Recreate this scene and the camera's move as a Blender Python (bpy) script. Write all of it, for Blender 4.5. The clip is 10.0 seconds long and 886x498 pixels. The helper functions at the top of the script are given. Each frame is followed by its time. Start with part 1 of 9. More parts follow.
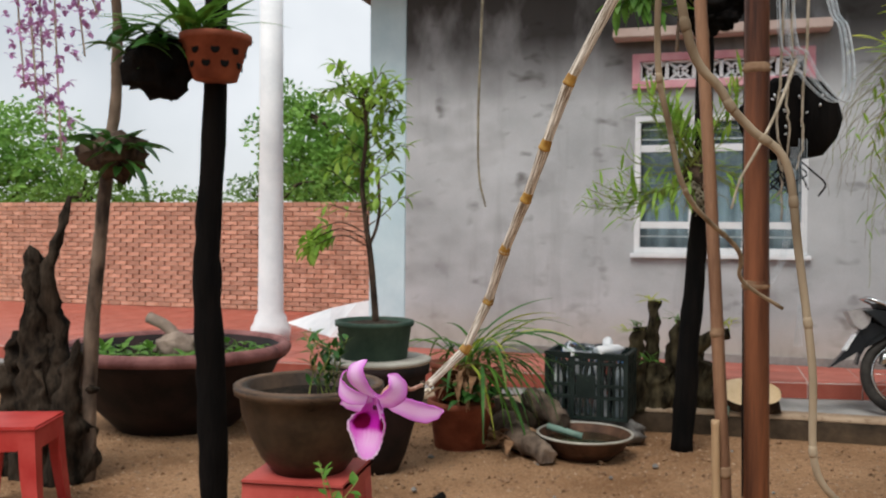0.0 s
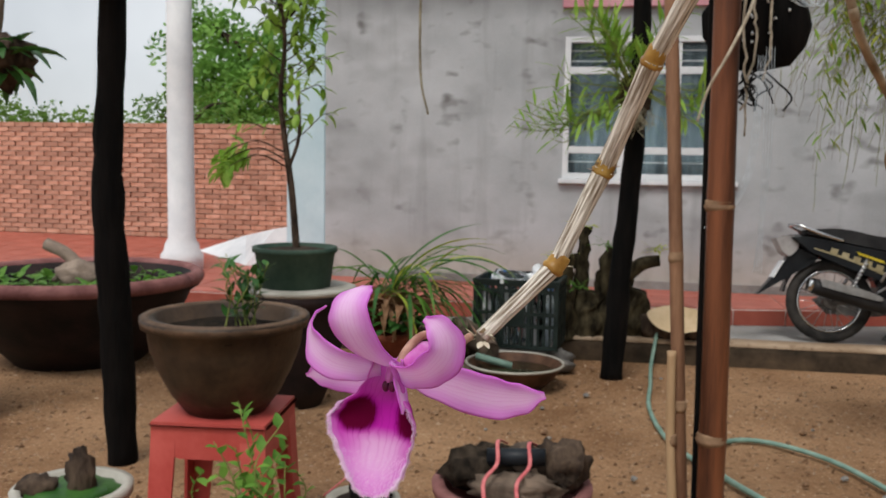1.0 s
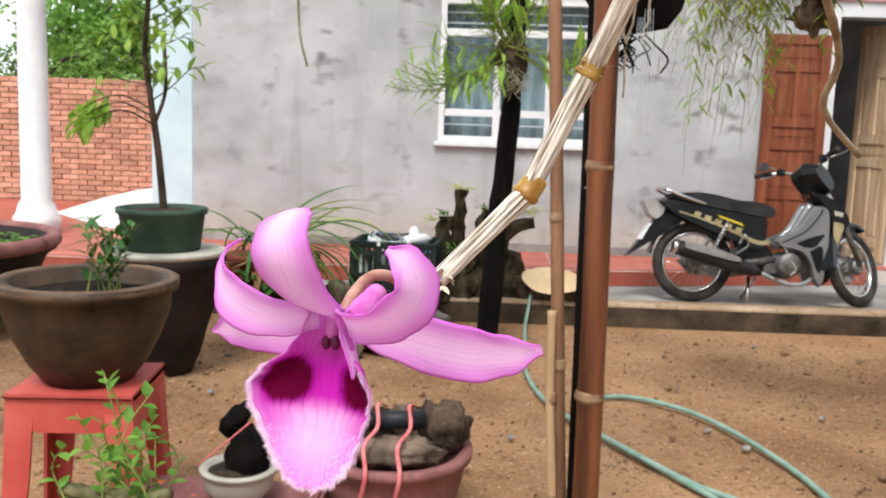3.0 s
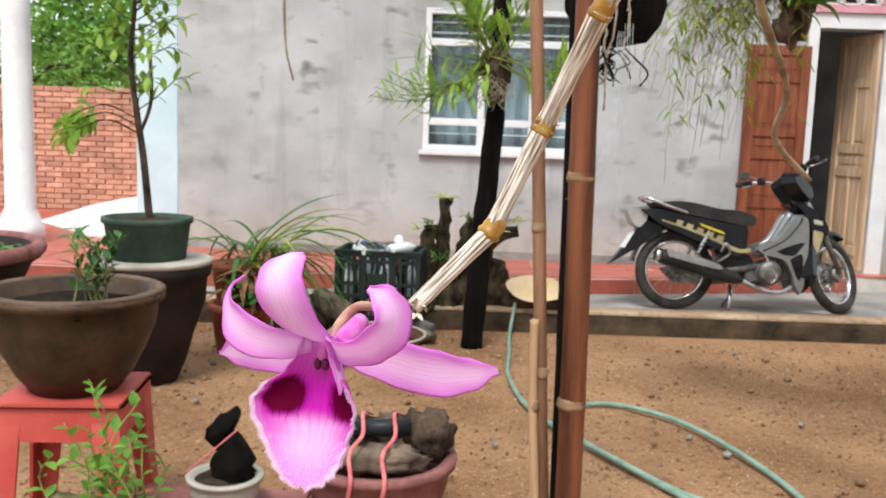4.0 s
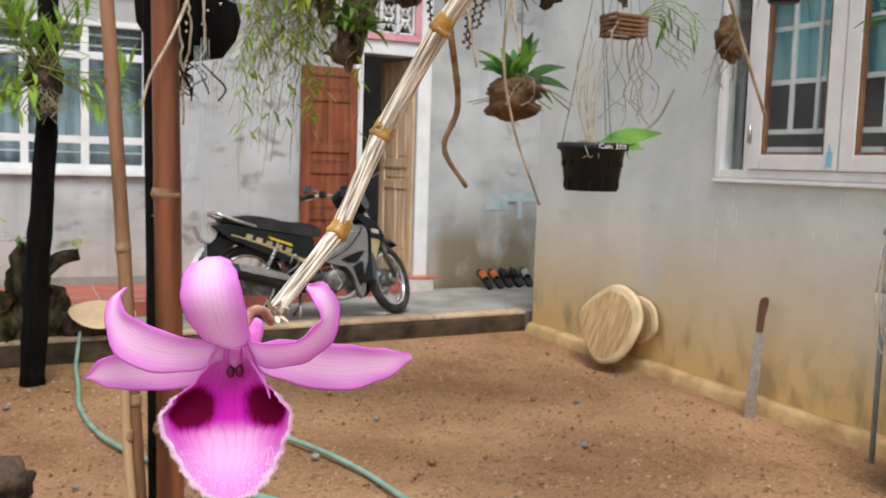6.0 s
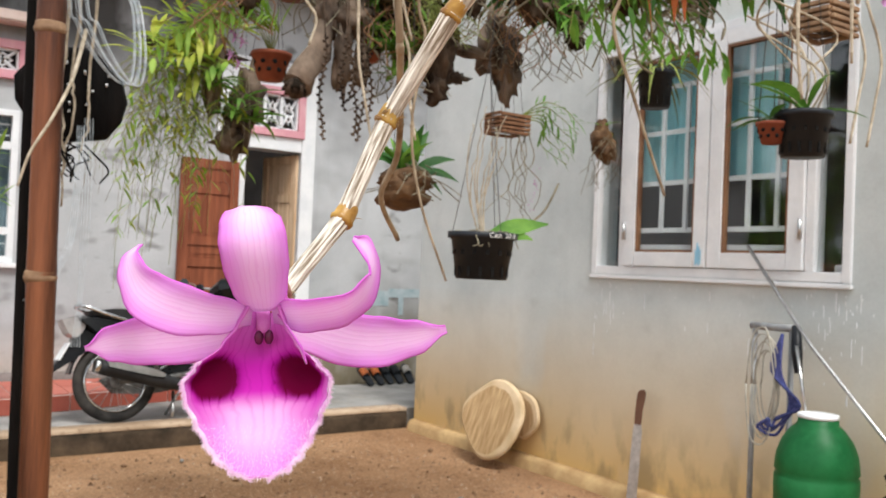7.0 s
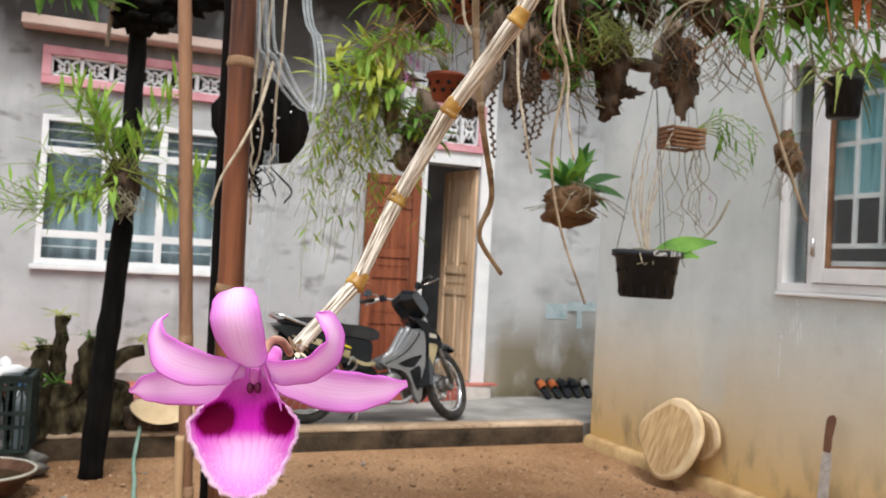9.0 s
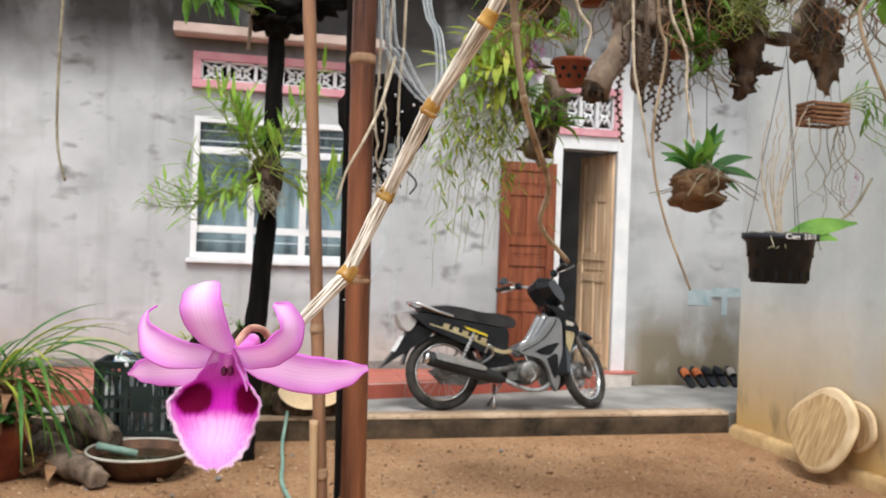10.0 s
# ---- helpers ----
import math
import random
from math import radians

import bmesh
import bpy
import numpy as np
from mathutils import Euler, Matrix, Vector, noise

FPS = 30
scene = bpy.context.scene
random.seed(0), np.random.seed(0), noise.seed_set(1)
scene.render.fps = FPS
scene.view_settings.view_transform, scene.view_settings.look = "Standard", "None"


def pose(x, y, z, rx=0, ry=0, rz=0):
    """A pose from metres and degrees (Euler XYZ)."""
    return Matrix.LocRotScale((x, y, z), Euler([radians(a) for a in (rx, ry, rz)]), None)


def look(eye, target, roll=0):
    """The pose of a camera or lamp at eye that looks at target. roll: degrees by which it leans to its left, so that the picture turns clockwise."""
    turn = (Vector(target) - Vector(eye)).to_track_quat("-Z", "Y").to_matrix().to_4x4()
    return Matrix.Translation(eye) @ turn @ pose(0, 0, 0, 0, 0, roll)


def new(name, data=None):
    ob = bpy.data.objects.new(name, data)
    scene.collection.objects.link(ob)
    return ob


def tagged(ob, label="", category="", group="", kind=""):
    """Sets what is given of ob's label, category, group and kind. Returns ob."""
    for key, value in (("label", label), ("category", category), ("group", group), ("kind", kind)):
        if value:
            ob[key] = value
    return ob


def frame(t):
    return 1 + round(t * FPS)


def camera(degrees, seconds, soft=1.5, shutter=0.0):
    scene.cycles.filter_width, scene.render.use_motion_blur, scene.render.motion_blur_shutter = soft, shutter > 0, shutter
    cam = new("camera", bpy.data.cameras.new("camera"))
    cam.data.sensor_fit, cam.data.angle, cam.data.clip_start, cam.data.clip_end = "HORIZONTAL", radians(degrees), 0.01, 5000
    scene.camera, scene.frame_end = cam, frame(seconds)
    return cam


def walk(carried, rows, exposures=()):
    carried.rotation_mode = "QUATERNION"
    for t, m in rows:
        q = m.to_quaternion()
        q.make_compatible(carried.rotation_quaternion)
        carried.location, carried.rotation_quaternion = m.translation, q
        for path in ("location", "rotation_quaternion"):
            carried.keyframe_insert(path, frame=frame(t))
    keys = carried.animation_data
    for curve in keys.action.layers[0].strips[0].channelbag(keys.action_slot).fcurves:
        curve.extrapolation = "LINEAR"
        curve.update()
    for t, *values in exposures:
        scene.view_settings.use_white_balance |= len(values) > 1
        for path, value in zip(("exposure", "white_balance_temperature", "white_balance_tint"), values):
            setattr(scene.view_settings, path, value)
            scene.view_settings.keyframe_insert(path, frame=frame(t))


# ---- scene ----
cam = camera(53.00, 10.0)
PATH = [
    (0, (1.6257, 0.7375, 1.4424), (1.0594, 2.6551, 1.3974), 0.44),
    (0.5, (1.5492, 0.8944, 1.4261), (1.0198, 2.8203, 1.3235), 0.48),
    (1, (1.4881, 1.0179, 1.3960), (1.1083, 2.9711, 1.1936), 0.97),
    (1.5, (1.4697, 1.0748, 1.3798), (1.2872, 3.0492, 1.1186), 1.88),
    (2, (1.4713, 1.0929, 1.3749), (1.3553, 3.0652, 1.0641), 2.04),
    (2.5, (1.4640, 1.0958, 1.3748), (1.3550, 3.0699, 1.0727), 1.88),
    (2.7, (1.4548, 1.0904, 1.3746), (1.3501, 3.0665, 1.0846), 1.89),
    (3.8, (1.4627, 1.0449, 1.3898), (1.3949, 3.0265, 1.1280), 2.02),
    (4, (1.4613, 1.0392, 1.3905), (1.3999, 3.0215, 1.1320), 2.00),
    (4.5, (1.4496, 1.0357, 1.3902), (1.5587, 3.0181, 1.1487), 2.01),
    (5, (1.4161, 1.0439, 1.3890), (1.8474, 2.9830, 1.1569), 1.98),
    (5.5, (1.3880, 1.0470, 1.3863), (2.0991, 2.9033, 1.1661), 3.08),
    (6, (1.3667, 1.0428, 1.3832), (2.2482, 2.8280, 1.1929), 1.77),
    (6.2, (1.3590, 1.0493, 1.3746), (2.3309, 2.7920, 1.2384), 1.85),
    (7.3, (1.3315, 1.0761, 1.3419), (2.4551, 2.7290, 1.4168), 2.38),
    (7.5, (1.3297, 1.0752, 1.3426), (2.4511, 2.7289, 1.4288), 2.39),
    (8, (1.3226, 1.0664, 1.3422), (2.4364, 2.7251, 1.4321), 2.63),
    (8.5, (1.3403, 1.0382, 1.3507), (2.3571, 2.7585, 1.4326), 3.00),
    (9, (1.3690, 0.9960, 1.3662), (2.1189, 2.8495, 1.4136), 3.12),
    (9.5, (1.4053, 0.9735, 1.3681), (1.9693, 2.8922, 1.3863), 2.84),
    (10, (1.4241, 0.9580, 1.3706), (1.8699, 2.9076, 1.3763), 2.12),
]
walk(cam, [(t, look(eye, target, roll)) for t, eye, target, roll in PATH], exposures=[(0.0, -0.58), (0.5, -0.55), (1.0, -0.72), (1.5, -0.68), (2.0, -0.28), (2.5, 0.1), (4.0, 0.1), (5.0, -0.12), (6.0, -0.08), (7.4, 0.16), (8.0, 0.12), (8.5, 0.02), (9.0, 0.05), (10.0, 0.14)])
cam.data.dof.use_dof, cam.data.dof.focus_distance, cam.data.dof.aperture_fstop = True, 0.26, 58.0

# ---- world, sun ----
SUN_ELEV, SUN_AZ = radians(60), radians(193)     # azimuth from +y, clockwise
world = bpy.data.worlds.new("sky")
scene.world = world
world.use_nodes = True
wn, wl = world.node_tree.nodes, world.node_tree.links
bg = wn["Background"]
sky = wn.new("ShaderNodeTexSky")
sky.sky_type, sky.sun_disc = "NISHITA", False
sky.sun_elevation, sky.sun_rotation = SUN_ELEV, SUN_AZ
sky.air_density, sky.dust_density, sky.ozone_density = 1.0, 2.5, 1.0
wtc = wn.new("ShaderNodeTexCoord")
cloud = wn.new("ShaderNodeTexNoise")
cloud.inputs["Scale"].default_value, cloud.inputs["Detail"].default_value = 2.2, 6
ramp = wn.new("ShaderNodeValToRGB")
ramp.color_ramp.elements[0].position, ramp.color_ramp.elements[1].position = 0.30, 0.62
ramp.color_ramp.elements[0].color, ramp.color_ramp.elements[1].color = (0.42, 0.42, 0.42, 1), (1.0, 1.0, 1.0, 1)
mixw = wn.new("ShaderNodeMixRGB")
mixw.inputs["Color2"].default_value = (13.2, 13.8, 14.4, 1)
wl.new(wtc.outputs["Generated"], cloud.inputs["Vector"])
wl.new(cloud.outputs["Fac"], ramp.inputs["Fac"])
wl.new(ramp.outputs["Color"], mixw.inputs["Fac"])
wl.new(sky.outputs["Color"], mixw.inputs["Color1"])
wl.new(mixw.outputs["Color"], bg.inputs["Color"])
bg.inputs["Strength"].default_value = 0.103
sun = new("sun", bpy.data.lights.new("sun", "SUN"))
sun.data.energy, sun.data.angle, sun.data.color = 3.4, radians(22), (1.0, 0.97, 0.92)
sun.matrix_basis = look((0, 0, 0), (-math.sin(SUN_AZ) * math.cos(SUN_ELEV), -math.cos(SUN_AZ) * math.cos(SUN_ELEV), -math.sin(SUN_ELEV)))

# ---- materials ----
def surface(name, c1, c2, scale=8.0, rough=0.8, bump=0.2, fine=60.0, metal=0.0, spec=0.28, contrast=(0.35, 0.7), mapping=(1, 1, 1), sheen=0.0, sub=0.0, per=0.0, trans=0.0):
    """Two colours mixed by coarse and fine noise, with a fine relief."""
    m = bpy.data.materials.new(name)
    m.use_nodes = True
    n, l = m.node_tree.nodes, m.node_tree.links
    b = n["Principled BSDF"]
    tc, mp = n.new("ShaderNodeTexCoord"), n.new("ShaderNodeMapping")
    mp.inputs["Scale"].default_value = mapping
    l.new(tc.outputs["Object"], mp.inputs["Vector"])
    n1, n2 = n.new("ShaderNodeTexNoise"), n.new("ShaderNodeTexNoise")
    for q, s in ((n1, scale), (n2, fine)):
        q.inputs["Scale"].default_value, q.inputs["Detail"].default_value = s, 5
        l.new(mp.outputs["Vector"], q.inputs["Vector"])
    r = n.new("ShaderNodeMapRange")
    r.inputs["From Min"].default_value, r.inputs["From Max"].default_value = contrast
    l.new(n1.outputs["Fac"], r.inputs["Value"])
    add = n.new("ShaderNodeMath")
    add.operation, add.use_clamp = "MULTIPLY_ADD", True
    l.new(n2.outputs["Fac"], add.inputs[0])
    add.inputs[1].default_value = 0.5
    sub5 = n.new("ShaderNodeMath")
    sub5.operation = "SUBTRACT"
    l.new(r.outputs["Result"], sub5.inputs[0])
    sub5.inputs[1].default_value = 0.25
    l.new(sub5.outputs[0], add.inputs[2])
    mix = n.new("ShaderNodeMixRGB")
    mix.inputs["Color1"].default_value, mix.inputs["Color2"].default_value = (*c1, 1), (*c2, 1)
    l.new(add.outputs[0], mix.inputs["Fac"])
    out = mix.outputs["Color"]
    if per:
        oi, hs, mm = n.new("ShaderNodeObjectInfo"), n.new("ShaderNodeHueSaturation"), n.new("ShaderNodeMapRange")
        mm.inputs["To Min"].default_value, mm.inputs["To Max"].default_value = 1 - per, 1 + per
        l.new(oi.outputs["Random"], mm.inputs["Value"])
        l.new(mm.outputs["Result"], hs.inputs["Value"])
        l.new(out, hs.inputs["Color"])
        out = hs.outputs["Color"]
    l.new(out, b.inputs["Base Color"])
    b.inputs["Roughness"].default_value, b.inputs["Metallic"].default_value = rough, metal
    b.inputs["Specular IOR Level"].default_value = spec
    if sub:
        b.inputs["Subsurface Weight"].default_value, b.inputs["Subsurface Scale"].default_value = sub, 0.004
    if sheen:
        b.inputs["Sheen Weight"].default_value = sheen
    if bump:
        bp = n.new("ShaderNodeBump")
        bp.inputs["Strength"].default_value, bp.inputs["Distance"].default_value = bump, 0.25 / fine
        l.new(n2.outputs["Fac"], bp.inputs["Height"])
        l.new(bp.outputs["Normal"], b.inputs["Normal"])
    if trans:
        tr, ms = n.new("ShaderNodeBsdfTranslucent"), n.new("ShaderNodeMixShader")
        l.new(out, tr.inputs["Color"])
        ms.inputs["Fac"].default_value = trans
        l.new(b.outputs[0], ms.inputs[1])
        l.new(tr.outputs[0], ms.inputs[2])
        l.new(ms.outputs[0], n["Material Output"].inputs["Surface"])
    return m


def stained_wall(name, base, light, dark, soil, stain_lo, stain_hi, soil_top, spots=0.5, streak=0.0, patches=()):
    """Cement render: clouds, dark mould streaks running down, a soil splash along the foot."""
    m = surface(name, base, light, scale=1.6, rough=0.92, bump=0.2, fine=60, spec=0.2, contrast=(0.3, 0.7))
    n, l = m.node_tree.nodes, m.node_tree.links
    b = n["Principled BSDF"]
    col = b.inputs["Base Color"].links[0].from_socket
    tc = n.new("ShaderNodeTexCoord")
    sep = n.new("ShaderNodeSeparateXYZ")
    l.new(tc.outputs["Object"], sep.inputs[0])

    def noise_map(scale, mapping, lo, hi, detail=6):
        mp, t, r = n.new("ShaderNodeMapping"), n.new("ShaderNodeTexNoise"), n.new("ShaderNodeMapRange")
        mp.inputs["Scale"].default_value = mapping
        t.inputs["Scale"].default_value, t.inputs["Detail"].default_value = scale, detail
        r.inputs["From Min"].default_value, r.inputs["From Max"].default_value = lo, hi
        l.new(tc.outputs["Object"], mp.inputs[0])
        l.new(mp.outputs[0], t.inputs["Vector"])
        l.new(t.outputs["Fac"], r.inputs["Value"])
        return r.outputs["Result"]

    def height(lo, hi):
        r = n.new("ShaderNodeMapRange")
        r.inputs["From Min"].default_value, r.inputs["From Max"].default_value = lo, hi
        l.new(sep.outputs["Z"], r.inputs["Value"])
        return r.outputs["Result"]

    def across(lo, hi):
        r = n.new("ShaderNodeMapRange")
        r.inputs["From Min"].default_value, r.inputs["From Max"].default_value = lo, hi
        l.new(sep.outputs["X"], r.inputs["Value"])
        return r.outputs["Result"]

    def mul(a, c):
        q = n.new("ShaderNodeMath")
        q.operation, q.use_clamp = "MULTIPLY", True
        l.new(a, q.inputs[0])
        if isinstance(c, (int, float)):
            q.inputs[1].default_value = c
        else:
            l.new(c, q.inputs[1])
        return q.outputs[0]

    def over(fac, colour):
        nonlocal col
        q = n.new("ShaderNodeMixRGB")
        q.inputs["Color2"].default_value = (*colour, 1)
        l.new(fac, q.inputs["Fac"])
        l.new(col, q.inputs["Color1"])
        col = q.outputs["Color"]

    over(mul(mul(noise_map(5.5, (0.9, 1.0, 1.5), 0.58, 0.74, 1.5), noise_map(2.6, (1.0, 1.0, 0.12), 0.42, 0.58, 2)), spots), dark)                      # mould spots
    over(mul(noise_map(2.4, (0.8, 1.0, 1.3), 0.55, 0.80, 2), spots * 0.5), dark)                      # damp smudges
    over(mul(noise_map(5.0, (1.0, 1.0, 0.12), 0.55, 0.75), 0.35 + streak), dark)              # streaks
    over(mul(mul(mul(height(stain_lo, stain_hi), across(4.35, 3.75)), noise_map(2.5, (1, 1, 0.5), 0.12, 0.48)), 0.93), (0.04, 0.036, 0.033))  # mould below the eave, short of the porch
    over(mul(mul(height(soil_top, 0.1), noise_map(2.0, (1, 1, 0.6), 0.0, 0.42)), 1.0), soil)   # soil splash
    over(mul(mul(height(0.55, 0.2), noise_map(6.0, (1, 1, 0.5), 0.48, 0.62)), 0.45), (0.10, 0.095, 0.07))
    for x, top in patches:                                                                     # algae in the damp corner
        over(mul(mul(mul(height(top, 0.6), across(x, x + 0.25)), noise_map(4.0, (1, 1, 0.6), 0.2, 0.5)), 0.85), (0.19, 0.155, 0.095))
    l.new(col, b.inputs["Base Color"])
    return m


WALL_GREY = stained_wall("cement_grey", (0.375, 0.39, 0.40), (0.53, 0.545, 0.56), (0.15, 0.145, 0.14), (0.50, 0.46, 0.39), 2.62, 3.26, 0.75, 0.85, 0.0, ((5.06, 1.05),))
WALL_WING = stained_wall("cement_wing", (0.48, 0.525, 0.525), (0.66, 0.70, 0.69), (0.31, 0.335, 0.33), (0.66, 0.44, 0.175), 3.2, 3.8, 1.2, 0.2, -0.25)
PAINT_WHITE = surface("white_paint", (0.70, 0.72, 0.74), (0.82, 0.83, 0.84), 5, 0.55, 0.1, 40)
PAINT_BLUE = surface("pale_blue_paint", (0.50, 0.66, 0.72), (0.62, 0.77, 0.82), 3, 0.7, 0.15, 30)
SMEAR_BLUE = surface("sky_blue_paint", (0.22, 0.50, 0.68), (0.40, 0.66, 0.80), 20, 0.7, 0.1, 60)
PAINT_PINK = surface("pink_paint", (0.62, 0.28, 0.33), (0.72, 0.40, 0.44), 6, 0.7, 0.15, 40)
LEDGE_PINK = surface("weathered_pink_render", (0.50, 0.38, 0.33), (0.62, 0.50, 0.45), 4, 0.9, 0.3, 30)
CEMENT = surface("apron_cement", (0.20, 0.195, 0.185), (0.38, 0.37, 0.355), 2.5, 0.85, 0.25, 40)
# kerb front, much darker than its tan top
CURB_MAT = surface("dark_kerb_cement", (0.018, 0.013, 0.008), (0.105, 0.072, 0.045), 5, 0.95, 0.6, 30, contrast=(0.3, 0.75))
CURB_TOP = surface("tan_cement_top", (0.30, 0.21, 0.135), (0.50, 0.38, 0.27), 3, 0.9, 0.4, 40)
SOIL = surface("dry_soil", (0.20, 0.105, 0.052), (0.38, 0.225, 0.125), 1.1, 0.97, 0.9, 22, spec=0.1, contrast=(0.3, 0.68))
def speckled(m, scale, lo, hi, colour, amount):
    """Scattered grit of another colour over a material."""
    n, l = m.node_tree.nodes, m.node_tree.links
    b = n["Principled BSDF"]
    col = b.inputs["Base Color"].links[0].from_socket
    tc, t, r, q, k = n.new("ShaderNodeTexCoord"), n.new("ShaderNodeTexNoise"), n.new("ShaderNodeMapRange"), n.new("ShaderNodeMixRGB"), n.new("ShaderNodeMath")
    t.inputs["Scale"].default_value, t.inputs["Detail"].default_value = scale, 3
    r.inputs["From Min"].default_value, r.inputs["From Max"].default_value = lo, hi
    k.operation = "MULTIPLY"
    k.inputs[1].default_value = amount
    q.inputs["Color2"].default_value = (*colour, 1)
    l.new(tc.outputs["Object"], t.inputs["Vector"])
    l.new(t.outputs["Fac"], r.inputs["Value"])
    l.new(r.outputs["Result"], k.inputs[0])
    l.new(k.outputs[0], q.inputs["Fac"])
    l.new(col, q.inputs["Color1"])
    l.new(q.outputs["Color"], b.inputs["Base Color"])


speckled(SOIL, 70, 0.60, 0.68, (0.55, 0.40, 0.26), 0.7)
speckled(SOIL, 38, 0.58, 0.68, (0.10, 0.052, 0.028), 0.8)
speckled(SOIL, 150, 0.58, 0.66, (0.09, 0.05, 0.027), 0.6)
speckled(SOIL, 5, 0.52, 0.70, (0.15, 0.085, 0.046), 0.3)
speckled(CURB_TOP, 20, 0.55, 0.65, (0.20, 0.13, 0.08), 0.6)
speckled(CEMENT, 6, 0.55, 0.70, (0.30, 0.27, 0.23), 0.6)
SOIL_CLOD = surface("soil_clod", (0.16, 0.085, 0.045), (0.42, 0.27, 0.16), 14, 0.97, 0.6, 60)
GROUT = surface("pale_grout", (0.55, 0.50, 0.46), (0.68, 0.62, 0.58), 10, 0.9, 0.1, 60)
TILE = surface("red_tile", (0.36, 0.085, 0.060), (0.48, 0.14, 0.10), 4, 0.35, 0.05, 50, per=0.10)
BRICK = surface("red_brick", (0.48, 0.23, 0.15), (0.66, 0.37, 0.27), 9, 0.9, 0.5, 60, per=0.22)
MORTAR = surface("brick_mortar", (0.44, 0.31, 0.25), (0.55, 0.42, 0.35), 10, 0.95, 0.4, 60)
ROOF_MAT = surface("old_cement_roof", (0.10, 0.09, 0.08), (0.22, 0.21, 0.19), 4, 0.95, 0.4, 30)
# indoor shade is put into this dark base colour
ROOM_SHADE = surface("room_shade_colour", (0.09, 0.09, 0.09), (0.14, 0.14, 0.14), 3, 0.9, 0.0)
WOOD_RED = surface("red_brown_wood", (0.15, 0.042, 0.020), (0.31, 0.100, 0.048), 3, 0.5, 0.25, 25, mapping=(6, 6, 0.6))
WOOD_TAN = surface("worn_tan_wood", (0.56, 0.37, 0.22), (0.84, 0.64, 0.44), 3, 0.7, 0.3, 25, mapping=(6, 6, 0.6))
HANDLE_WOOD = surface("dark_handle_wood", (0.07, 0.03, 0.018), (0.15, 0.07, 0.04), 8, 0.6, 0.2, 40)
WOOD_TRIM = surface("varnished_trim", (0.16, 0.075, 0.04), (0.30, 0.16, 0.085), 5, 0.5, 0.1, 40)
CURTAIN = surface("teal_curtain", (0.28, 0.62, 0.70), (0.48, 0.80, 0.84), 2.5, 0.85, 0.1, 20, mapping=(1, 4, 0.3))
CURTAIN_DIM = surface("grey_green_curtain", (0.10, 0.14, 0.165), (0.22, 0.28, 0.31), 2.5, 0.85, 0.1, 20, mapping=(4, 1, 0.3))
BLACK_WOOD = surface("blackened_post", (0.002, 0.002, 0.002), (0.009, 0.007, 0.006), 6, 0.9, 0.8, 25, mapping=(3, 3, 0.5), spec=0.12)
BAMBOO_BROWN = surface("brown_bamboo", (0.032, 0.011, 0.006), (0.23, 0.082, 0.036), 2.2, 0.4, 0.2, 30, mapping=(8, 8, 0.5))
BAMBOO_PALE = surface("pale_bamboo", (0.10, 0.045, 0.026), (0.36, 0.20, 0.115), 1.6, 0.5, 0.25, 30, mapping=(6, 6, 0.8))
BAMBOO_STRAW = surface("straw_bamboo", (0.34, 0.21, 0.11), (0.58, 0.42, 0.25), 2.5, 0.55, 0.2, 30, mapping=(6, 6, 0.8))
BAMBOO_NODE = surface("bamboo_node", (0.16, 0.09, 0.05), (0.34, 0.22, 0.13), 10, 0.7, 0.4, 40)
BARK = surface("driftwood_bark", (0.022, 0.014, 0.010), (0.125, 0.085, 0.058), 7, 0.95, 1.0, 28, mapping=(2, 2, 0.8))
BARK_LIGHT = surface("pale_driftwood", (0.15, 0.11, 0.085), (0.36, 0.28, 0.22), 6, 0.9, 0.8, 30)
CUT_WOOD = surface("fresh_cut_wood", (0.54, 0.39, 0.22), (0.74, 0.57, 0.37), 6, 0.8, 0.35, 45)
TERRACOTTA = surface("terracotta", (0.17, 0.045, 0.024), (0.34, 0.105, 0.058), 7, 0.85, 0.3, 50)
CLAY_BROWN = surface("brown_glazed_clay", (0.020, 0.012, 0.007), (0.075, 0.045, 0.026), 5, 0.5, 0.3, 40)
CLAY_RIM = surface("worn_clay_rim", (0.06, 0.036, 0.022), (0.17, 0.105, 0.065), 7, 0.6, 0.3, 40)
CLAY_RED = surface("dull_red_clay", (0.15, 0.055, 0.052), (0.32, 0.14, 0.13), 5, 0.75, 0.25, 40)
GREEN_POT = surface("green_plastic_pot", (0.02, 0.05, 0.035), (0.06, 0.10, 0.07), 6, 0.6, 0.2, 40)
GREY_RIM = surface("grey_rim_clay", (0.35, 0.33, 0.28), (0.52, 0.50, 0.44), 6, 0.7, 0.2, 40)
BLACK_PLASTIC = surface("black_plastic", (0.006, 0.008, 0.011), (0.018, 0.022, 0.028), 8, 0.45, 0.08, 80)
CRATE_PLASTIC = surface("crate_plastic", (0.008, 0.015, 0.013), (0.022, 0.034, 0.030), 8, 0.5, 0.1, 60)
RED_PLASTIC = surface("red_plastic", (0.42, 0.030, 0.026), (0.56, 0.075, 0.062), 5, 0.45, 0.05, 60)
RED_FADED = surface("faded_red_plastic", (0.44, 0.055, 0.045), (0.60, 0.12, 0.10), 4, 0.55, 0.08, 60)
POT_SOIL = surface("potting_soil", (0.016, 0.011, 0.008), (0.065, 0.045, 0.030), 20, 0.98, 1.0, 60)
WET_SOIL = surface("damp_soil", (0.006, 0.0045, 0.003), (0.030, 0.021, 0.014), 30, 0.95, 1.0, 70, spec=0.1)
FAT_STEM = surface("olive_stem", (0.07, 0.065, 0.025), (0.20, 0.18, 0.085), 18, 0.75, 0.5, 60)
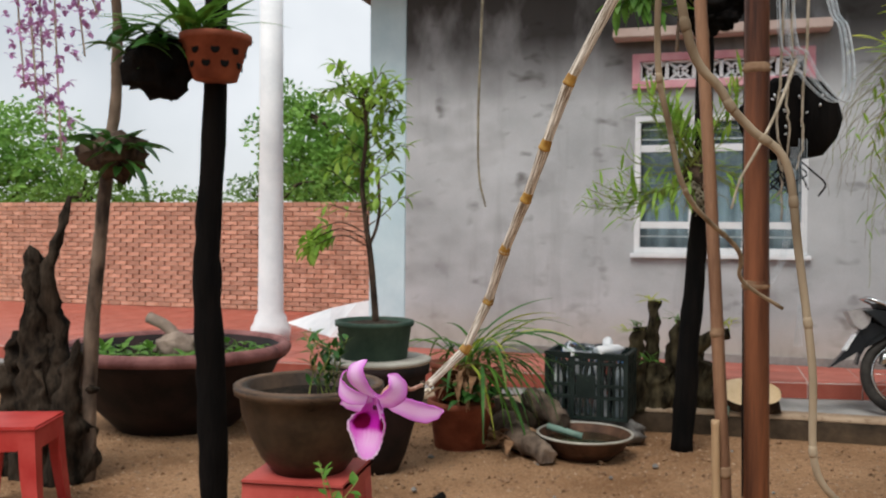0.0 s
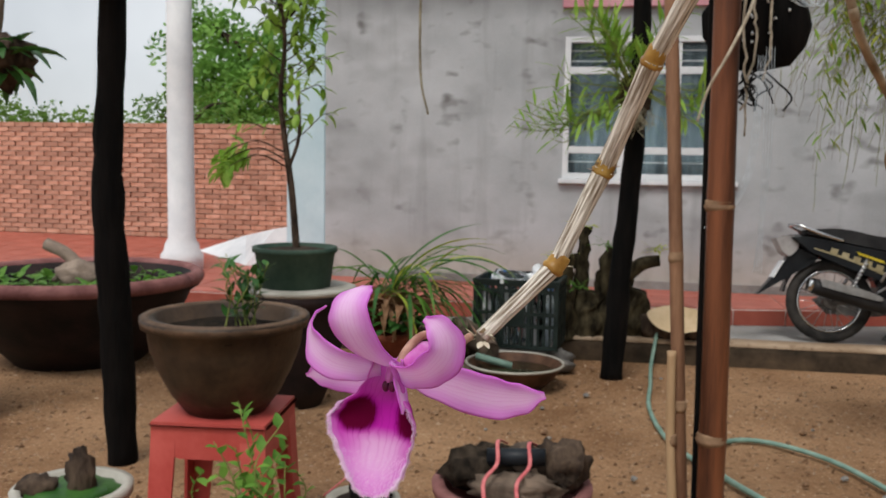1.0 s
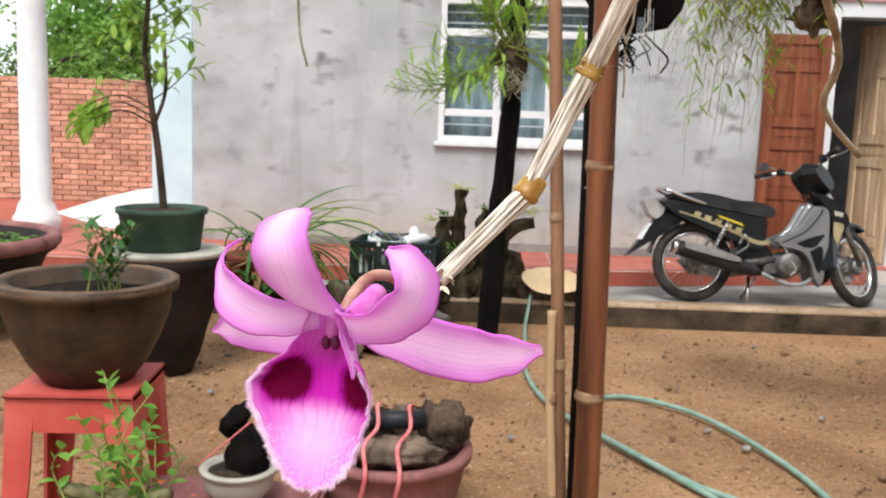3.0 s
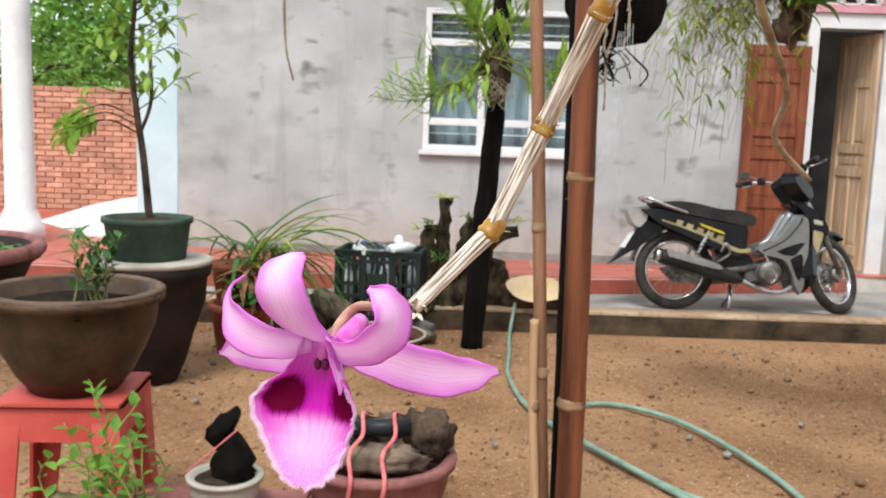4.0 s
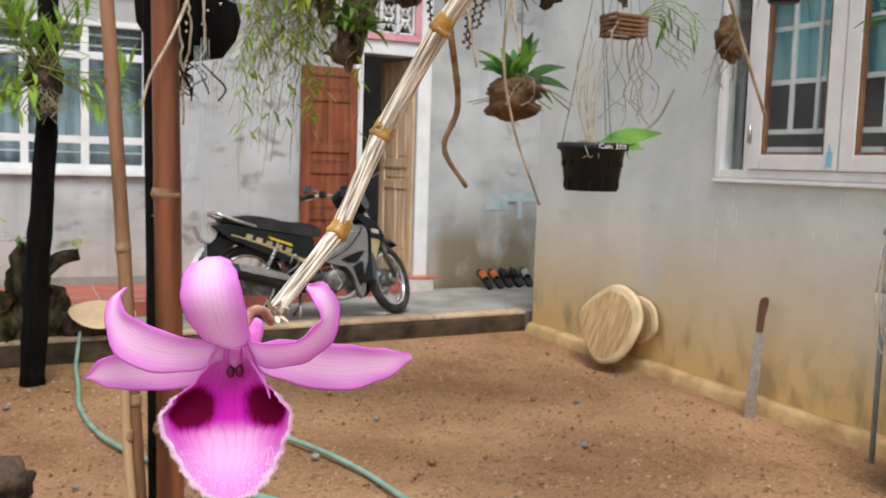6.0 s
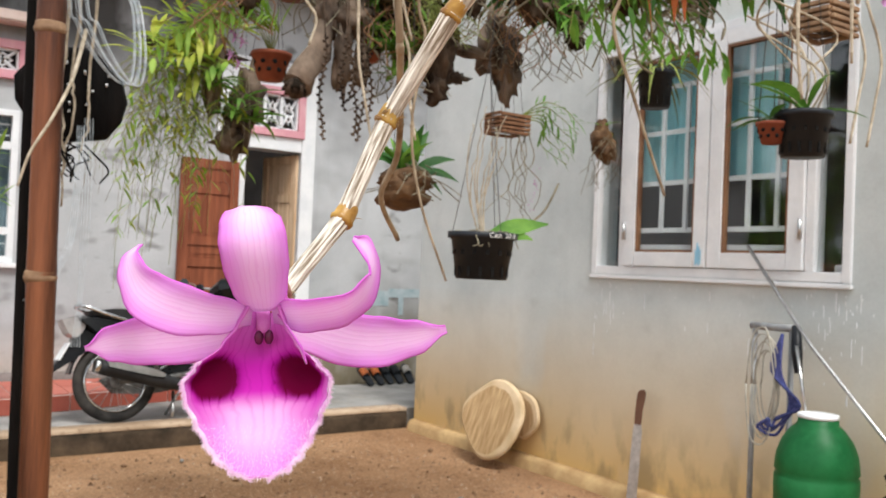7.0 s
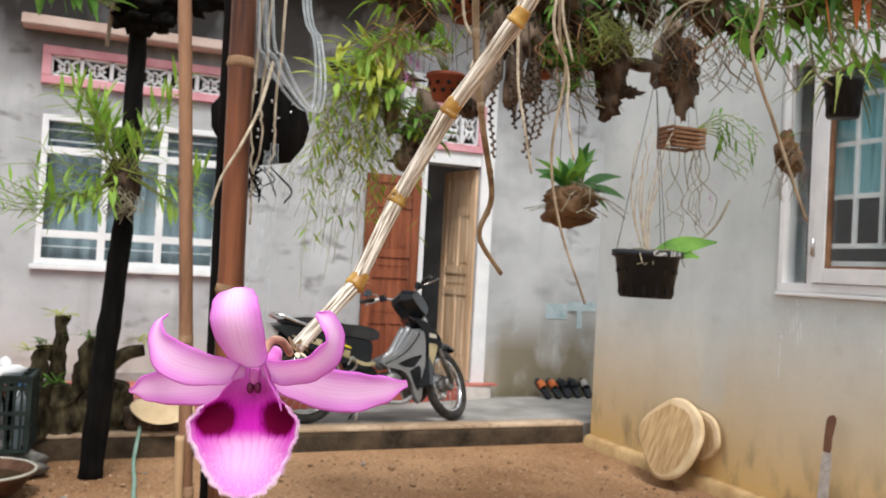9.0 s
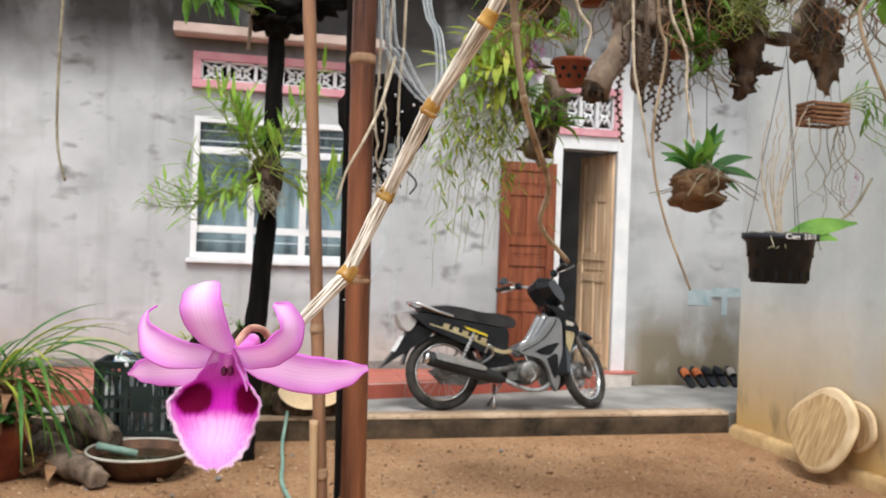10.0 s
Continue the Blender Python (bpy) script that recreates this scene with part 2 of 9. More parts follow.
LEAF = surface("green_leaf", (0.07, 0.19, 0.025), (0.19, 0.38, 0.06), 9, 0.5, 0.1, 60, per=0.2, trans=0.35)
LEAF_LIGHT = surface("fresh_leaf", (0.17, 0.35, 0.04), (0.40, 0.58, 0.10), 9, 0.5, 0.1, 60, trans=0.35)
LEAF_DARK = surface("dark_leaf", (0.028, 0.10, 0.020), (0.075, 0.20, 0.040), 9, 0.4, 0.1, 60, trans=0.2)
LEAF_YELLOW = surface("yellowing_leaf", (0.28, 0.38, 0.04), (0.54, 0.56, 0.09), 9, 0.55, 0.1, 60, trans=0.3)
LEAF_DRY = surface("dry_leaf", (0.20, 0.10, 0.05), (0.42, 0.24, 0.13), 12, 0.85, 0.3, 60, trans=0.15)
LEAF_RUST = surface("rust_leaf", (0.30, 0.07, 0.02), (0.48, 0.14, 0.04), 12, 0.8, 0.2, 60, trans=0.15)
ROOTS = surface("grey_roots", (0.16, 0.14, 0.10), (0.34, 0.31, 0.22), 25, 0.9, 0.3, 90)
ROOTS_GREEN = surface("green_roots", (0.13, 0.18, 0.04), (0.32, 0.34, 0.10), 25, 0.9, 0.3, 90)
CANE_DULL = surface("dull_cane_skin", (0.16, 0.115, 0.07), (0.40, 0.32, 0.22), 60, 0.8, 0.5, 160, mapping=(1, 1, 0.2))
CANE_NODE = surface("cane_node", (0.22, 0.11, 0.015), (0.50, 0.33, 0.09), 120, 0.45, 0.3, 300)
CANE_THIN = surface("thin_cane", (0.30, 0.25, 0.18), (0.55, 0.48, 0.37), 30, 0.8, 0.3, 120)
FLOWER_PINK = surface("pale_lilac_blossom", (0.45, 0.20, 0.45), (0.68, 0.42, 0.66), 12, 0.6, 0.1, 80, trans=0.3)
BARK_MID = surface("weathered_driftwood", (0.045, 0.032, 0.024), (0.26, 0.19, 0.14), 8, 0.92, 1.0, 34, mapping=(1, 1, 0.5))
BASKET = surface("weathered_slat", (0.17, 0.10, 0.06), (0.38, 0.25, 0.15), 12, 0.85, 0.4, 60)
STUMP_DARK = surface("dark_rotten_wood", (0.010, 0.008, 0.006), (0.065, 0.048, 0.034), 7, 0.95, 1.0, 28, mapping=(2, 2, 0.8), spec=0.1)
STUMP_MOSSY = surface("mossy_rotten_wood", (0.014, 0.011, 0.007), (0.105, 0.085, 0.048), 9, 0.95, 1.0, 30, mapping=(2, 2, 0.8), spec=0.1)
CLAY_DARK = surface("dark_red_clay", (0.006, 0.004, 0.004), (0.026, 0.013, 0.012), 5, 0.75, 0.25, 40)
STEEL = surface("brushed_steel", (0.42, 0.42, 0.42), (0.60, 0.60, 0.60), 30, 0.3, 0.05, 120, metal=1.0)
CHROME = surface("dusty_chrome", (0.55, 0.55, 0.55), (0.75, 0.75, 0.75), 20, 0.16, 0.03, 120, metal=1.0)
GALV = surface("galvanised_steel", (0.26, 0.27, 0.28), (0.42, 0.43, 0.44), 14, 0.62, 0.15, 80, metal=0.45)
WIRE = surface("clear_cord", (0.42, 0.50, 0.55), (0.76, 0.82, 0.86), 40, 0.3, 0.0)
WIRE_DARK = surface("dark_wire", (0.05, 0.05, 0.05), (0.12, 0.12, 0.12), 40, 0.5, 0.0)
RUBBER = surface("tyre_rubber", (0.018, 0.017, 0.016), (0.06, 0.055, 0.05), 10, 0.9, 0.4, 70)
BIKE_BLACK = surface("black_bodywork", (0.006, 0.007, 0.009), (0.016, 0.018, 0.020), 4, 0.22, 0.03, 90)
BIKE_SEAT = surface("black_vinyl_seat", (0.010, 0.010, 0.011), (0.030, 0.030, 0.031), 8, 0.55, 0.2, 120)
BIKE_SILVER = surface("silver_bodywork", (0.24, 0.25, 0.26), (0.36, 0.37, 0.38), 4, 0.28, 0.03, 90, metal=0.55)
BIKE_STRIPE = surface("gold_stripe", (0.28, 0.23, 0.12), (0.42, 0.36, 0.22), 12, 0.4, 0.0)
BIKE_YELLOW = surface("yellow_graphic", (0.55, 0.42, 0.02), (0.70, 0.55, 0.05), 12, 0.4, 0.0)
ENGINE = surface("cast_engine", (0.12, 0.12, 0.115), (0.27, 0.26, 0.25), 18, 0.5, 0.3, 60, metal=0.7)
LENS_CLEAR = surface("clear_lens", (0.26, 0.245, 0.245), (0.42, 0.40, 0.39), 10, 0.1, 0.0)
HOSE_MAT = surface("green_hose", (0.16, 0.27, 0.22), (0.27, 0.40, 0.33), 12, 0.5, 0.1, 60)
JUG_GREEN = surface("green_jug_plastic", (0.010, 0.14, 0.040), (0.035, 0.28, 0.09), 4, 0.42, 0.1, 40, trans=0.4)
ROPE_BLUE = surface("blue_rope", (0.03, 0.04, 0.14), (0.09, 0.10, 0.27), 60, 0.9, 0.5, 200)
TUBE_PALE = surface("pale_tubing", (0.32, 0.30, 0.25), (0.50, 0.47, 0.40), 20, 0.4, 0.0)
ORANGE = surface("orange_strap", (0.38, 0.09, 0.025), (0.55, 0.16, 0.05), 12, 0.6, 0.1)
PINK_STRING = surface("pink_string", (0.55, 0.12, 0.13), (0.70, 0.22, 0.22), 30, 0.7, 0.1)
WHITE_INK = surface("white_ink", (0.78, 0.78, 0.76), (0.85, 0.85, 0.84), 20, 0.6, 0.0)
STONE = surface("grey_stone", (0.16, 0.15, 0.14), (0.38, 0.36, 0.33), 12, 0.9, 0.6, 40, per=0.2)
WATER = surface("murky_water", (0.018, 0.020, 0.008), (0.04, 0.042, 0.018), 4, 0.08, 0.0)
HILL = surface("hazy_hill", (0.16, 0.24, 0.30), (0.22, 0.31, 0.38), 0.01, 0.95, 0.0, 0.05)
TREE_LEAF = surface("tree_leaf", (0.11, 0.26, 0.045), (0.28, 0.50, 0.10), 1.2, 0.55, 0.0, 6, trans=0.3)
BUSH_LEAF = surface("bush_leaf", (0.09, 0.19, 0.025), (0.20, 0.33, 0.06), 1.2, 0.55, 0.0, 6, trans=0.3)


def glass(name, tint, rough=0.02, ior=1.30):
    m = bpy.data.materials.new(name)
    m.use_nodes = True
    b = m.node_tree.nodes["Principled BSDF"]
    b.inputs["Base Color"].default_value = (*tint, 1)
    b.inputs["Roughness"].default_value, b.inputs["Transmission Weight"].default_value, b.inputs["IOR"].default_value = rough, 1.0, ior
    return m


GLASS = glass("window_glass", (0.90, 0.96, 0.97))
GLASS_WING = glass("float_glass", (0.94, 0.98, 0.98), ior=1.5)


# ---- mesh helpers ----
def box(bm, lo, hi, m=None):
    r = bmesh.ops.create_cube(bm, size=1.0)
    lo, hi = Vector(lo), Vector(hi)
    t = Matrix.Translation((lo + hi) / 2) @ Matrix.Diagonal((*(hi - lo), 1))
    bmesh.ops.transform(bm, matrix=(m @ t) if m else t, verts=r["verts"])
    return r["verts"]


def tube(bm, pts, radii, seg=8, cap=True, flat=1.0):
    """A round bar along a line of points, with a radius at each."""
    pts = [Vector(p) for p in pts]
    if not isinstance(radii, (list, tuple)):
        radii = [radii] * len(pts)
    rings, side = [], None
    for i, p in enumerate(pts):
        d = (pts[min(i + 1, len(pts) - 1)] - pts[max(i - 1, 0)])
        d = d.normalized() if d.length > 1e-9 else Vector((0, 0, 1))
        if side is None:
            side = d.cross(Vector((0, 0, 1)))
            if side.length < 0.05:
                side = d.cross(Vector((1, 0, 0)))
        side = (side - d * side.dot(d)).normalized()
        up = d.cross(side)
        rings.append([bm.verts.new(p + (side * math.cos(a) + up * math.sin(a) * flat) * radii[i]) for a in (k * math.tau / seg for k in range(seg))])
    for a, b in zip(rings, rings[1:]):
        for k in range(seg):
            bm.faces.new((a[k], a[(k + 1) % seg], b[(k + 1) % seg], b[k])).smooth = True
    if cap:
        bm.faces.new(rings[0][::-1])
        bm.faces.new(rings[-1])
    return rings


def smooth_line(pts, n=6):
    """Catmull-Rom points through a coarse line."""
    p = [Vector(q) for q in pts]
    p = [p[0] * 2 - p[1]] + p + [p[-1] * 2 - p[-2]]
    out = []
    for i in range(1, len(p) - 2):
        for k in range(n):
            t = k / n
            out.append(0.5 * ((2 * p[i]) + (p[i + 1] - p[i - 1]) * t + (2 * p[i - 1] - 5 * p[i] + 4 * p[i + 1] - p[i + 2]) * t * t + (3 * p[i] - p[i - 1] - 3 * p[i + 1] + p[i + 2]) * t ** 3))
    out.append(p[-2])
    return out


def lathe(bm, prof, seg=28, c=(0, 0, 0), wob=0.0, m=None):
    """A turned form: prof lists (radius, height)."""
    c = Vector(c)
    rings = []
    for r, z in prof:
        ring = []
        for k in range(seg):
            a = k * math.tau / seg
            rr = max(r, 1e-4) * (1 + wob * noise.noise((math.cos(a) * 1.5, math.sin(a) * 1.5, z * 6)))
            v = c + Vector((rr * math.cos(a), rr * math.sin(a), z))
            ring.append(bm.verts.new(m @ v if m else v))
        rings.append(ring)
    for a, b in zip(rings, rings[1:]):
        for k in range(seg):
            bm.faces.new((a[k], a[(k + 1) % seg], b[(k + 1) % seg], b[k])).smooth = True
    if prof[0][0] > 1e-3:
        bm.faces.new(rings[0][::-1])
    if prof[-1][0] > 1e-3:
        bm.faces.new(rings[-1])


def blade(bm, base, d, length, width, droop=0.3, n=5, up=(0, 0, 1), fold=0.25, tip=0.02, wide=0.45, twist=0.0):
    """One leaf: a folded strip that droops along its length."""
    p, d, up = Vector(base), Vector(d).normalized(), Vector(up)
    rows, step = [], length / n
    for i in range(n + 1):
        t = i / n
        side = d.cross(up)
        if side.length < 1e-3:
            side = d.cross(Vector((1, 0.3, 0)))
        side = side.normalized()
        nrm = side.cross(d).normalized()
        if twist:
            side = (Matrix.Rotation(twist * t, 3, d) @ side)
        w = width * 0.5 * math.sin(math.pi * min(0.99, max(0.03, t) ** (math.log(0.5) / math.log(wide))))
        w = max(w, width * 0.06)
        rows.append((bm.verts.new(p - side * w + nrm * w * fold), bm.verts.new(p), bm.verts.new(p + side * w + nrm * w * fold)))
        d = (d - Vector((0, 0, 1)) * droop / n).normalized()
        p = p + d * step
    for a, b in zip(rows, rows[1:]):
        for k in (0, 1):
            bm.faces.new((a[k], a[k + 1], b[k + 1], b[k])).smooth = True


def blob(bm, c, r, amp=0.25, freq=3.0, sub=3, seed=0.0, m=None):
    """A lumpy mass."""
    q = bmesh.ops.create_icosphere(bm, subdivisions=sub, radius=1.0)
    for v in q["verts"]:
        k = 1 + amp * noise.noise(v.co * freq + Vector((seed, seed * 1.7, -seed))) + amp * 0.5 * noise.noise(v.co * freq * 2.7 + Vector((seed, 3, seed)))
        w = Vector((v.co.x * r[0], v.co.y * r[1], v.co.z * r[2])) * k
        v.co = (m @ w if m else w) + Vector(c)
    for f in bm.faces:
        f.smooth = True


def finish(bm, name, mat, bevel=0.0):
    if bevel:
        bmesh.ops.bevel(bm, geom=[e for e in bm.edges if len(e.link_faces) == 2 and e.calc_face_angle(0) > 0.5], offset=bevel, segments=2, affect="EDGES", clamp_overlap=True)
    bmesh.ops.recalc_face_normals(bm, faces=bm.faces[:])
    me = bpy.data.meshes.new(name)
    bm.to_mesh(me)
    bm.free()
    me.materials.append(mat)
    return me


MANY = {"roots", "root_tangle", "leaves", "small_leaves", "upper_leaves", "yellow_leaves", "rusty_leaves", "stem", "hanging_stem", "cord", "fringe", "bract", "foliage", "moss", "cane", "blossom", "raceme", "slot", "crown", "pebbles", "drip"}


def part(name, bm, mat, parent, label="", bevel=0.0, m=None):
    ob = new(name, finish(bm, name, mat, bevel))
    ob.parent = parent
    if m is not None:
        ob.matrix_basis = m
    return tagged(ob, label, kind="stuff" if name in MANY else "")


def thing(name, label, category, m=None, group="", kind=""):
    ob = new(name)
    ob.empty_display_size = 0.05
    ob.matrix_basis = m if m is not None else Matrix.Identity(4)
    return tagged(ob, label, category, group, kind)


def solid(name, bm, mat, label, category, kind="", group="", bevel=0.0, m=None):
    ob = new(name, finish(bm, name, mat, bevel))
    if m is not None:
        ob.matrix_basis = m
    return tagged(ob, label, category, group, kind)


def structure(name, bm, mat, label, bevel=0.0, category="structure"):
    return solid(name, bm, mat, label, category, "structure", "", bevel)

# ---- ground and house ----
FLOOR_Z, APRON_Z = 0.28, 0.15


def wall_with_holes(x0, x1, z0, z1, holes):
    """Boxes (x0, z0, x1, z1) that fill a wall round its openings."""
    xs = sorted({x0, x1, *[h[0] for h in holes], *[h[2] for h in holes]})
    out = []
    for a, b in zip(xs, xs[1:]):
        z = z0
        for h in sorted((h for h in holes if h[0] <= a + 1e-6 and h[2] >= b - 1e-6), key=lambda h: h[1]):
            if h[1] > z:
                out.append((a, z, b, h[1]))
            z = h[3]
        if z < z1:
            out.append((a, z, b, z1))
    return out


# soil ground: a fine patch in the yard inside one sheet that reaches the horizon
bm = bmesh.new()
xs = [-2500, -300, -60, -20] + [-8 + 0.16 * i for i in range(90)] + [12, 30, 100, 400, 2500]
ys = [-2500, -300, -60, -12] + [-2 + 0.16 * i for i in range(60)] + [9, 12, 16, 25, 60, 200, 600, 2500]
grid = [[bm.verts.new((x, y, 0.0 if not (-8 < x < 5.2 and -2 < y < 7.25) else 0.022 * noise.noise((x * 0.9, y * 0.9, 0)) + 0.012 * noise.noise((x * 3.7, y * 3.7, 5)) - 0.012)) for x in xs] for y in ys]
for a, b in zip(grid, grid[1:]):
    for i in range(len(xs) - 1):
        bm.faces.new((a[i], a[i + 1], b[i + 1], b[i])).smooth = True
structure("ground", bm, SOIL, "bare reddish-brown dry soil yard", category="ground")

# house front
WIN = (1.0, 1.24, 2.47, 2.475)
VENT1 = (1.04, 2.79, 2.44, 2.965)
DOOR = (4.40, FLOOR_Z, 4.96, 2.40)
VENT2 = (4.40, 2.60, 4.91, 2.93)
bm = bmesh.new()
for a, z0, b, z1 in wall_with_holes(-1.20, 7.5, 0.0, 3.85, [WIN, VENT1, DOOR, VENT2]):
    box(bm, (a, 9.0, z0), (b, 9.2, z1))
bmesh.ops.remove_doubles(bm, verts=bm.verts[:], dist=0.0005)
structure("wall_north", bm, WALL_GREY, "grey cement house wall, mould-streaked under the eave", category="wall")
bm = bmesh.new()
box(bm, (-1.20, 9.2, 0), (-1.04, 14, 3.85))
structure("wall_side", bm, WALL_GREY, "grey cement side wall of the house", category="wall")
bm = bmesh.new()
box(bm, (-1.0, 9.2, 0), (7.5, 12.0, 0.27))
box(bm, (-1.0, 12.0, 0), (7.5, 12.1, 3.85))
structure("wall_inner", bm, ROOM_SHADE, "inner wall and floor of the house, coloured dark for room shade", category="wall")
bm = bmesh.new()
box(bm, (-1.9, 8.45, 3.86), (7.5, 14.0, 4.0))
structure("roof_eave", bm, ROOF_MAT, "dark weathered cement eave over the wall", category="roof")
bm = bmesh.new()
box(bm, (-1.59, 9.02, 0.0), (-1.205, 9.42, 3.85))
structure("pilaster", bm, PAINT_BLUE, "pale blue painted corner pilaster", 0.01, category="pillar")
bm = bmesh.new()
box(bm, (0.81, 8.78, 3.15), (2.62, 8.998, 3.235))
structure("window_hood", bm, LEDGE_PINK, "weathered pink concrete hood over the window", 0.008, category="ledge")
bm = bmesh.new()
box(bm, (-1.16, 8.985, FLOOR_Z), (3.8, 8.998, FLOOR_Z + 0.07))
structure("baseboard", bm, CEMENT, "grey cement skirting along the veranda", category="baseboard")

# door surround
bm = bmesh.new()
box(bm, (4.31, 8.975, FLOOR_Z), (4.40, 9.0, 2.40))
box(bm, (4.96, 8.965, APRON_Z), (5.10, 9.0, 3.25))
box(bm, (4.12, 8.98, 2.40), (4.96, 9.0, 2.53))
box(bm, (4.12, 8.98, 3.00), (4.96, 9.0, 3.25))
box(bm, (4.12, 8.98, 2.53), (4.33, 9.0, 3.00))
structure("trim", bm, PAINT_WHITE, "white painted door surround", 0.004, category="door frame")


def breeze_vent(name, x0, z0, x1, z1, cells):
    v = thing(name, "pink-framed white pierced ventilation grille in the wall", "vent", kind="structure")
    f = 0.07
    bm = bmesh.new()
    for a, b, c, d in ((x0 - f, z0 - f, x1 + f, z0), (x0 - f, z1, x1 + f, z1 + f), (x0 - f, z0, x0, z1), (x1, z0, x1 + f, z1)):
        box(bm, (a, 8.955, b), (c, 8.999, d))
    part("vent_frame", bm, PAINT_PINK, v, "pink painted frame", 0.004)
    w, h = (x1 - x0) / cells, z1 - z0
    for i in range(cells):
        bm = bmesh.new()
        a, s = x0 + i * w, 0.016
        cx, cz = a + w / 2, (z0 + z1) / 2
        for lo, hi in (((a, z0), (a + s, z1)), ((a + w - s, z0), (a + w, z1)), ((a, z0), (a + w, z0 + s)), ((a, z1 - s), (a + w, z1))):
            box(bm, (lo[0], 8.985, lo[1]), (hi[0], 9.06, hi[1]))
        for k in range(4):
            ang = k * math.pi / 2 + math.pi / 4
            ex, ez = math.cos(ang) * w * 0.62, math.sin(ang) * h * 0.62
            pts = [(cx + (a + w - cx) * 0.95 * (1 if ex > 0 else -1), 9.02, cz + (z1 - cz) * 0.95 * (1 if ez > 0 else -1)), (cx + ex * 0.42, 9.02, cz + ez * 0.42), (cx + ex * 0.1, 9.02, cz + ez * 0.1)]
            tube(bm, pts, 0.015, 6)
        tube(bm, [(cx - w * 0.28, 9.02, cz), (cx, 9.02, cz + h * 0.3), (cx + w * 0.28, 9.02, cz), (cx, 9.02, cz - h * 0.3), (cx - w * 0.28, 9.02, cz)], 0.014, 6)
        part("breeze_block", bm, PAINT_WHITE, v)
    return v


breeze_vent("vent_1", *VENT1, 6)
breeze_vent("vent_2", *VENT2, 3)


def bar_grid(bm, x0, x1, z0, z1, y0, y1, xs, zs, w):
    for x in xs:
        box(bm, (x - w / 2, y0, z0), (x + w / 2, y1, z1))
    for z in zs:
        box(bm, (x0, y0 + 0.002, z - w / 2), (x1, y1 - 0.002, z + w / 2))


# window in the house front
win = thing("window_1", "white steel casement window with grey-green curtains behind", "window", kind="structure")
x0, z0, x1, z1 = WIN
bm = bmesh.new()
for a, b, c, d in ((x0, z0, x0 + 0.05, z1), (x1 - 0.05, z0, x1, z1), (x0 + 0.05, z0, x1 - 0.05, z0 + 0.05), (x0 + 0.05, z1 - 0.05, x1 - 0.05, z1)):
    box(bm, (a, 8.99, b), (c, 9.08, d))
part("window_frame", bm, PAINT_WHITE, win, bevel=0.003)
tz, bz, cw = z0 + (z1 - z0) * 0.765, z0 + (z1 - z0) * 0.205, (x1 - x0 - 0.10) / 3
bm = bmesh.new()
bar_grid(bm, x0 + 0.05, x1 - 0.05, z0 + 0.05, z1 - 0.05, 9.0, 9.06, [x0 + 0.05 + cw * k for k in (1, 2)], [tz, bz], 0.062)
part("mullion", bm, PAINT_WHITE, win, bevel=0.002)
for k in range(3):
    a = x0 + 0.05 + cw * k
    for lo, hi in ((z0 + 0.05, bz), (bz, tz), (tz, z1 - 0.05)):
        bm = bmesh.new()
        box(bm, (a + 0.022, 9.03, lo + 0.022), (a + cw - 0.022, 9.035, hi - 0.022))
        p = part("pane", bm, GLASS, win)
        p.visible_shadow = False
for k in range(3):
    a = x0 + 0.05 + cw * k
    bm = bmesh.new()
    bar_grid(bm, a, a + cw, z0, z1, 9.10, 9.112, [], [z0 + 0.15, z1 - 0.11, z1 - 0.20], 0.012)
    part("grille_bar", bm, PAINT_WHITE, win)
    if k % 2 == 0:
        bm = bmesh.new()
        box(bm, (a + cw - 0.03, 8.985, bz + 0.3), (a + cw - 0.012, 8.995, bz + 0.36))
        part("latch", bm, STEEL, win)
bm = bmesh.new()
box(bm, (x0 - 0.03, 8.955, z0 - 0.045), (x1 + 0.03, 8.999, z0 - 0.002))
part("window_sill", bm, PAINT_WHITE, win, bevel=0.006)
bm = bmesh.new()
n = 60
rows = [[bm.verts.new((x0 + (x1 - x0) * i / n, 9.16 + 0.018 * math.sin(i * 0.9) + 0.008 * math.sin(i * 2.3), z)) for i in range(n + 1)] for z in (z0, z1)]
for i in range(n):
    bm.faces.new((rows[0][i], rows[0][i + 1], rows[1][i + 1], rows[1][i])).smooth = True
part("curtain", bm, CURTAIN_DIM, win, "drawn grey-green curtain")


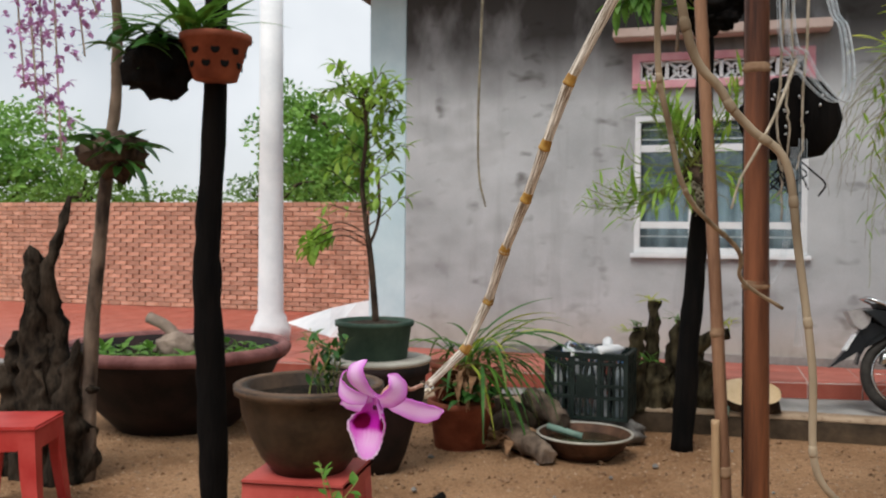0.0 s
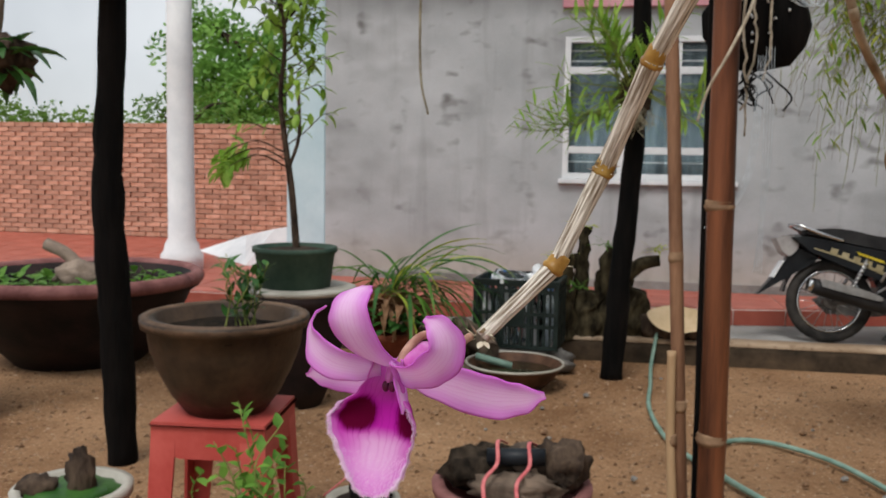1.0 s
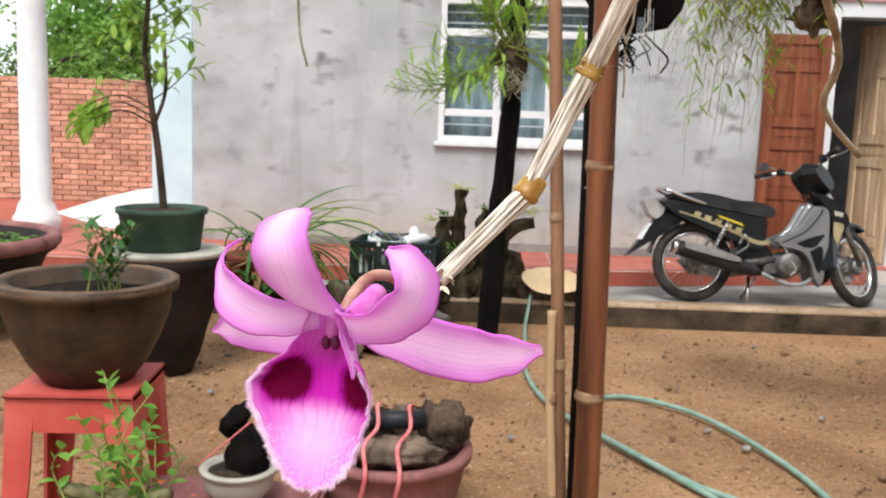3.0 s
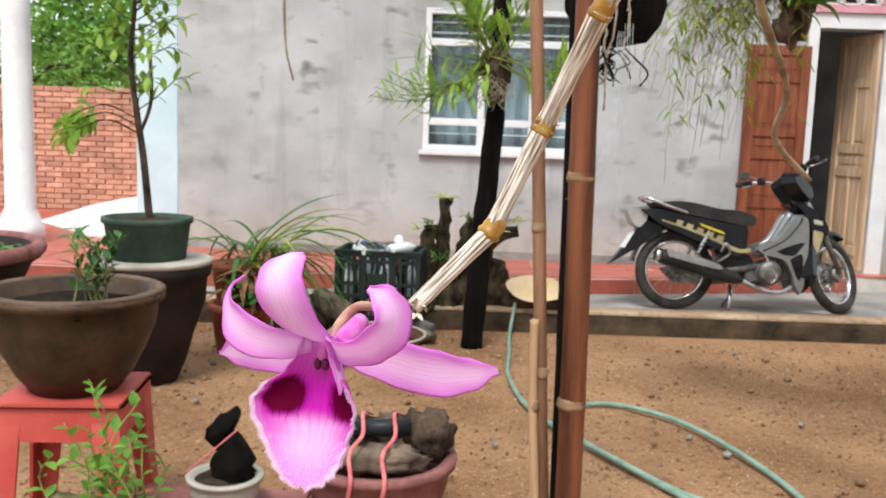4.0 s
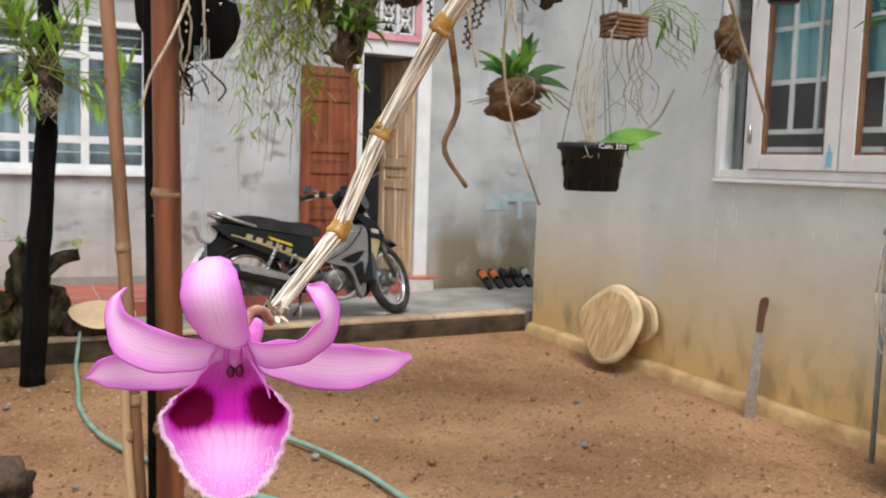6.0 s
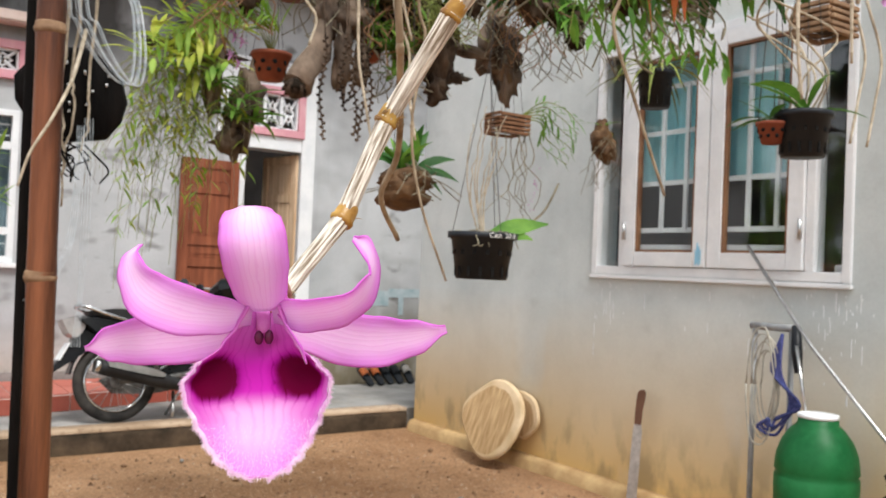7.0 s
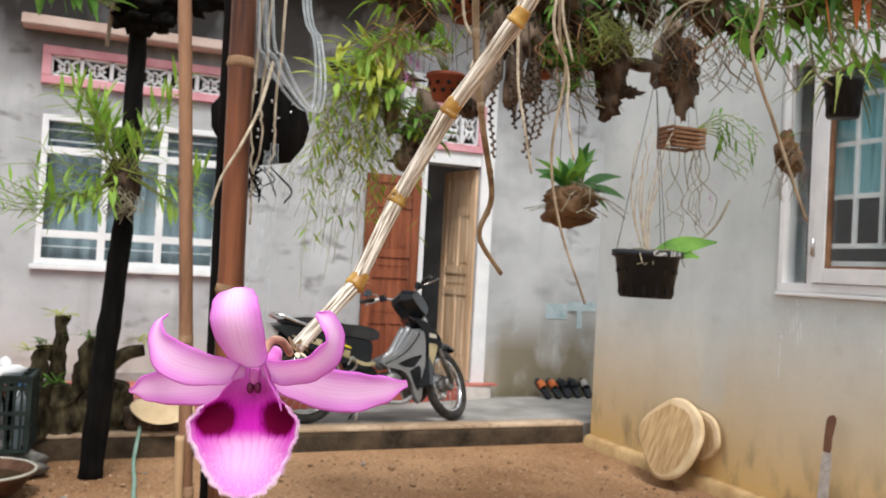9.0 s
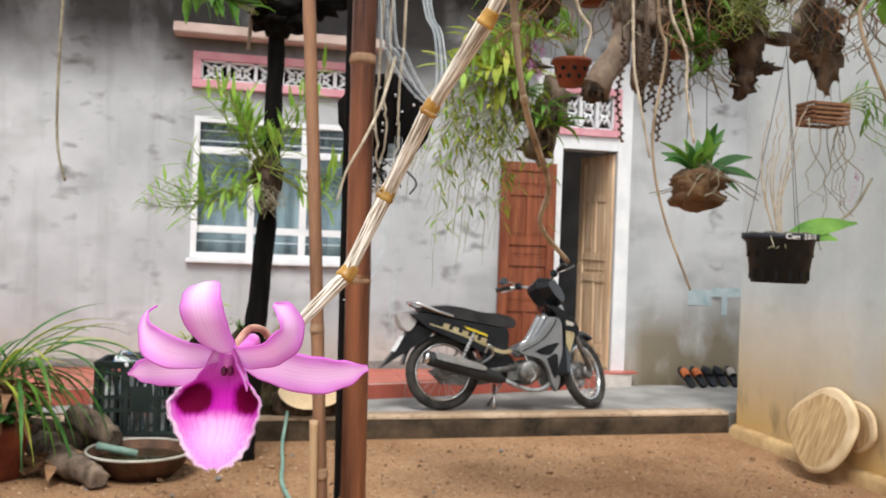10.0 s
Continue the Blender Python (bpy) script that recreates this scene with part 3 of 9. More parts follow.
def panel_leaf(name, mat, label, w, h, m, rows):
    """A wooden door leaf with recessed panels; its hinge edge at x = 0."""
    d = thing(name, label, "door", m, kind="structure")
    bm = bmesh.new()
    s = 0.085
    box(bm, (0, -0.02, 0), (s, 0.02, h))
    box(bm, (w - s, -0.02, 0), (w, 0.02, h))
    for z in [0.0] + rows + [1.0]:
        zz = min(max(z * h, s / 2), h - s / 2)
        box(bm, (s, -0.0195, zz - s / 2), (w - s, 0.0195, zz + s / 2))
    part("door_frame", bm, mat, d, bevel=0.004)
    lim = [0.0] + rows + [1.0]
    for k, (a, b) in enumerate(zip(lim, lim[1:])):
        lo, hi = (a * h + s / 2 if k else s), (b * h - s / 2 if k < len(lim) - 2 else h - s)
        cols = [(s, w / 2 - 0.02), (w / 2 + 0.02, w - s)] if hi - lo > 0.35 else [(s, w - s)]
        if len(cols) == 2:
            bm = bmesh.new()
            box(bm, (w / 2 - 0.02, -0.018, lo), (w / 2 + 0.02, 0.018, hi))
            part("muntin", bm, mat, d, bevel=0.003)
        for c0, c1 in cols:
            bm = bmesh.new()
            box(bm, (c0, -0.008, lo), (c1, 0.008, hi))
            box(bm, (c0 + 0.03, -0.013, lo + 0.03), (c1 - 0.03, 0.013, hi - 0.03))
            part("door_panel", bm, mat, d, bevel=0.003)
    return d


panel_leaf("door_1", WOOD_RED, "red-brown wooden door leaf folded back against the wall", 0.54, 1.95, pose(4.33, 8.95, FLOOR_Z + 0.01, 0, 0, 180), [0.30, 0.52, 0.62, 0.86])
leaf2 = panel_leaf("door_2", WOOD_TAN, "worn tan wooden door leaf standing half open", 0.55, 2.09, pose(4.955, 9.03, FLOOR_Z + 0.01, 0, 0, 180 - 77), [0.08, 0.42, 0.52, 0.80])
bm = bmesh.new()
tube(bm, [(0.50, -0.03, 1.02), (0.50, -0.06, 1.02), (0.44, -0.065, 1.02)], 0.008, 8)
part("door_handle", bm, STEEL, leaf2)

# veranda, apron, kerb
bm = bmesh.new()
A = [(-9.0, 7.9), (-1.2, 7.72), (2.57, 8.13), (5.12, 8.83), (5.12, 8.995), (-1.16, 8.995), (-1.16, 9.0), (-1.56, 9.0), (-1.56, 12.0), (-9.0, 12.0)]
vs = [bm.verts.new((x, y, z)) for z in (0.0, FLOOR_Z - 0.006) for x, y in A]
k = len(A)
for i in range(k):
    bm.faces.new((vs[i], vs[(i + 1) % k], vs[k + (i + 1) % k], vs[k + i]))
bm.faces.new(vs[k:])
bm.faces.new(vs[:k][::-1])
floor = structure("floor_veranda", bm, GROUT, "red-tiled veranda floor with pale joints", category="floor")
bm = bmesh.new()
box(bm, (-9.0, 7.47, 0.0), (7.5, 8.9, APRON_Z))
structure("pavement", bm, CEMENT, "grey cement apron in front of the veranda", category="pavement")
bm = bmesh.new()
n = 60
for i in range(n):
    a, b = -6.0 + 11.3 * i / n, -6.0 + 11.3 * (i + 1) / n
    rows = []
    for x in (a, b):
        j = 0.012 * noise.noise((x * 2.2, 0, 3)) + 0.006 * noise.noise((x * 9, 0, 3)) + 0.035 * (x - 2.4)
        rows.append([bm.verts.new(p) for p in ((x, 7.30 + j, -0.05), (x, 7.295 + j, 0.10), (x, 7.315 + j, 0.152), (x, 7.34 + j, 0.158), (x, 7.53, 0.156), (x, 7.53, -0.05))])
    for q in range(5):
        bm.faces.new((rows[0][q], rows[0][q + 1], rows[1][q + 1], rows[1][q])).smooth = q < 3
bmesh.ops.remove_doubles(bm, verts=bm.verts[:], dist=0.0005)
kerb = structure("kerb", bm, CURB_MAT, "low cement kerb edging the yard, dark on its front face", category="kerb")
bm = bmesh.new()
for i in range(n):
    a, b = -6.0 + 11.3 * i / n, -6.0 + 11.3 * (i + 1) / n
    rows = []
    for x in (a, b):
        j = 0.012 * noise.noise((x * 2.2, 0, 3)) + 0.006 * noise.noise((x * 9, 0, 3)) + 0.035 * (x - 2.4)
        e = 0.02 * noise.noise((x * 1.7, 4, 3))
        rows.append([bm.verts.new(p) for p in ((x, 7.305 + j, 0.140), (x, 7.302 + j, 0.158), (x, 7.325 + j, 0.170), (x, 7.47 + j + e, 0.168), (x, 7.485 + j + e, 0.145))])
    for q in range(4):
        bm.faces.new((rows[0][q], rows[0][q + 1], rows[1][q + 1], rows[1][q])).smooth = True
bmesh.ops.remove_doubles(bm, verts=bm.verts[:], dist=0.0005)
part("coping", bm, CURB_TOP, kerb, "tan cement top, paler than the front")

# wing
W2 = (3.487, 1.355, 5.247, 2.77)
bm = bmesh.new()
for a, z0, b, z1 in wall_with_holes(-6.0, 7.30, 0.0, 3.6, [W2]):
    box(bm, (5.31, a, z0), (5.51, b, z1))
box(bm, (5.51, 7.10, 0.0), (8.0, 7.30, 3.6))
bmesh.ops.remove_doubles(bm, verts=bm.verts[:], dist=0.0005)
structure("wall_east", bm, WALL_WING, "pale grey cement wing wall, ochre with soil at its foot", category="wall")
bm = bmesh.new()
box(bm, (5.51, -6.0, 3.6), (8.0, 7.30, 3.7))
box(bm, (7.0, -6, 0), (7.1, 7.10, 3.6))
structure("wall_wing_inner", bm, ROOM_SHADE, "inner wall and roof of the wing, coloured dark for room shade", category="wall")
bm = bmesh.new()
n = 70
for i in range(n):
    a, b = 7.30 - 13 * i / n, 7.30 - 13 * (i + 1) / n
    rows = []
    for y in (a, b):
        j = 0.012 * noise.noise((0, y * 2.5, 9))
        rows.append([bm.verts.new(p) for p in ((5.245 + j, y, -0.05), (5.25 + j, y, 0.055 + j), (5.27 + j * 0.5, y, 0.08 + j), (5.312, y, 0.095), (5.312, y, -0.05))])
    for q in range(4):
        bm.faces.new((rows[0][q], rows[0][q + 1], rows[1][q + 1], rows[1][q])).smooth = True
bmesh.ops.remove_doubles(bm, verts=bm.verts[:], dist=0.0005)
PLINTH = surface("soiled_plinth", (0.36, 0.22, 0.10), (0.60, 0.42, 0.21), 5, 0.95, 0.5, 30)
structure("plinth", bm, PLINTH, "rough soil-coloured plinth at the wing wall's foot", category="plinth")

# window in the wing
w2 = thing("window_2", "white wooden casement window with wood-trimmed panes and a grille", "window", kind="structure")
y0, z0, y1, z1 = W2
X = 5.31


def ybox(bm, xa, xb, ya, yb, za, zb):
    box(bm, (X + xa, ya, za), (X + xb, yb, zb))


bm = bmesh.new()
ybox(bm, -0.02, 0.08, y0, y0 + 0.045, z0, z1)
ybox(bm, -0.02, 0.08, y1 - 0.045, y1, z0, z1)
ybox(bm, -0.02, 0.08, y0 + 0.045, y1 - 0.045, z0, z0 + 0.05)
ybox(bm, -0.02, 0.08, y0 + 0.045, y1 - 0.045, z1 - 0.05, z1)
ybox(bm, -0.015, 0.08, 3.685, 3.737, z0 + 0.05, z1 - 0.05)
ybox(bm, -0.015, 0.08, 4.97, 5.02, z0 + 0.05, z1 - 0.05)
part("window_frame", bm, PAINT_WHITE, w2, bevel=0.004)
bm = bmesh.new()
ybox(bm, -0.03, -0.001, y0 - 0.01, y1 + 0.01, z0 - 0.03, z0 - 0.004)
part("window_sill", bm, PAINT_WHITE, w2, bevel=0.006)
for a, b in ((3.74, 4.332), (4.34, 4.967)):
    bm = bmesh.new()
    s = 0.092
    lo, hi = z0 + 0.053, z1 - 0.053
    ybox(bm, -0.03, 0.015, a, a + s, lo, hi)
    ybox(bm, -0.03, 0.015, b - s, b, lo, hi)
    ybox(bm, -0.03, 0.015, a + s, b - s, lo, lo + 0.085)
    ybox(bm, -0.03, 0.015, a + s, b - s, hi - 0.085, hi)
    sash = part("sash", bm, PAINT_WHITE, w2, bevel=0.004)
    bm = bmesh.new()
    t = 0.014
    for q in ((a + s, a + s + t, lo + 0.085, hi - 0.085), (b - s - t, b - s, lo + 0.085, hi - 0.085), (a + s + t, b - s - t, lo + 0.085, lo + 0.085 + t), (a + s + t, b - s - t, hi - 0.085 - t, hi - 0.085)):
        ybox(bm, -0.022, 0.012, *q)
    part("wood_trim", bm, WOOD_TRIM, sash, "brown wood bead")
    bm = bmesh.new()
    ybox(bm, -0.006, -0.002, a + s + t, b - s - t, lo + 0.085 + t, hi - 0.085 - t)
    g = part("pane", bm, GLASS_WING, sash)
    g.visible_shadow = False
    bm = bmesh.new()
    hy = a + 0.012 if a < 4 else b - 0.012
    tube(bm, [(X - 0.038, hy, z0 + 0.21), (X - 0.038, hy, z0 + 0.31)], 0.011, 8)
    part("hinge", bm, STEEL, sash)
    if a > 4:
        bm = bmesh.new()
        for k in range(4):
            ybox(bm, -0.0325, -0.029, a + 0.028 + 0.011 * k, a + 0.036 + 0.011 * k, lo + 0.02 - 0.008 * (k % 2), lo + 0.10 + 0.02 * ((k * 7) % 3))
        part("paint_smear", bm, SMEAR_BLUE, sash, "small blue paint smear")
for a, b in ((y0 + 0.045, 3.685), (5.02, y1 - 0.045)):
    bm = bmesh.new()
    ybox(bm, 0.02, 0.024, a, b, z0 + 0.05, z1 - 0.05)
    g = part("pane", bm, GLASS_WING, w2)
    g.visible_shadow = False
for a, b in ((3.75, 4.31), (4.36, 4.95)):
    bm = bmesh.new()
    zs = [z0 + 0.17, z0 + 0.27, z0 + 0.55, z0 + 0.85, z0 + 1.12]
    for z in zs:
        ybox(bm, 0.040, 0.052, a, b, z - 0.014, z + 0.014)
    for y, za, zb in ((a + 0.19, z0 + 0.27, z0 + 1.12), (a + 0.37, z0 + 0.27, z0 + 1.3)):
        ybox(bm, 0.034, 0.050, y - 0.013, y + 0.013, za, zb)
    part("grille", bm, PAINT_WHITE, w2, "white security grille")
bm = bmesh.new()
n = 70
rows = [[bm.verts.new((X + 0.13 + 0.02 * math.sin(i * 0.8) + 0.01 * math.sin(i * 2.1), 3.74 + 1.23 * i / n, z)) for i in range(n + 1)] for z in (1.93, 2.75)]
for i in range(n):
    bm.faces.new((rows[0][i], rows[0][i + 1], rows[1][i + 1], rows[1][i])).smooth = True
part("curtain", bm, CURTAIN, w2, "teal half curtain")
bm = bmesh.new()
ybox(bm, 0.09, 0.17, 3.54, 3.64, z0 + 0.05, z0 + 0.09)
part("soap_box", bm, PAINT_WHITE, w2, "small white box behind the pane", 0.006)

# column, back yard, brick wall
bm = bmesh.new()
lathe(bm, [(0.20, 0.28), (0.205, 0.42), (0.175, 0.46), (0.16, 0.53), (0.13, 0.58), (0.122, 2.2), (0.115, 4.2)], 28, (-2.66, 9.0, 0))
structure("column", bm, PAINT_WHITE, "round white veranda column on a flared base", category="column")
# white wedge stands in for a pale triangular patch of floor
bm = bmesh.new()
q = [(-3.3, 10.6, 0.275), (-1.56, 10.2, 0.275), (-1.56, 9.44, 0.275), (-2.2, 9.44, 0.275), (-2.6, 10.4, 0.50), (-1.56, 10.1, 0.72), (-1.56, 9.5, 0.72), (-1.9, 9.5, 0.66)]
vs = [bm.verts.new(p) for p in q]
for f in ((0, 1, 2, 3), (4, 5, 6, 7), (0, 1, 5, 4), (1, 2, 6, 5), (2, 3, 7, 6), (3, 0, 4, 7)):
    bm.faces.new([vs[i] for i in f])
structure("ramp", bm, PAINT_WHITE, "white wedge added for a pale floor patch beside the column", 0.01, category="ramp")
bm = bmesh.new()
box(bm, (-20.0, 12.02, 0.0), (-0.9, 12.18, 1.80))
brick_wall = structure("brick_wall", bm, MORTAR, "bare red brick boundary wall with pale joints", category="wall")

# ---- the orchid in bloom, close to the camera ----
def petal_material(name, vein=1.0, lip=False):
    """Magenta petal: paler towards its middle, veined along its length; the lip has two dark blotches and a pale apron."""
    m = bpy.data.materials.new(name)
    m.use_nodes = True
    n, l = m.node_tree.nodes, m.node_tree.links
    b = n["Principled BSDF"]
    uv = n.new("ShaderNodeUVMap")
    sep = n.new("ShaderNodeSeparateXYZ")
    l.new(uv.outputs[0], sep.inputs[0])

    def math_node(op, a, c=None, clamp=False):
        q = n.new("ShaderNodeMath")
        q.operation, q.use_clamp = op, clamp
        for i, v in enumerate((a, c)):
            if v is None:
                continue
            if isinstance(v, (int, float)):
                q.inputs[i].default_value = v
            else:
                l.new(v, q.inputs[i])
        return q.outputs[0]

    def spread(v, lo, hi):
        q = n.new("ShaderNodeMapRange")
        q.interpolation_type = "SMOOTHSTEP"
        q.inputs["From Min"].default_value, q.inputs["From Max"].default_value = lo, hi
        l.new(v, q.inputs["Value"])
        return q.outputs["Result"]

    def mix(fac, c1, c2):
        q = n.new("ShaderNodeMixRGB")
        l.new(fac, q.inputs["Fac"])
        for key, c in (("Color1", c1), ("Color2", c2)):
            if isinstance(c, tuple):
                q.inputs[key].default_value = (*c, 1)
            else:
                l.new(c, q.inputs[key])
        return q.outputs["Color"]

    u, v = sep.outputs["X"], sep.outputs["Y"]
    au = math_node("ABSOLUTE", math_node("SUBTRACT", u, 0.5))
    tex = n.new("ShaderNodeTexNoise")
    tex.inputs["Scale"].default_value, tex.inputs["Detail"].default_value = 5, 4
    l.new(uv.outputs[0], tex.inputs["Vector"])
    wob = math_node("MULTIPLY", math_node("SUBTRACT", tex.outputs["Fac"], 0.5), 0.16)
    wave = math_node("SINE", math_node("MULTIPLY", math_node("ADD", u, wob), 88.0 if lip else 66.0))
    lines = math_node("MULTIPLY", spread(wave, 0.62, 1.0), (0.20 if lip else 0.15) * vein)
    if lip:
        base = mix(spread(v, 0.02, 0.40), (0.84, 0.30, 0.80), (0.70, 0.030, 0.58))
        base = mix(spread(v, 0.50, 0.85), base, (0.88, 0.36, 0.84))
        pale = math_node("MULTIPLY", math_node("MULTIPLY", spread(v, 0.52, 0.66), spread(v, 0.98, 0.76)), spread(math_node("ADD", au, wob), 0.42, 0.08))
        base = mix(math_node("MULTIPLY", pale, math_node("SUBTRACT", 0.68, math_node("MULTIPLY", spread(wave, -0.2, 0.9), 0.10))), base, (0.96, 0.74, 0.95))
        base = mix(math_node("MULTIPLY", spread(au, 0.38, 0.50), 0.6), base, (0.86, 0.38, 0.82))
        base = mix(math_node("MULTIPLY", lines, spread(v, 0.84, 0.45)), base, (0.46, 0.010, 0.36))
        du = math_node("DIVIDE", math_node("SUBTRACT", au, 0.262), 0.155)
        dv = math_node("DIVIDE", math_node("SUBTRACT", v, 0.45), 0.125)
        r2 = math_node("ADD", math_node("POWER", math_node("ABSOLUTE", du), 2.6), math_node("POWER", math_node("ABSOLUTE", dv), 2.6))
        r2 = math_node("ADD", r2, math_node("MULTIPLY", wob, 9.0))
        r2 = math_node("ADD", r2, math_node("MULTIPLY", lines, -1.1))
        halo = mix(math_node("MULTIPLY", spread(r2, 2.4, 1.0), 0.75), base, (0.52, 0.006, 0.40))
        col = mix(spread(r2, 1.5, 0.55), halo, (0.17, 0.000, 0.040))
    else:
        base = mix(spread(au, 0.08, 0.48), (0.96, 0.70, 0.96), (0.83, 0.34, 0.84))
        base = mix(math_node("MULTIPLY", spread(v, 0.55, 0.02), 0.35), base, (0.92, 0.68, 0.93))
        base = mix(math_node("MULTIPLY", spread(v, 0.86, 1.0), 0.35), base, (0.76, 0.20, 0.72))
        base = mix(math_node("MULTIPLY", spread(au, 0.455, 0.5), 0.55), base, (0.70, 0.10, 0.66))
        col = mix(lines, base, (0.72, 0.20, 0.66))
    l.new(col, b.inputs["Base Color"])
    b.inputs["Roughness"].default_value, b.inputs["Specular IOR Level"].default_value = 0.6, 0.06 if lip else 0.15
    b.inputs["Sheen Weight"].default_value = 0.0
    bp = n.new("ShaderNodeBump")
    bp.inputs["Strength"].default_value, bp.inputs["Distance"].default_value = 0.06, 0.0003
    l.new(wave, bp.inputs["Height"])
    l.new(bp.outputs["Normal"], b.inputs["Normal"])
    tr, ms = n.new("ShaderNodeBsdfTranslucent"), n.new("ShaderNodeMixShader")
    l.new(col, tr.inputs["Color"])
    ms.inputs["Fac"].default_value = 0.48
    l.new(b.outputs[0], ms.inputs[1])
    l.new(tr.outputs[0], ms.inputs[2])
    l.new(ms.outputs[0], n["Material Output"].inputs["Surface"])
    return m


PETAL = petal_material("magenta_petal")
LIP = petal_material("magenta_lip", 1.0, True)
FRINGE = surface("pale_fringe", (0.90, 0.62, 0.88), (0.96, 0.86, 0.95), 300, 0.8, 0.0, 500, trans=0.45)
ANTHER = surface("wine_anther", (0.07, 0.004, 0.03), (0.13, 0.01, 0.06), 300, 0.35, 0.1, 600)
COLUMN_PINK = surface("pink_column", (0.66, 0.12, 0.52), (0.74, 0.28, 0.64), 200, 0.45, 0.1, 400, trans=0.2)
PEDICEL = surface("brown_pink_pedicel", (0.30, 0.13, 0.10), (0.52, 0.30, 0.22), 150, 0.5, 0.2, 300)
SHEATH = surface("amber_sheath", (0.20, 0.085, 0.012), (0.48, 0.29, 0.07), 120, 0.35, 0.3, 250)
PAPER = surface("papery_bract", (0.45, 0.36, 0.24), (0.72, 0.66, 0.54), 120, 0.8, 0.4, 300)

CM = 0.00955
FRONT = Vector((-0.355, -0.932, 0.0)).normalized()
SIDE = Vector((0.932, -0.355, 0.069)).normalized()
UP = SIDE.cross(-FRONT).normalized() * -1
if UP.z < 0:
    UP = -UP
HEART = Vector((1.4218, 1.2784, 1.3257))


def fl(a, b, c):
    """Flower axes in centimetres: a across, b up, c towards the viewer."""
    return HEART + (SIDE * a + UP * b + FRONT * c) * CM


def sheet(name, rows, mat, parent, label="", thick=0.0004):
    """A petal from rows of points; a thin solid with a UV across and along."""
    bm = bmesh.new()
    uvl = bm.loops.layers.uv.new("UVMap")
    nr, nc = len(rows), len(rows[0])
    g = [[bm.verts.new(p) for p in r] for r in rows]
    for i in range(nr - 1):
        for j in range(nc - 1):
            f = bm.faces.new((g[i][j], g[i][j + 1], g[i + 1][j + 1], g[i + 1][j]))
            f.smooth = True
            for lp, (ii, jj) in zip(f.loops, ((i, j), (i, j + 1), (i + 1, j + 1), (i + 1, j))):
                lp[uvl].uv = (jj / (nc - 1), ii / (nr - 1))
    bmesh.ops.recalc_face_normals(bm, faces=bm.faces[:])
    ob = part(name, bm, mat, parent, label)
    s = ob.modifiers.new("thickness", "SOLIDIFY")
    s.thickness, s.offset = thick, 0
    return ob


def petal_rows(spine, widths, cup, roll=0.0, nr=26, nc=15, edge=0.0):
    """Rows across a curved spine. spine: (a, b, c) in cm; widths in cm; side: the across direction at base and tip; cup: how far edges turn."""
    sp = smooth_line([Vector(p[:3]) for p in spine], 8)
    sd = smooth_line([Vector(p[3:]) for p in spine], 8)
    rows = []
    for i in range(nr):
        k = i / (nr - 1) * (len(sp) - 1)
        a, f = min(int(k), len(sp) - 2), 0
        f = k - a
        p = sp[a].lerp(sp[a + 1], f)
        tan = (sp[a + 1] - sp[a]).normalized()
        s = sd[a].lerp(sd[a + 1], f)
        s = (s - tan * s.dot(tan)).normalized()
        nrm = s.cross(tan).normalized()
        t = i / (nr - 1)
        kk = t * (len(widths) - 1)
        j = min(int(kk), len(widths) - 2)
        q = kk - j
        q = q * q * (3 - 2 * q)
        w = (widths[j] * (1 - q) + widths[j + 1] * q) / 2
        cp = cup[0] * (1 - t) + cup[1] * t
        row = []
        for c in range(nc):
            x = -1 + 2 * c / (nc - 1)
            e = edge * math.sin(t * 17 + x * 5) * x * x * t
            v = p + s * (w * x) + nrm * (cp * w * x * x + e)
            row.append(fl(*v))
        rows.append(row)
    return rows


orchid = thing("orchid_plant", "magenta orchid bloom hanging from a ribbed dry cane", "orchid")
# (a, b, c, then the across direction)
sheet("dorsal_sepal", petal_rows([(0.0, 0.70, 0.1, 1, 0.0, 0), (-0.08, 1.15, 0.95, 1, 0.05, 0), (-0.18, 1.85, 1.60, 1, 0.08, 0.0), (-0.26, 2.50, 1.82, 1, 0.08, 0.0), (-0.31, 3.00, 1.62, 1, 0.05, 0.1), (-0.33, 3.26, 1.12, 1, 0.0, 0.1), (-0.33, 3.34, 0.62, 1, 0.0, 0.1)], [0.95, 1.32, 1.56, 1.60, 1.46, 1.15, 0.5], (-0.22, -0.12), edge=0.04), PETAL, orchid)
sheet("petal", petal_rows([(-0.3, 0.6, 0.1, 0, 1, 0.3), (-1.1, 0.66, 0.45, 0, 1, 0.3), (-2.0, 0.85, 0.55, 0.2, 1, 0.2), (-2.75, 1.2, 0.40, 0.5, 0.8, 0.1), (-3.14, 1.75, 0.12, 0.6, 0.3, 0.5), (-3.22, 2.2, -0.25, 0.5, 0.0, 0.8), (-3.0, 2.45, -0.6, 0.3, -0.3, 0.8)], [0.5, 1.0, 1.3, 1.25, 0.95, 0.6, 0.12], (0.14, 0.12), edge=0.05), PETAL, orchid)
sheet("petal", petal_rows([(0.25, 0.62, 0.0, 0.1, 1, 0.4), (1.0, 0.62, 0.7, 0, 0.8, 0.8), (1.9, 0.78, 1.0, -0.1, 0.6, 0.9), (2.42, 1.12, 0.95, -0.3, 0.35, 0.9), (2.68, 1.62, 0.90, -0.3, 0.05, 0.9), (2.55, 2.18, 1.05, -0.4, -0.2, 0.8), (2.2, 2.48, 1.2, -0.4, -0.5, 0.5)], [0.5, 1.15, 1.6, 1.75, 1.5, 0.95, 0.15], (-0.14, -0.12), edge=0.05), PETAL, orchid)
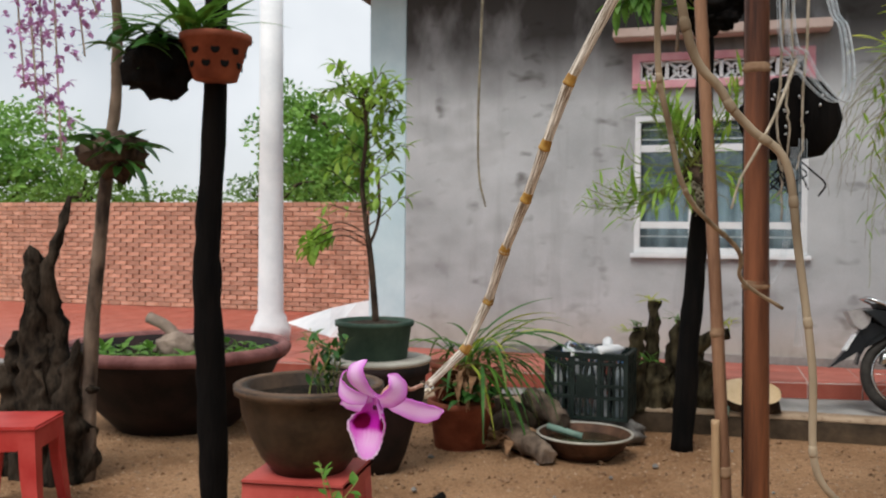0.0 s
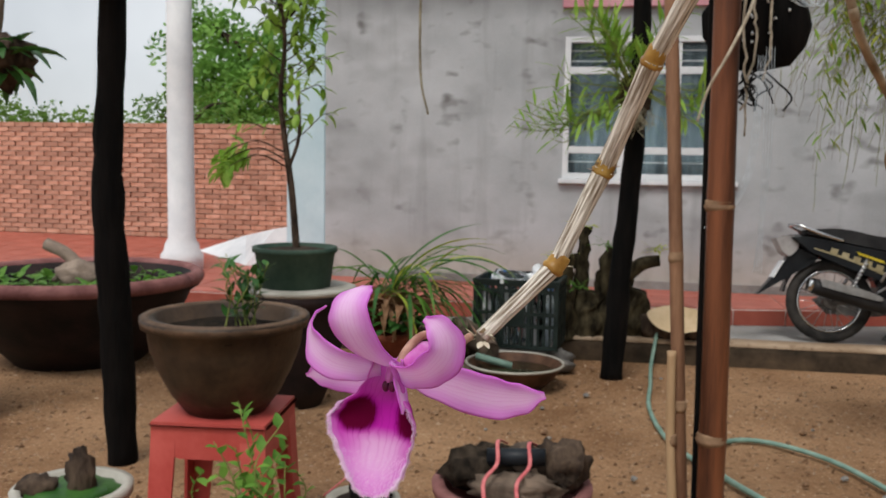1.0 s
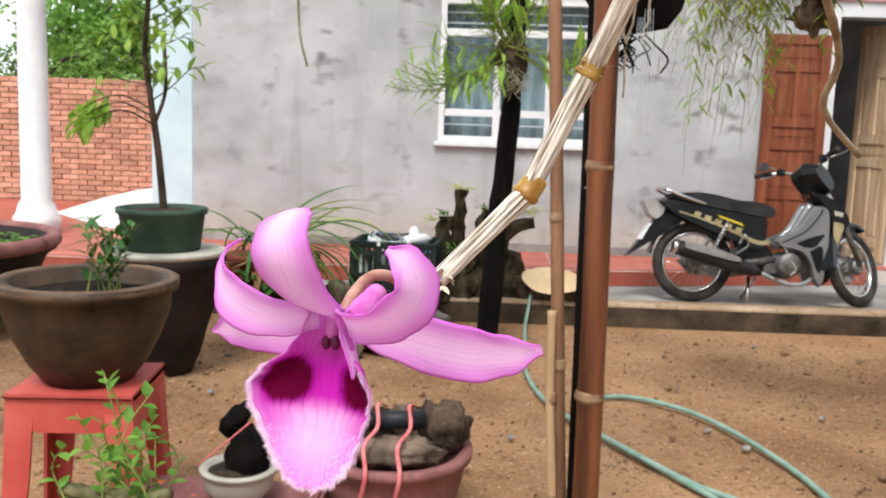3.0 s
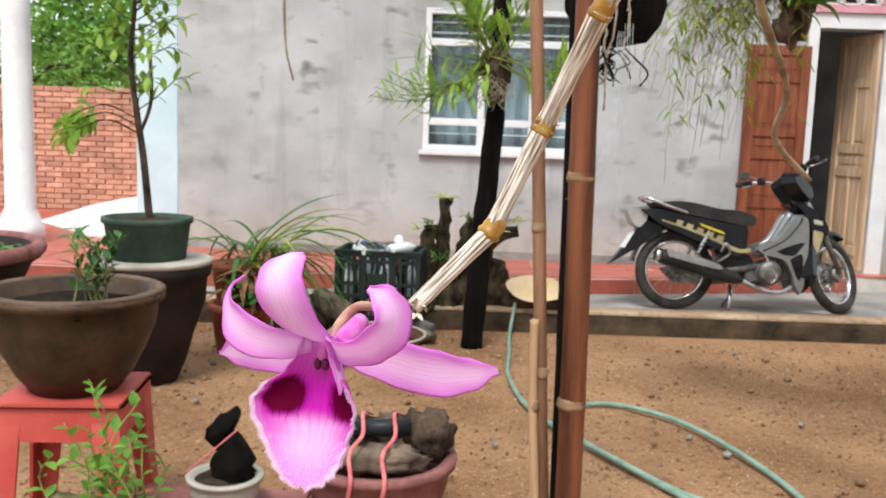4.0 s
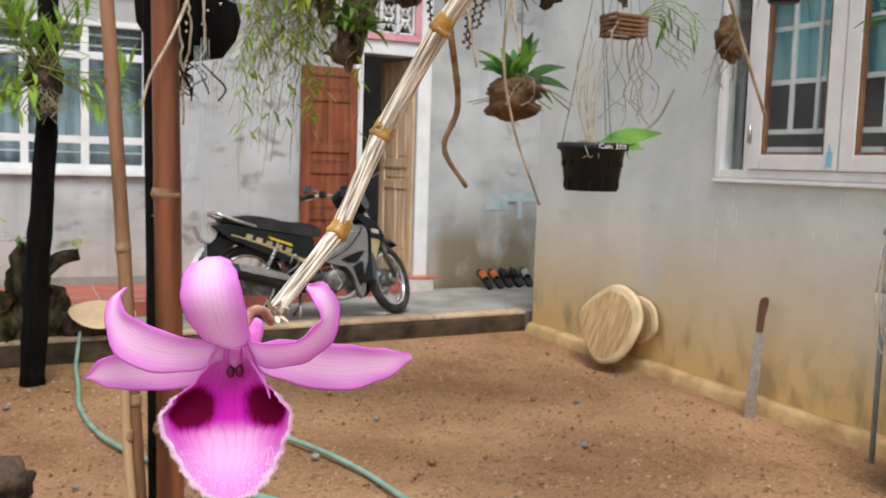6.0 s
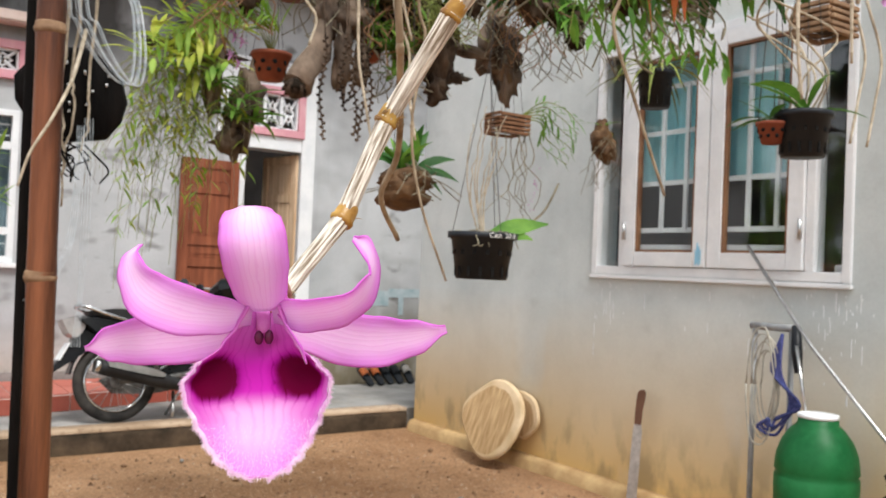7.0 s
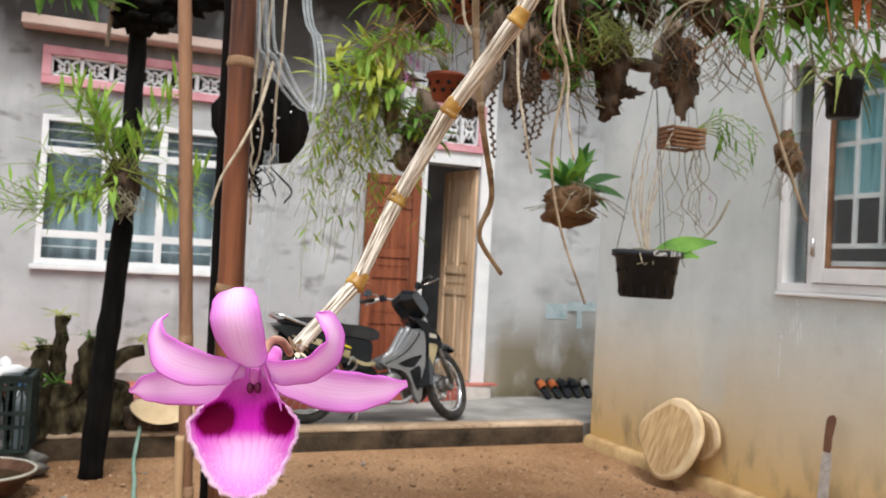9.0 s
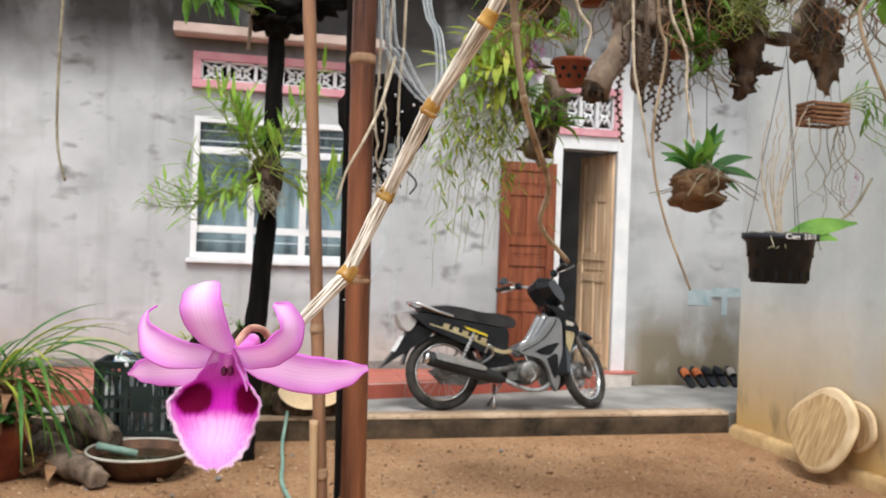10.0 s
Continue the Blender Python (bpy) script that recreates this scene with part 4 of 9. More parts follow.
sheet("lateral_sepal", petal_rows([(-0.2, 0.35, -0.45, 0, 1, 0.1), (-1.2, 0.15, -0.85, 0, 1, 0.15), (-2.6, 0.0, -1.1, 0.1, 1, 0.2), (-3.7, -0.05, -1.12, 0.15, 1, 0.2), (-4.47, -0.15, -1.05, 0.2, 1, 0.2)], [0.6, 1.3, 1.45, 1.3, 0.95, 0.12], (0.15, 0.1), edge=0.03), PETAL, orchid)
sheet("lateral_sepal", petal_rows([(0.3, 0.4, -0.45, 0, 1, 0.1), (1.4, 0.05, -0.95, 0, 1, 0.12), (2.7, -0.30, -1.25, 0.05, 1, 0.15), (3.9, -0.28, -1.12, 0.05, 1, 0.2), (5.02, -0.05, -0.94, -0.1, 1, 0.2)], [0.6, 1.2, 1.5, 1.45, 1.05, 0.22], (-0.15, -0.1), edge=0.03), PETAL, orchid)


def lip_point(u, v):
    """The lip: a tube about the column that opens into a trough and flares to a pointed apron."""
    keys = ((0.0, 0.50), (0.12, 0.70), (0.25, 1.0), (0.38, 1.50), (0.48, 1.74), (0.58, 1.70), (0.70, 1.46), (0.80, 1.24), (0.88, 1.02), (0.94, 0.76), (1.0, 0.30))
    for (a, w0), (b, w1) in zip(keys, keys[1:]):
        if v <= b:
            q = (v - a) / (b - a)
            q = q * q * (3 - 2 * q)
            w = w0 + (w1 - w0) * q
            break
    b = 0.85 - 4.12 * v
    mid = -0.45 + 1.65 * v - 0.32 * math.sin(math.pi * v)
    wrap = max(0.0, 1 - v / 0.42)
    fold = 0.46 * (1 - v) + 0.12
    a = w * (math.sin(u * 1.35) / math.sin(1.35) * (1 - wrap) + math.sin(u * 2.3) / 1.0 * 0.95 * wrap)
    c = mid + fold * w * u * u * (1 - wrap) * 1.35 + wrap * (1 - math.cos(u * 2.3)) * 0.55
    c -= 0.35 * max(0, v - 0.62) * w * u * u * 2.0
    c += 0.08 * a
    # a faintly uneven margin
    a += 0.012 * noise.noise((v * 26, u * 2, 4)) * abs(u) ** 5 * (v > 0.36)
    b += 0.22 * u * u * max(0, 1 - abs(v - 0.55) * 2.2)
    return a - 0.21 * min(1.0, v / 0.35), b, c


sheet("side_lobe", petal_rows([(0.35, 0.55, 0.15, 0, 0.2, 1), (0.62, 0.15, 0.40, 0, 0.1, 1), (0.86, -0.25, 0.62, 0.1, 0, 1), (1.0, -0.6, 0.85, 0.1, 0, 1)], [0.3, 0.55, 0.5, 0.1], (0.15, 0.1)), PETAL, orchid)
nv, nu = 64, 49
rows = [[fl(*lip_point(-1 + 2 * j / (nu - 1), i / (nv - 1))) for j in range(nu)] for i in range(nv)]
sheet("lip", rows, LIP, orchid, "velvety lip with two dark wine blotches")
bm = bmesh.new()
rg = random.Random(2)
for k in range(5200):
    v = rg.uniform(0.34, 1.0)
    s = rg.choice((-1, 1))
    u = s * (1.0 - abs(rg.gauss(0, 0.035)))
    if rg.random() < 0.22:
        u, v = s * rg.uniform(0.7, 1), rg.uniform(0.7, 0.98)
    u = max(-1, min(1, u))
    p = Vector(fl(*lip_point(u, v)))
    q = Vector(fl(*lip_point(u * 0.8, max(0, v - 0.03))))
    d = (p - q).normalized() * 1.8 + FRONT * rg.uniform(-0.5, 0.9) + SIDE * rg.uniform(-0.8, 0.8) + UP * rg.uniform(-0.8, 0.5)
    d.normalize()
    w = d.cross(FRONT).normalized() * 0.00013
    e = p + d * rg.uniform(0.0009, 0.0024)
    bm.faces.new([bm.verts.new(x) for x in (p - w, p + w, e)])
for k in range(3000):
    u, v = rg.uniform(-1, 1), rg.uniform(0.70, 1.0)
    if rg.random() > abs(u) * 0.7 + max(0, v - 0.7) * 1.6:
        continue
    p = Vector(fl(*lip_point(u, v)))
    d = (FRONT + SIDE * (0.5 * u + rg.uniform(-0.4, 0.4)) + UP * rg.uniform(-0.8, 0.1)).normalized()
    w = d.cross(UP).normalized() * 0.00009
    bm.faces.new([bm.verts.new(x) for x in (p - w, p + w, p + d * rg.uniform(0.0008, 0.0018))])
part("fringe", bm, FRINGE, orchid, "fine pale hairs along the lip")
bm = bmesh.new()
tube(bm, [fl(0.0, 0.80, -0.2), fl(0, 0.55, -0.12), fl(0, 0.28, -0.02), fl(0, 0.12, 0.03)], [0.0015, 0.0018, 0.0018, 0.0012], 14)
part("column", bm, COLUMN_PINK, orchid)
for s in (-1, 1):
    bm = bmesh.new()
    blob(bm, fl(0.125 * s, 0.03, 0.10), (0.0012, 0.0010, 0.0018), 0.05, 2, 2)
    part("anther_cap", bm, ANTHER, orchid, "dark wine anther")
bm = bmesh.new()
tube(bm, smooth_line([fl(0.1, 0.6, -0.35), fl(0.15, 1.05, -0.75), fl(0.35, 1.45, -1.4), fl(0.6, 1.35, -2.1), fl(0.75, 0.9, -2.75), (1.4400, 1.3170, 1.3350)], 6), [0.0014] * 31, 10)
part("pedicel", bm, PEDICEL, orchid)
bm = bmesh.new()
tube(bm, smooth_line([fl(0.1, 0.45, -0.5), fl(0.25, 0.75, -1.1), fl(0.45, 1.0, -1.5), fl(0.55, 0.75, -1.9)], 6), [0.0035, 0.0038, 0.004, 0.0042, 0.0042, 0.004, 0.004, 0.0038, 0.0036, 0.0034, 0.0032, 0.003, 0.0026, 0.0022, 0.0018, 0.0014, 0.001, 0.0008, 0.0005], 12)
part("spur", bm, COLUMN_PINK, orchid, "pale pink chin behind the petals")

# the cane: ribbed internodes between ringed nodes
NODES = [Vector(p) for p in ((1.4437, 1.3195, 1.3346), (1.4676, 1.3280, 1.3592), (1.4833, 1.3298, 1.3931), (1.4978, 1.3151, 1.4283), (1.5157, 1.2965, 1.4620), (1.5298, 1.2829, 1.4937), (1.546, 1.272, 1.531), (1.585, 1.262, 1.600), (1.640, 1.255, 1.690), (1.700, 1.262, 1.80), (1.78, 1.30, 1.98), (1.90, 1.38, 2.30), (2.0, 1.45, 2.62), (2.07, 1.45, 3.0), (2.11, 1.45, 3.425))]


CANE_SKIN = surface("dry_cane_skin", (0.17, 0.125, 0.080), (0.74, 0.69, 0.60), 900, 0.8, 1.0, 2200, contrast=(0.36, 0.60), mapping=(1, 1, 0.07))


def ribbed(bm, length, r0, r1, ribs=13, n=20, seg=66, seed=0):
    rings = []
    for i in range(n + 1):
        k = i / n
        r = r0 + (r1 - r0) * k
        r *= 1 + 0.10 * k ** 3 + 0.05 * math.exp(-k * 9) - 0.03 * math.sin(k * math.pi)
        ring = []
        for j in range(seg):
            an = j * math.tau / seg
            x, y = math.cos(an), math.sin(an)
            crease = noise.noise((x * 3.2, y * 3.2, k * 1.6 + seed * 7.3))
            g = 1 + 0.03 * math.sin(an * ribs + k * 1.3 + seed) + 0.10 * crease + 0.05 * noise.noise((x * 9, y * 9, k * 4 + seed * 3.1))
            ring.append(bm.verts.new((r * g * math.cos(an), r * g * math.sin(an), length * k)))
        rings.append(ring)
    for p, q in zip(rings, rings[1:]):
        for j in range(seg):
            bm.faces.new((p[j], p[(j + 1) % seg], q[(j + 1) % seg], q[j])).smooth = True
    bm.faces.new(rings[0][::-1])
    bm.faces.new(rings[-1])


for i, (a, b) in enumerate(zip(NODES, NODES[1:])):
    bm = bmesh.new()
    ribbed(bm, (b - a).length, 0.0026 + 0.0002 * min(i, 2), 0.0029 + 0.0002 * min(i, 2), seed=i)
    part("internode", bm, CANE_SKIN, orchid, "dry ribbed cane skin", m=Matrix.Translation(a) @ (b - a).to_track_quat("Z", "Y").to_matrix().to_4x4())
for i, p in enumerate(NODES[1:-1]):
    d = (NODES[i + 2] - NODES[i]).normalized()
    m = Matrix.Translation(p) @ d.to_track_quat("Z", "Y").to_matrix().to_4x4()
    bm = bmesh.new()
    r = 0.0031
    lathe(bm, [(r * 1.0, -0.0024), (r * 1.22, -0.0016), (r * 1.30, -0.0006), (r * 1.12, 0.0002), (r * 1.14, 0.0016), (r * 1.05, 0.0042), (r * 0.98, 0.0050)], 26, m=m, wob=0.07)
    part("node_ring", bm, SHEATH if i != 1 else CANE_NODE, orchid, "amber node sheath")
bm = bmesh.new()
rg = random.Random(8)
for c, k in ((NODES[2], 16), (NODES[0], 12), (NODES[1], 2)):
    for i in range(k):
        a = rg.uniform(0, math.tau)
        o = Vector((math.cos(a), -abs(math.sin(a)) * 0.8, math.sin(a) * 0.6)) * 0.0032
        blade(bm, c + o * 0.7, o + Vector((0, 0, rg.uniform(-0.002, 0.003))), rg.uniform(0.002, 0.0045), 0.0022, rg.uniform(-0.5, 1.2), 3)
part("bract", bm, PAPER, orchid, "papery torn bracts at the nodes")

# ---- bamboo and posts ----
def bamboo(name, label, foot, top, r, mat, nodes):
    t = thing(name, label, "pole", group="poles carrying the orchid frame")
    foot, top = Vector(foot), Vector(top)
    pts, rad = [], []
    L = (top - foot).length
    ks = sorted(nodes)
    for i in range(61):
        k = i / 60
        z = k * L
        near = min(abs(z - q) for q in ks)
        pts.append(foot.lerp(top, k) + Vector((0.006 * noise.noise((k * 3, 1, r * 90)), 0.006 * noise.noise((k * 3, 7, r * 70)), 0)))
        rad.append(r * (1 - 0.12 * k) * (1 + 0.05 * max(0, 1 - near / 0.06)))
    bm = bmesh.new()
    tube(bm, pts, rad, 20)
    part("culm", bm, mat, t)
    for z in ks:
        bm = bmesh.new()
        c = foot.lerp(top, z / L)
        rr = r * (1 - 0.12 * z / L)
        lathe(bm, [(rr * 0.96, -0.018), (rr * 1.10, -0.008), (rr * 1.16, 0.0), (rr * 1.05, 0.006), (rr * 1.09, 0.012), (rr * 0.96, 0.02)], 20, c, 0.03)
        part("node_ring", bm, BAMBOO_NODE, t)
    return t


RAIL_Z = 3.45
bamboo("bamboo_pole", "thick brown bamboo pole standing in the soil", (1.792, 3.665, -0.05), (1.755, 3.665, RAIL_Z), 0.040, BAMBOO_BROWN, [0.64, 1.325, 1.995, 2.6])
bamboo("bamboo_pole", "slim pale bamboo pole standing in the soil", (1.738, 3.72, -0.05), (1.522, 3.70, RAIL_Z), 0.021, BAMBOO_PALE, [0.27, 0.72, 1.17, 1.64, 2.12, 2.58])
bamboo("bamboo_pole", "short pale bamboo stick beside the slim pole", (1.705, 3.70, -0.05), (1.662, 3.69, 0.84), 0.015, BAMBOO_STRAW, [0.30, 0.62])


def rough_post(name, label, pts, radii, mat, group="posts carrying the orchid frame"):
    bm = bmesh.new()
    line = smooth_line(pts, 8)
    rr = []
    for i in range(len(line)):
        k = i / (len(line) - 1) * (len(radii) - 1)
        a = min(int(k), len(radii) - 2)
        rr.append((radii[a] * (1 - k + a) + radii[a + 1] * (k - a)) * (1 + 0.10 * noise.noise((i * 0.5, radii[0] * 50, 2))))
    tube(bm, line, rr, 16)
    for v in bm.verts:
        v.co += Vector((noise.noise(v.co * 14), noise.noise(v.co * 14 + Vector((5, 5, 5))), 0)) * radii[0] * 0.16
    return solid(name, bm, mat, label, "post", group=group)


rough_post("wooden_post", "charred black wooden post standing in the soil", [(1.492, 6.82, -0.05), (1.535, 6.815, 0.8), (1.592, 6.81, 1.6), (1.607, 6.81, 2.5), (1.612, 6.81, RAIL_Z)], [0.075, 0.066, 0.058, 0.055, 0.05], BLACK_WOOD)
rough_post("wooden_post", "charred black wooden post standing in the soil", [(-0.692, 4.62, -0.05), (-0.71, 4.616, 0.7), (-0.735, 4.616, 1.3), (-0.69, 4.616, 2.1), (-0.69, 4.616, RAIL_Z)], [0.068, 0.072, 0.066, 0.056, 0.05], BLACK_WOOD)
rough_post("wooden_stake", "thin dark stake behind the bamboo pole", [(1.772, 3.86, -0.05), (1.758, 3.86, 1.4), (1.74, 3.86, RAIL_Z)], [0.014, 0.014, 0.013], BLACK_WOOD)
# overhead rails that carry the hanging plants
RAIL_Y = (1.45, 2.3, 3.1, 3.69, 4.62, 5.35, 6.81)


def rail_over(p):
    """The point of the nearest rail above p."""
    y = min(RAIL_Y, key=lambda q: abs(q - p[1]))
    return Vector((p[0], y, RAIL_Z))


for y in RAIL_Y:
    bm = bmesh.new()
    tube(bm, [(-3.2 + 8.5 * i / 20, y, RAIL_Z + 0.012) for i in range(21)], 0.028, 10)
    solid("frame_rail", bm, BAMBOO_PALE, "bamboo rail of the overhead orchid frame", "rail", group="rails of the orchid frame")
for x in (0.6, 5.2):
    bm = bmesh.new()
    tube(bm, [(x, 1.3, RAIL_Z + 0.065), (x, 4.0, RAIL_Z + 0.065), (x, 7.0, RAIL_Z + 0.065)], 0.027, 10)
    solid("frame_rail", bm, BAMBOO_PALE, "bamboo rail of the overhead orchid frame", "rail", group="rails of the orchid frame")


# ---- motorbike ----
def plate(bm, poly, y0, y1, taper=0.0):
    """An outline (x, z) given thickness from y0 to y1; taper draws the outer face in."""
    cx, cz = sum(p[0] for p in poly) / len(poly), sum(p[1] for p in poly) / len(poly)
    a = [bm.verts.new((x, y0, z)) for x, z in poly]
    b = [bm.verts.new((cx + (x - cx) * (1 - taper), y1, cz + (z - cz) * (1 - taper))) for x, z in poly]
    n = len(poly)
    bm.faces.new(a)
    bm.faces.new(b[::-1])
    for i in range(n):
        bm.faces.new((a[i], a[(i + 1) % n], b[(i + 1) % n], b[i]))


def curve2(pts, n=5):
    return [(p.x, p.z) for p in smooth_line([(x, 0, z) for x, z in pts], n)]


def torus(bm, r, t, seg=44, sec=10, sq=1.0):
    rings = []
    for i in range(seg):
        a = i * math.tau / seg
        rings.append([bm.verts.new(((r + t * math.cos(b)) * math.cos(a), t * sq * math.sin(b), (r + t * math.cos(b)) * math.sin(a))) for b in (k * math.tau / sec for k in range(sec))])
    for i in range(seg):
        p, q = rings[i], rings[(i + 1) % seg]
        for k in range(sec):
            bm.faces.new((p[k], p[(k + 1) % sec], q[(k + 1) % sec], q[k])).smooth = True


BIKE = pose(2.985, 7.605, APRON_Z, -7, 0, 2.0)
bike = thing("motorbike", "black and silver underbone motorbike parked on its side stand", "motorbike", BIKE)
WB, WR = 1.19, 0.292


STEER = radians(38)
HEAD = Vector((0.90, 0, 0.86))
ST = Matrix.Translation(HEAD) @ Matrix.Rotation(STEER, 4, Vector((-0.45, 0, 1)).normalized()) @ Matrix.Translation(-HEAD)


def add_wheel(cx, turn):
    m = turn @ Matrix.Translation((cx, 0, WR))
    bm = bmesh.new()
    torus(bm, WR - 0.036, 0.036, 52, 12, 1.05)
    tyre = part("wheel", bm, RUBBER, bike, "spoked wheel with a dusty black tyre", m=m)
    bm = bmesh.new()
    torus(bm, WR - 0.078, 0.013, 52, 8, 1.6)
    part("rim", bm, CHROME, tyre, "chromed rim")
    for k in range(18):
        a = k * math.tau / 18
        bm = bmesh.new()
        s = 0.03 if k % 2 else -0.03
        tube(bm, [(0.04 * math.cos(a + s * 8), s, 0.04 * math.sin(a + s * 8)), ((WR - 0.08) * math.cos(a), 0, (WR - 0.08) * math.sin(a))], 0.0024, 5)
        part("spoke", bm, STEEL, tyre)
    bm = bmesh.new()
    lathe(bm, [(0.025, -0.06), (0.055, -0.05), (0.06, -0.01), (0.04, 0.0), (0.06, 0.03), (0.05, 0.06)], 20, m=Matrix.Rotation(radians(90), 4, "X"))
    part("hub", bm, ENGINE, tyre)
    return tyre


add_wheel(0.0, Matrix())
add_wheel(WB, ST)
bm = bmesh.new()
seat = curve2([(-0.20, 0.785), (0.0, 0.80), (0.14, 0.785), (0.28, 0.755), (0.42, 0.745), (0.53, 0.715), (0.56, 0.68), (0.53, 0.635), (0.36, 0.655), (0.1, 0.70), (-0.18, 0.755)])
plate(bm, seat, -0.115, 0.115)
part("seat", bm, BIKE_SEAT, bike, "black vinyl seat", 0.03)
for s in (-1, 1):
    bm = bmesh.new()
    cover = curve2([(-0.32, 0.745), (-0.2, 0.755), (0.1, 0.70), (0.40, 0.65), (0.52, 0.63), (0.53, 0.52), (0.50, 0.40), (0.40, 0.40), (0.24, 0.46), (0.02, 0.55), (-0.2, 0.64)])
    plate(bm, cover, 0.03 * s, 0.118 * s, 0.10)
    cov = part("tail_cover", bm, BIKE_BLACK, bike, "glossy black tail fairing", 0.008)
    bm = bmesh.new()
    stripe = curve2([(-0.14, 0.665), (0.1, 0.595), (0.30, 0.52), (0.44, 0.465), (0.52, 0.47), (0.52, 0.44), (0.42, 0.44), (0.26, 0.515), (0.05, 0.595), (-0.14, 0.655)])
    plate(bm, stripe, 0.112 * s, 0.121 * s, 0.02)
    part("stripe", bm, BIKE_STRIPE, cov, "dull gold stripe")
    for k in range(5):
        bm = bmesh.new()
        x, z = -0.02 + 0.075 * k, 0.665 - 0.026 * k
        plate(bm, [(x, z), (x + 0.045, z - 0.012), (x + 0.03, z - 0.055), (x - 0.015, z - 0.04)], 0.113 * s, 0.1235 * s)
        part("lettering_bar", bm, BIKE_STRIPE, cov)
    bm = bmesh.new()
    plate(bm, [(0.14, 0.645), (0.32, 0.585), (0.33, 0.565), (0.16, 0.622)], 0.112 * s, 0.1245 * s)
    part("graphic", bm, BIKE_YELLOW, cov, "yellow graphic")
    # leg shield
    bm = bmesh.new()
    shield = curve2([(0.84, 0.73), (0.93, 0.72), (0.945, 0.55), (0.93, 0.32), (0.905, 0.155), (0.86, 0.17), (0.81, 0.31), (0.74, 0.395), (0.60, 0.43), (0.56, 0.475), (0.70, 0.55), (0.79, 0.66)])
    plate(bm, shield, 0.10 * s, 0.155 * s, 0.08)
    sh = part("leg_shield", bm, BIKE_SILVER, bike, "silver leg shield", 0.008)
    bm = bmesh.new()
    plate(bm, curve2([(0.70, 0.455), (0.80, 0.50), (0.90, 0.525), (0.87, 0.475), (0.83, 0.43), (0.76, 0.43)]), 0.10 * s, 0.158 * s)
    part("vent", bm, BIKE_BLACK, sh, "black vent")
    bm = bmesh.new()
    tube(bm, smooth_line([(0.60, 0.157 * s, 0.455), (0.76, 0.159 * s, 0.545), (0.86, 0.159 * s, 0.66), (0.88, 0.157 * s, 0.71)]), 0.005, 6)
    part("seam_strip", bm, BIKE_BLACK, sh, "black seam strip")
    bm = bmesh.new()
    plate(bm, curve2([(0.80, 0.40), (0.88, 0.44), (0.895, 0.36), (0.875, 0.25), (0.845, 0.28)]), 0.10 * s, 0.1585 * s)
    part("vent", bm, BIKE_BLACK, sh, "black vent")
    bm = bmesh.new()
    plate(bm, curve2([(0.82, 0.84), (0.93, 0.82), (1.04, 0.73), (1.09, 0.63), (1.03, 0.52), (0.985, 0.40), (0.955, 0.20), (0.925, 0.16), (0.945, 0.35), (0.955, 0.55), (0.94, 0.70)]), 0.06 * s, 0.15 * s, 0.1)
    pn = part("front_panel", bm, BIKE_BLACK, bike, "black front panel", 0.008)
    bm = bmesh.new()
    plate(bm, [(0.965, 0.70), (1.03, 0.685), (1.03, 0.655), (0.97, 0.665)], 0.10 * s, 0.152 * s)
    part("badge", bm, GREY_RIM, pn)
    bm = bmesh.new()
    plate(bm, curve2([(0.965, 0.62), (1.035, 0.60), (1.02, 0.52), (0.985, 0.42), (0.965, 0.46)]), 0.10 * s, 0.1525 * s)
    part("inlay", bm, BIKE_STRIPE, pn, "bronze inlay")
    bm = bmesh.new()
    tube(bm, smooth_line([(0.60, 0.02 * s, 0.42), (0.72, 0.05 * s, 0.55), (0.83, 0.06 * s, 0.74)]), 0.030, 10)
    part("frame_tube", bm, BIKE_SILVER, bike)
# rails, lamps, mudguards
bm = bmesh.new()
for s in (-1, 1):
    tube(bm, smooth_line([(0.06, 0.115 * s, 0.715), (-0.08, 0.135 * s, 0.755), (-0.24, 0.11 * s, 0.815), (-0.28, 0.0, 0.82)]), 0.013, 8)
part("grab_rail", bm, CHROME, bike, "chromed grab rail")
bm = bmesh.new()
plate(bm, curve2([(-0.385, 0.725), (-0.30, 0.745), (-0.24, 0.735), (-0.235, 0.66), (-0.29, 0.60), (-0.34, 0.63)], 3), -0.085, 0.085)
part("tail_lamp", bm, LENS_CLEAR, bike, "clear and red tail lamp", 0.02)
bm = bmesh.new()
mud = curve2([(-0.26, 0.66), (-0.10, 0.62), (-0.12, 0.56), (-0.26, 0.47), (-0.42, 0.37), (-0.50, 0.32), (-0.46, 0.37), (-0.34, 0.52)])
plate(bm, mud, -0.05, 0.05)
part("rear_mudguard", bm, BIKE_BLACK, bike, bevel=0.006)
bm = bmesh.new()
plate(bm, [(-0.40, 0.45), (-0.33, 0.57), (-0.322, 0.565), (-0.39, 0.445)], -0.07, 0.07)
part("number_plate", bm, PAINT_WHITE, bike, "blank white plate", 0.003)
bm = bmesh.new()
inner = [((WR + 0.025) * math.cos(a), (WR + 0.025) * math.sin(a) + WR) for a in (radians(20 + 7.5 * k) for k in range(21))]
outer = [((WR + 0.04) * math.cos(a), (WR + 0.04) * math.sin(a) + WR) for a in (radians(20 + 7.5 * k) for k in range(21))]
plate(bm, inner + outer[::-1], -0.05, 0.05)
part("inner_mudguard", bm, BIKE_BLACK, bike)
bm = bmesh.new()
inner = [(WB + (WR + 0.02) * math.cos(a), (WR + 0.02) * math.sin(a) + WR) for a in (radians(62 + 6.5 * k) for k in range(17))]
outer = [(WB + (WR + 0.04) * math.cos(a), (WR + 0.04) * math.sin(a) + WR) for a in (radians(62 + 6.5 * k) for k in range(17))]
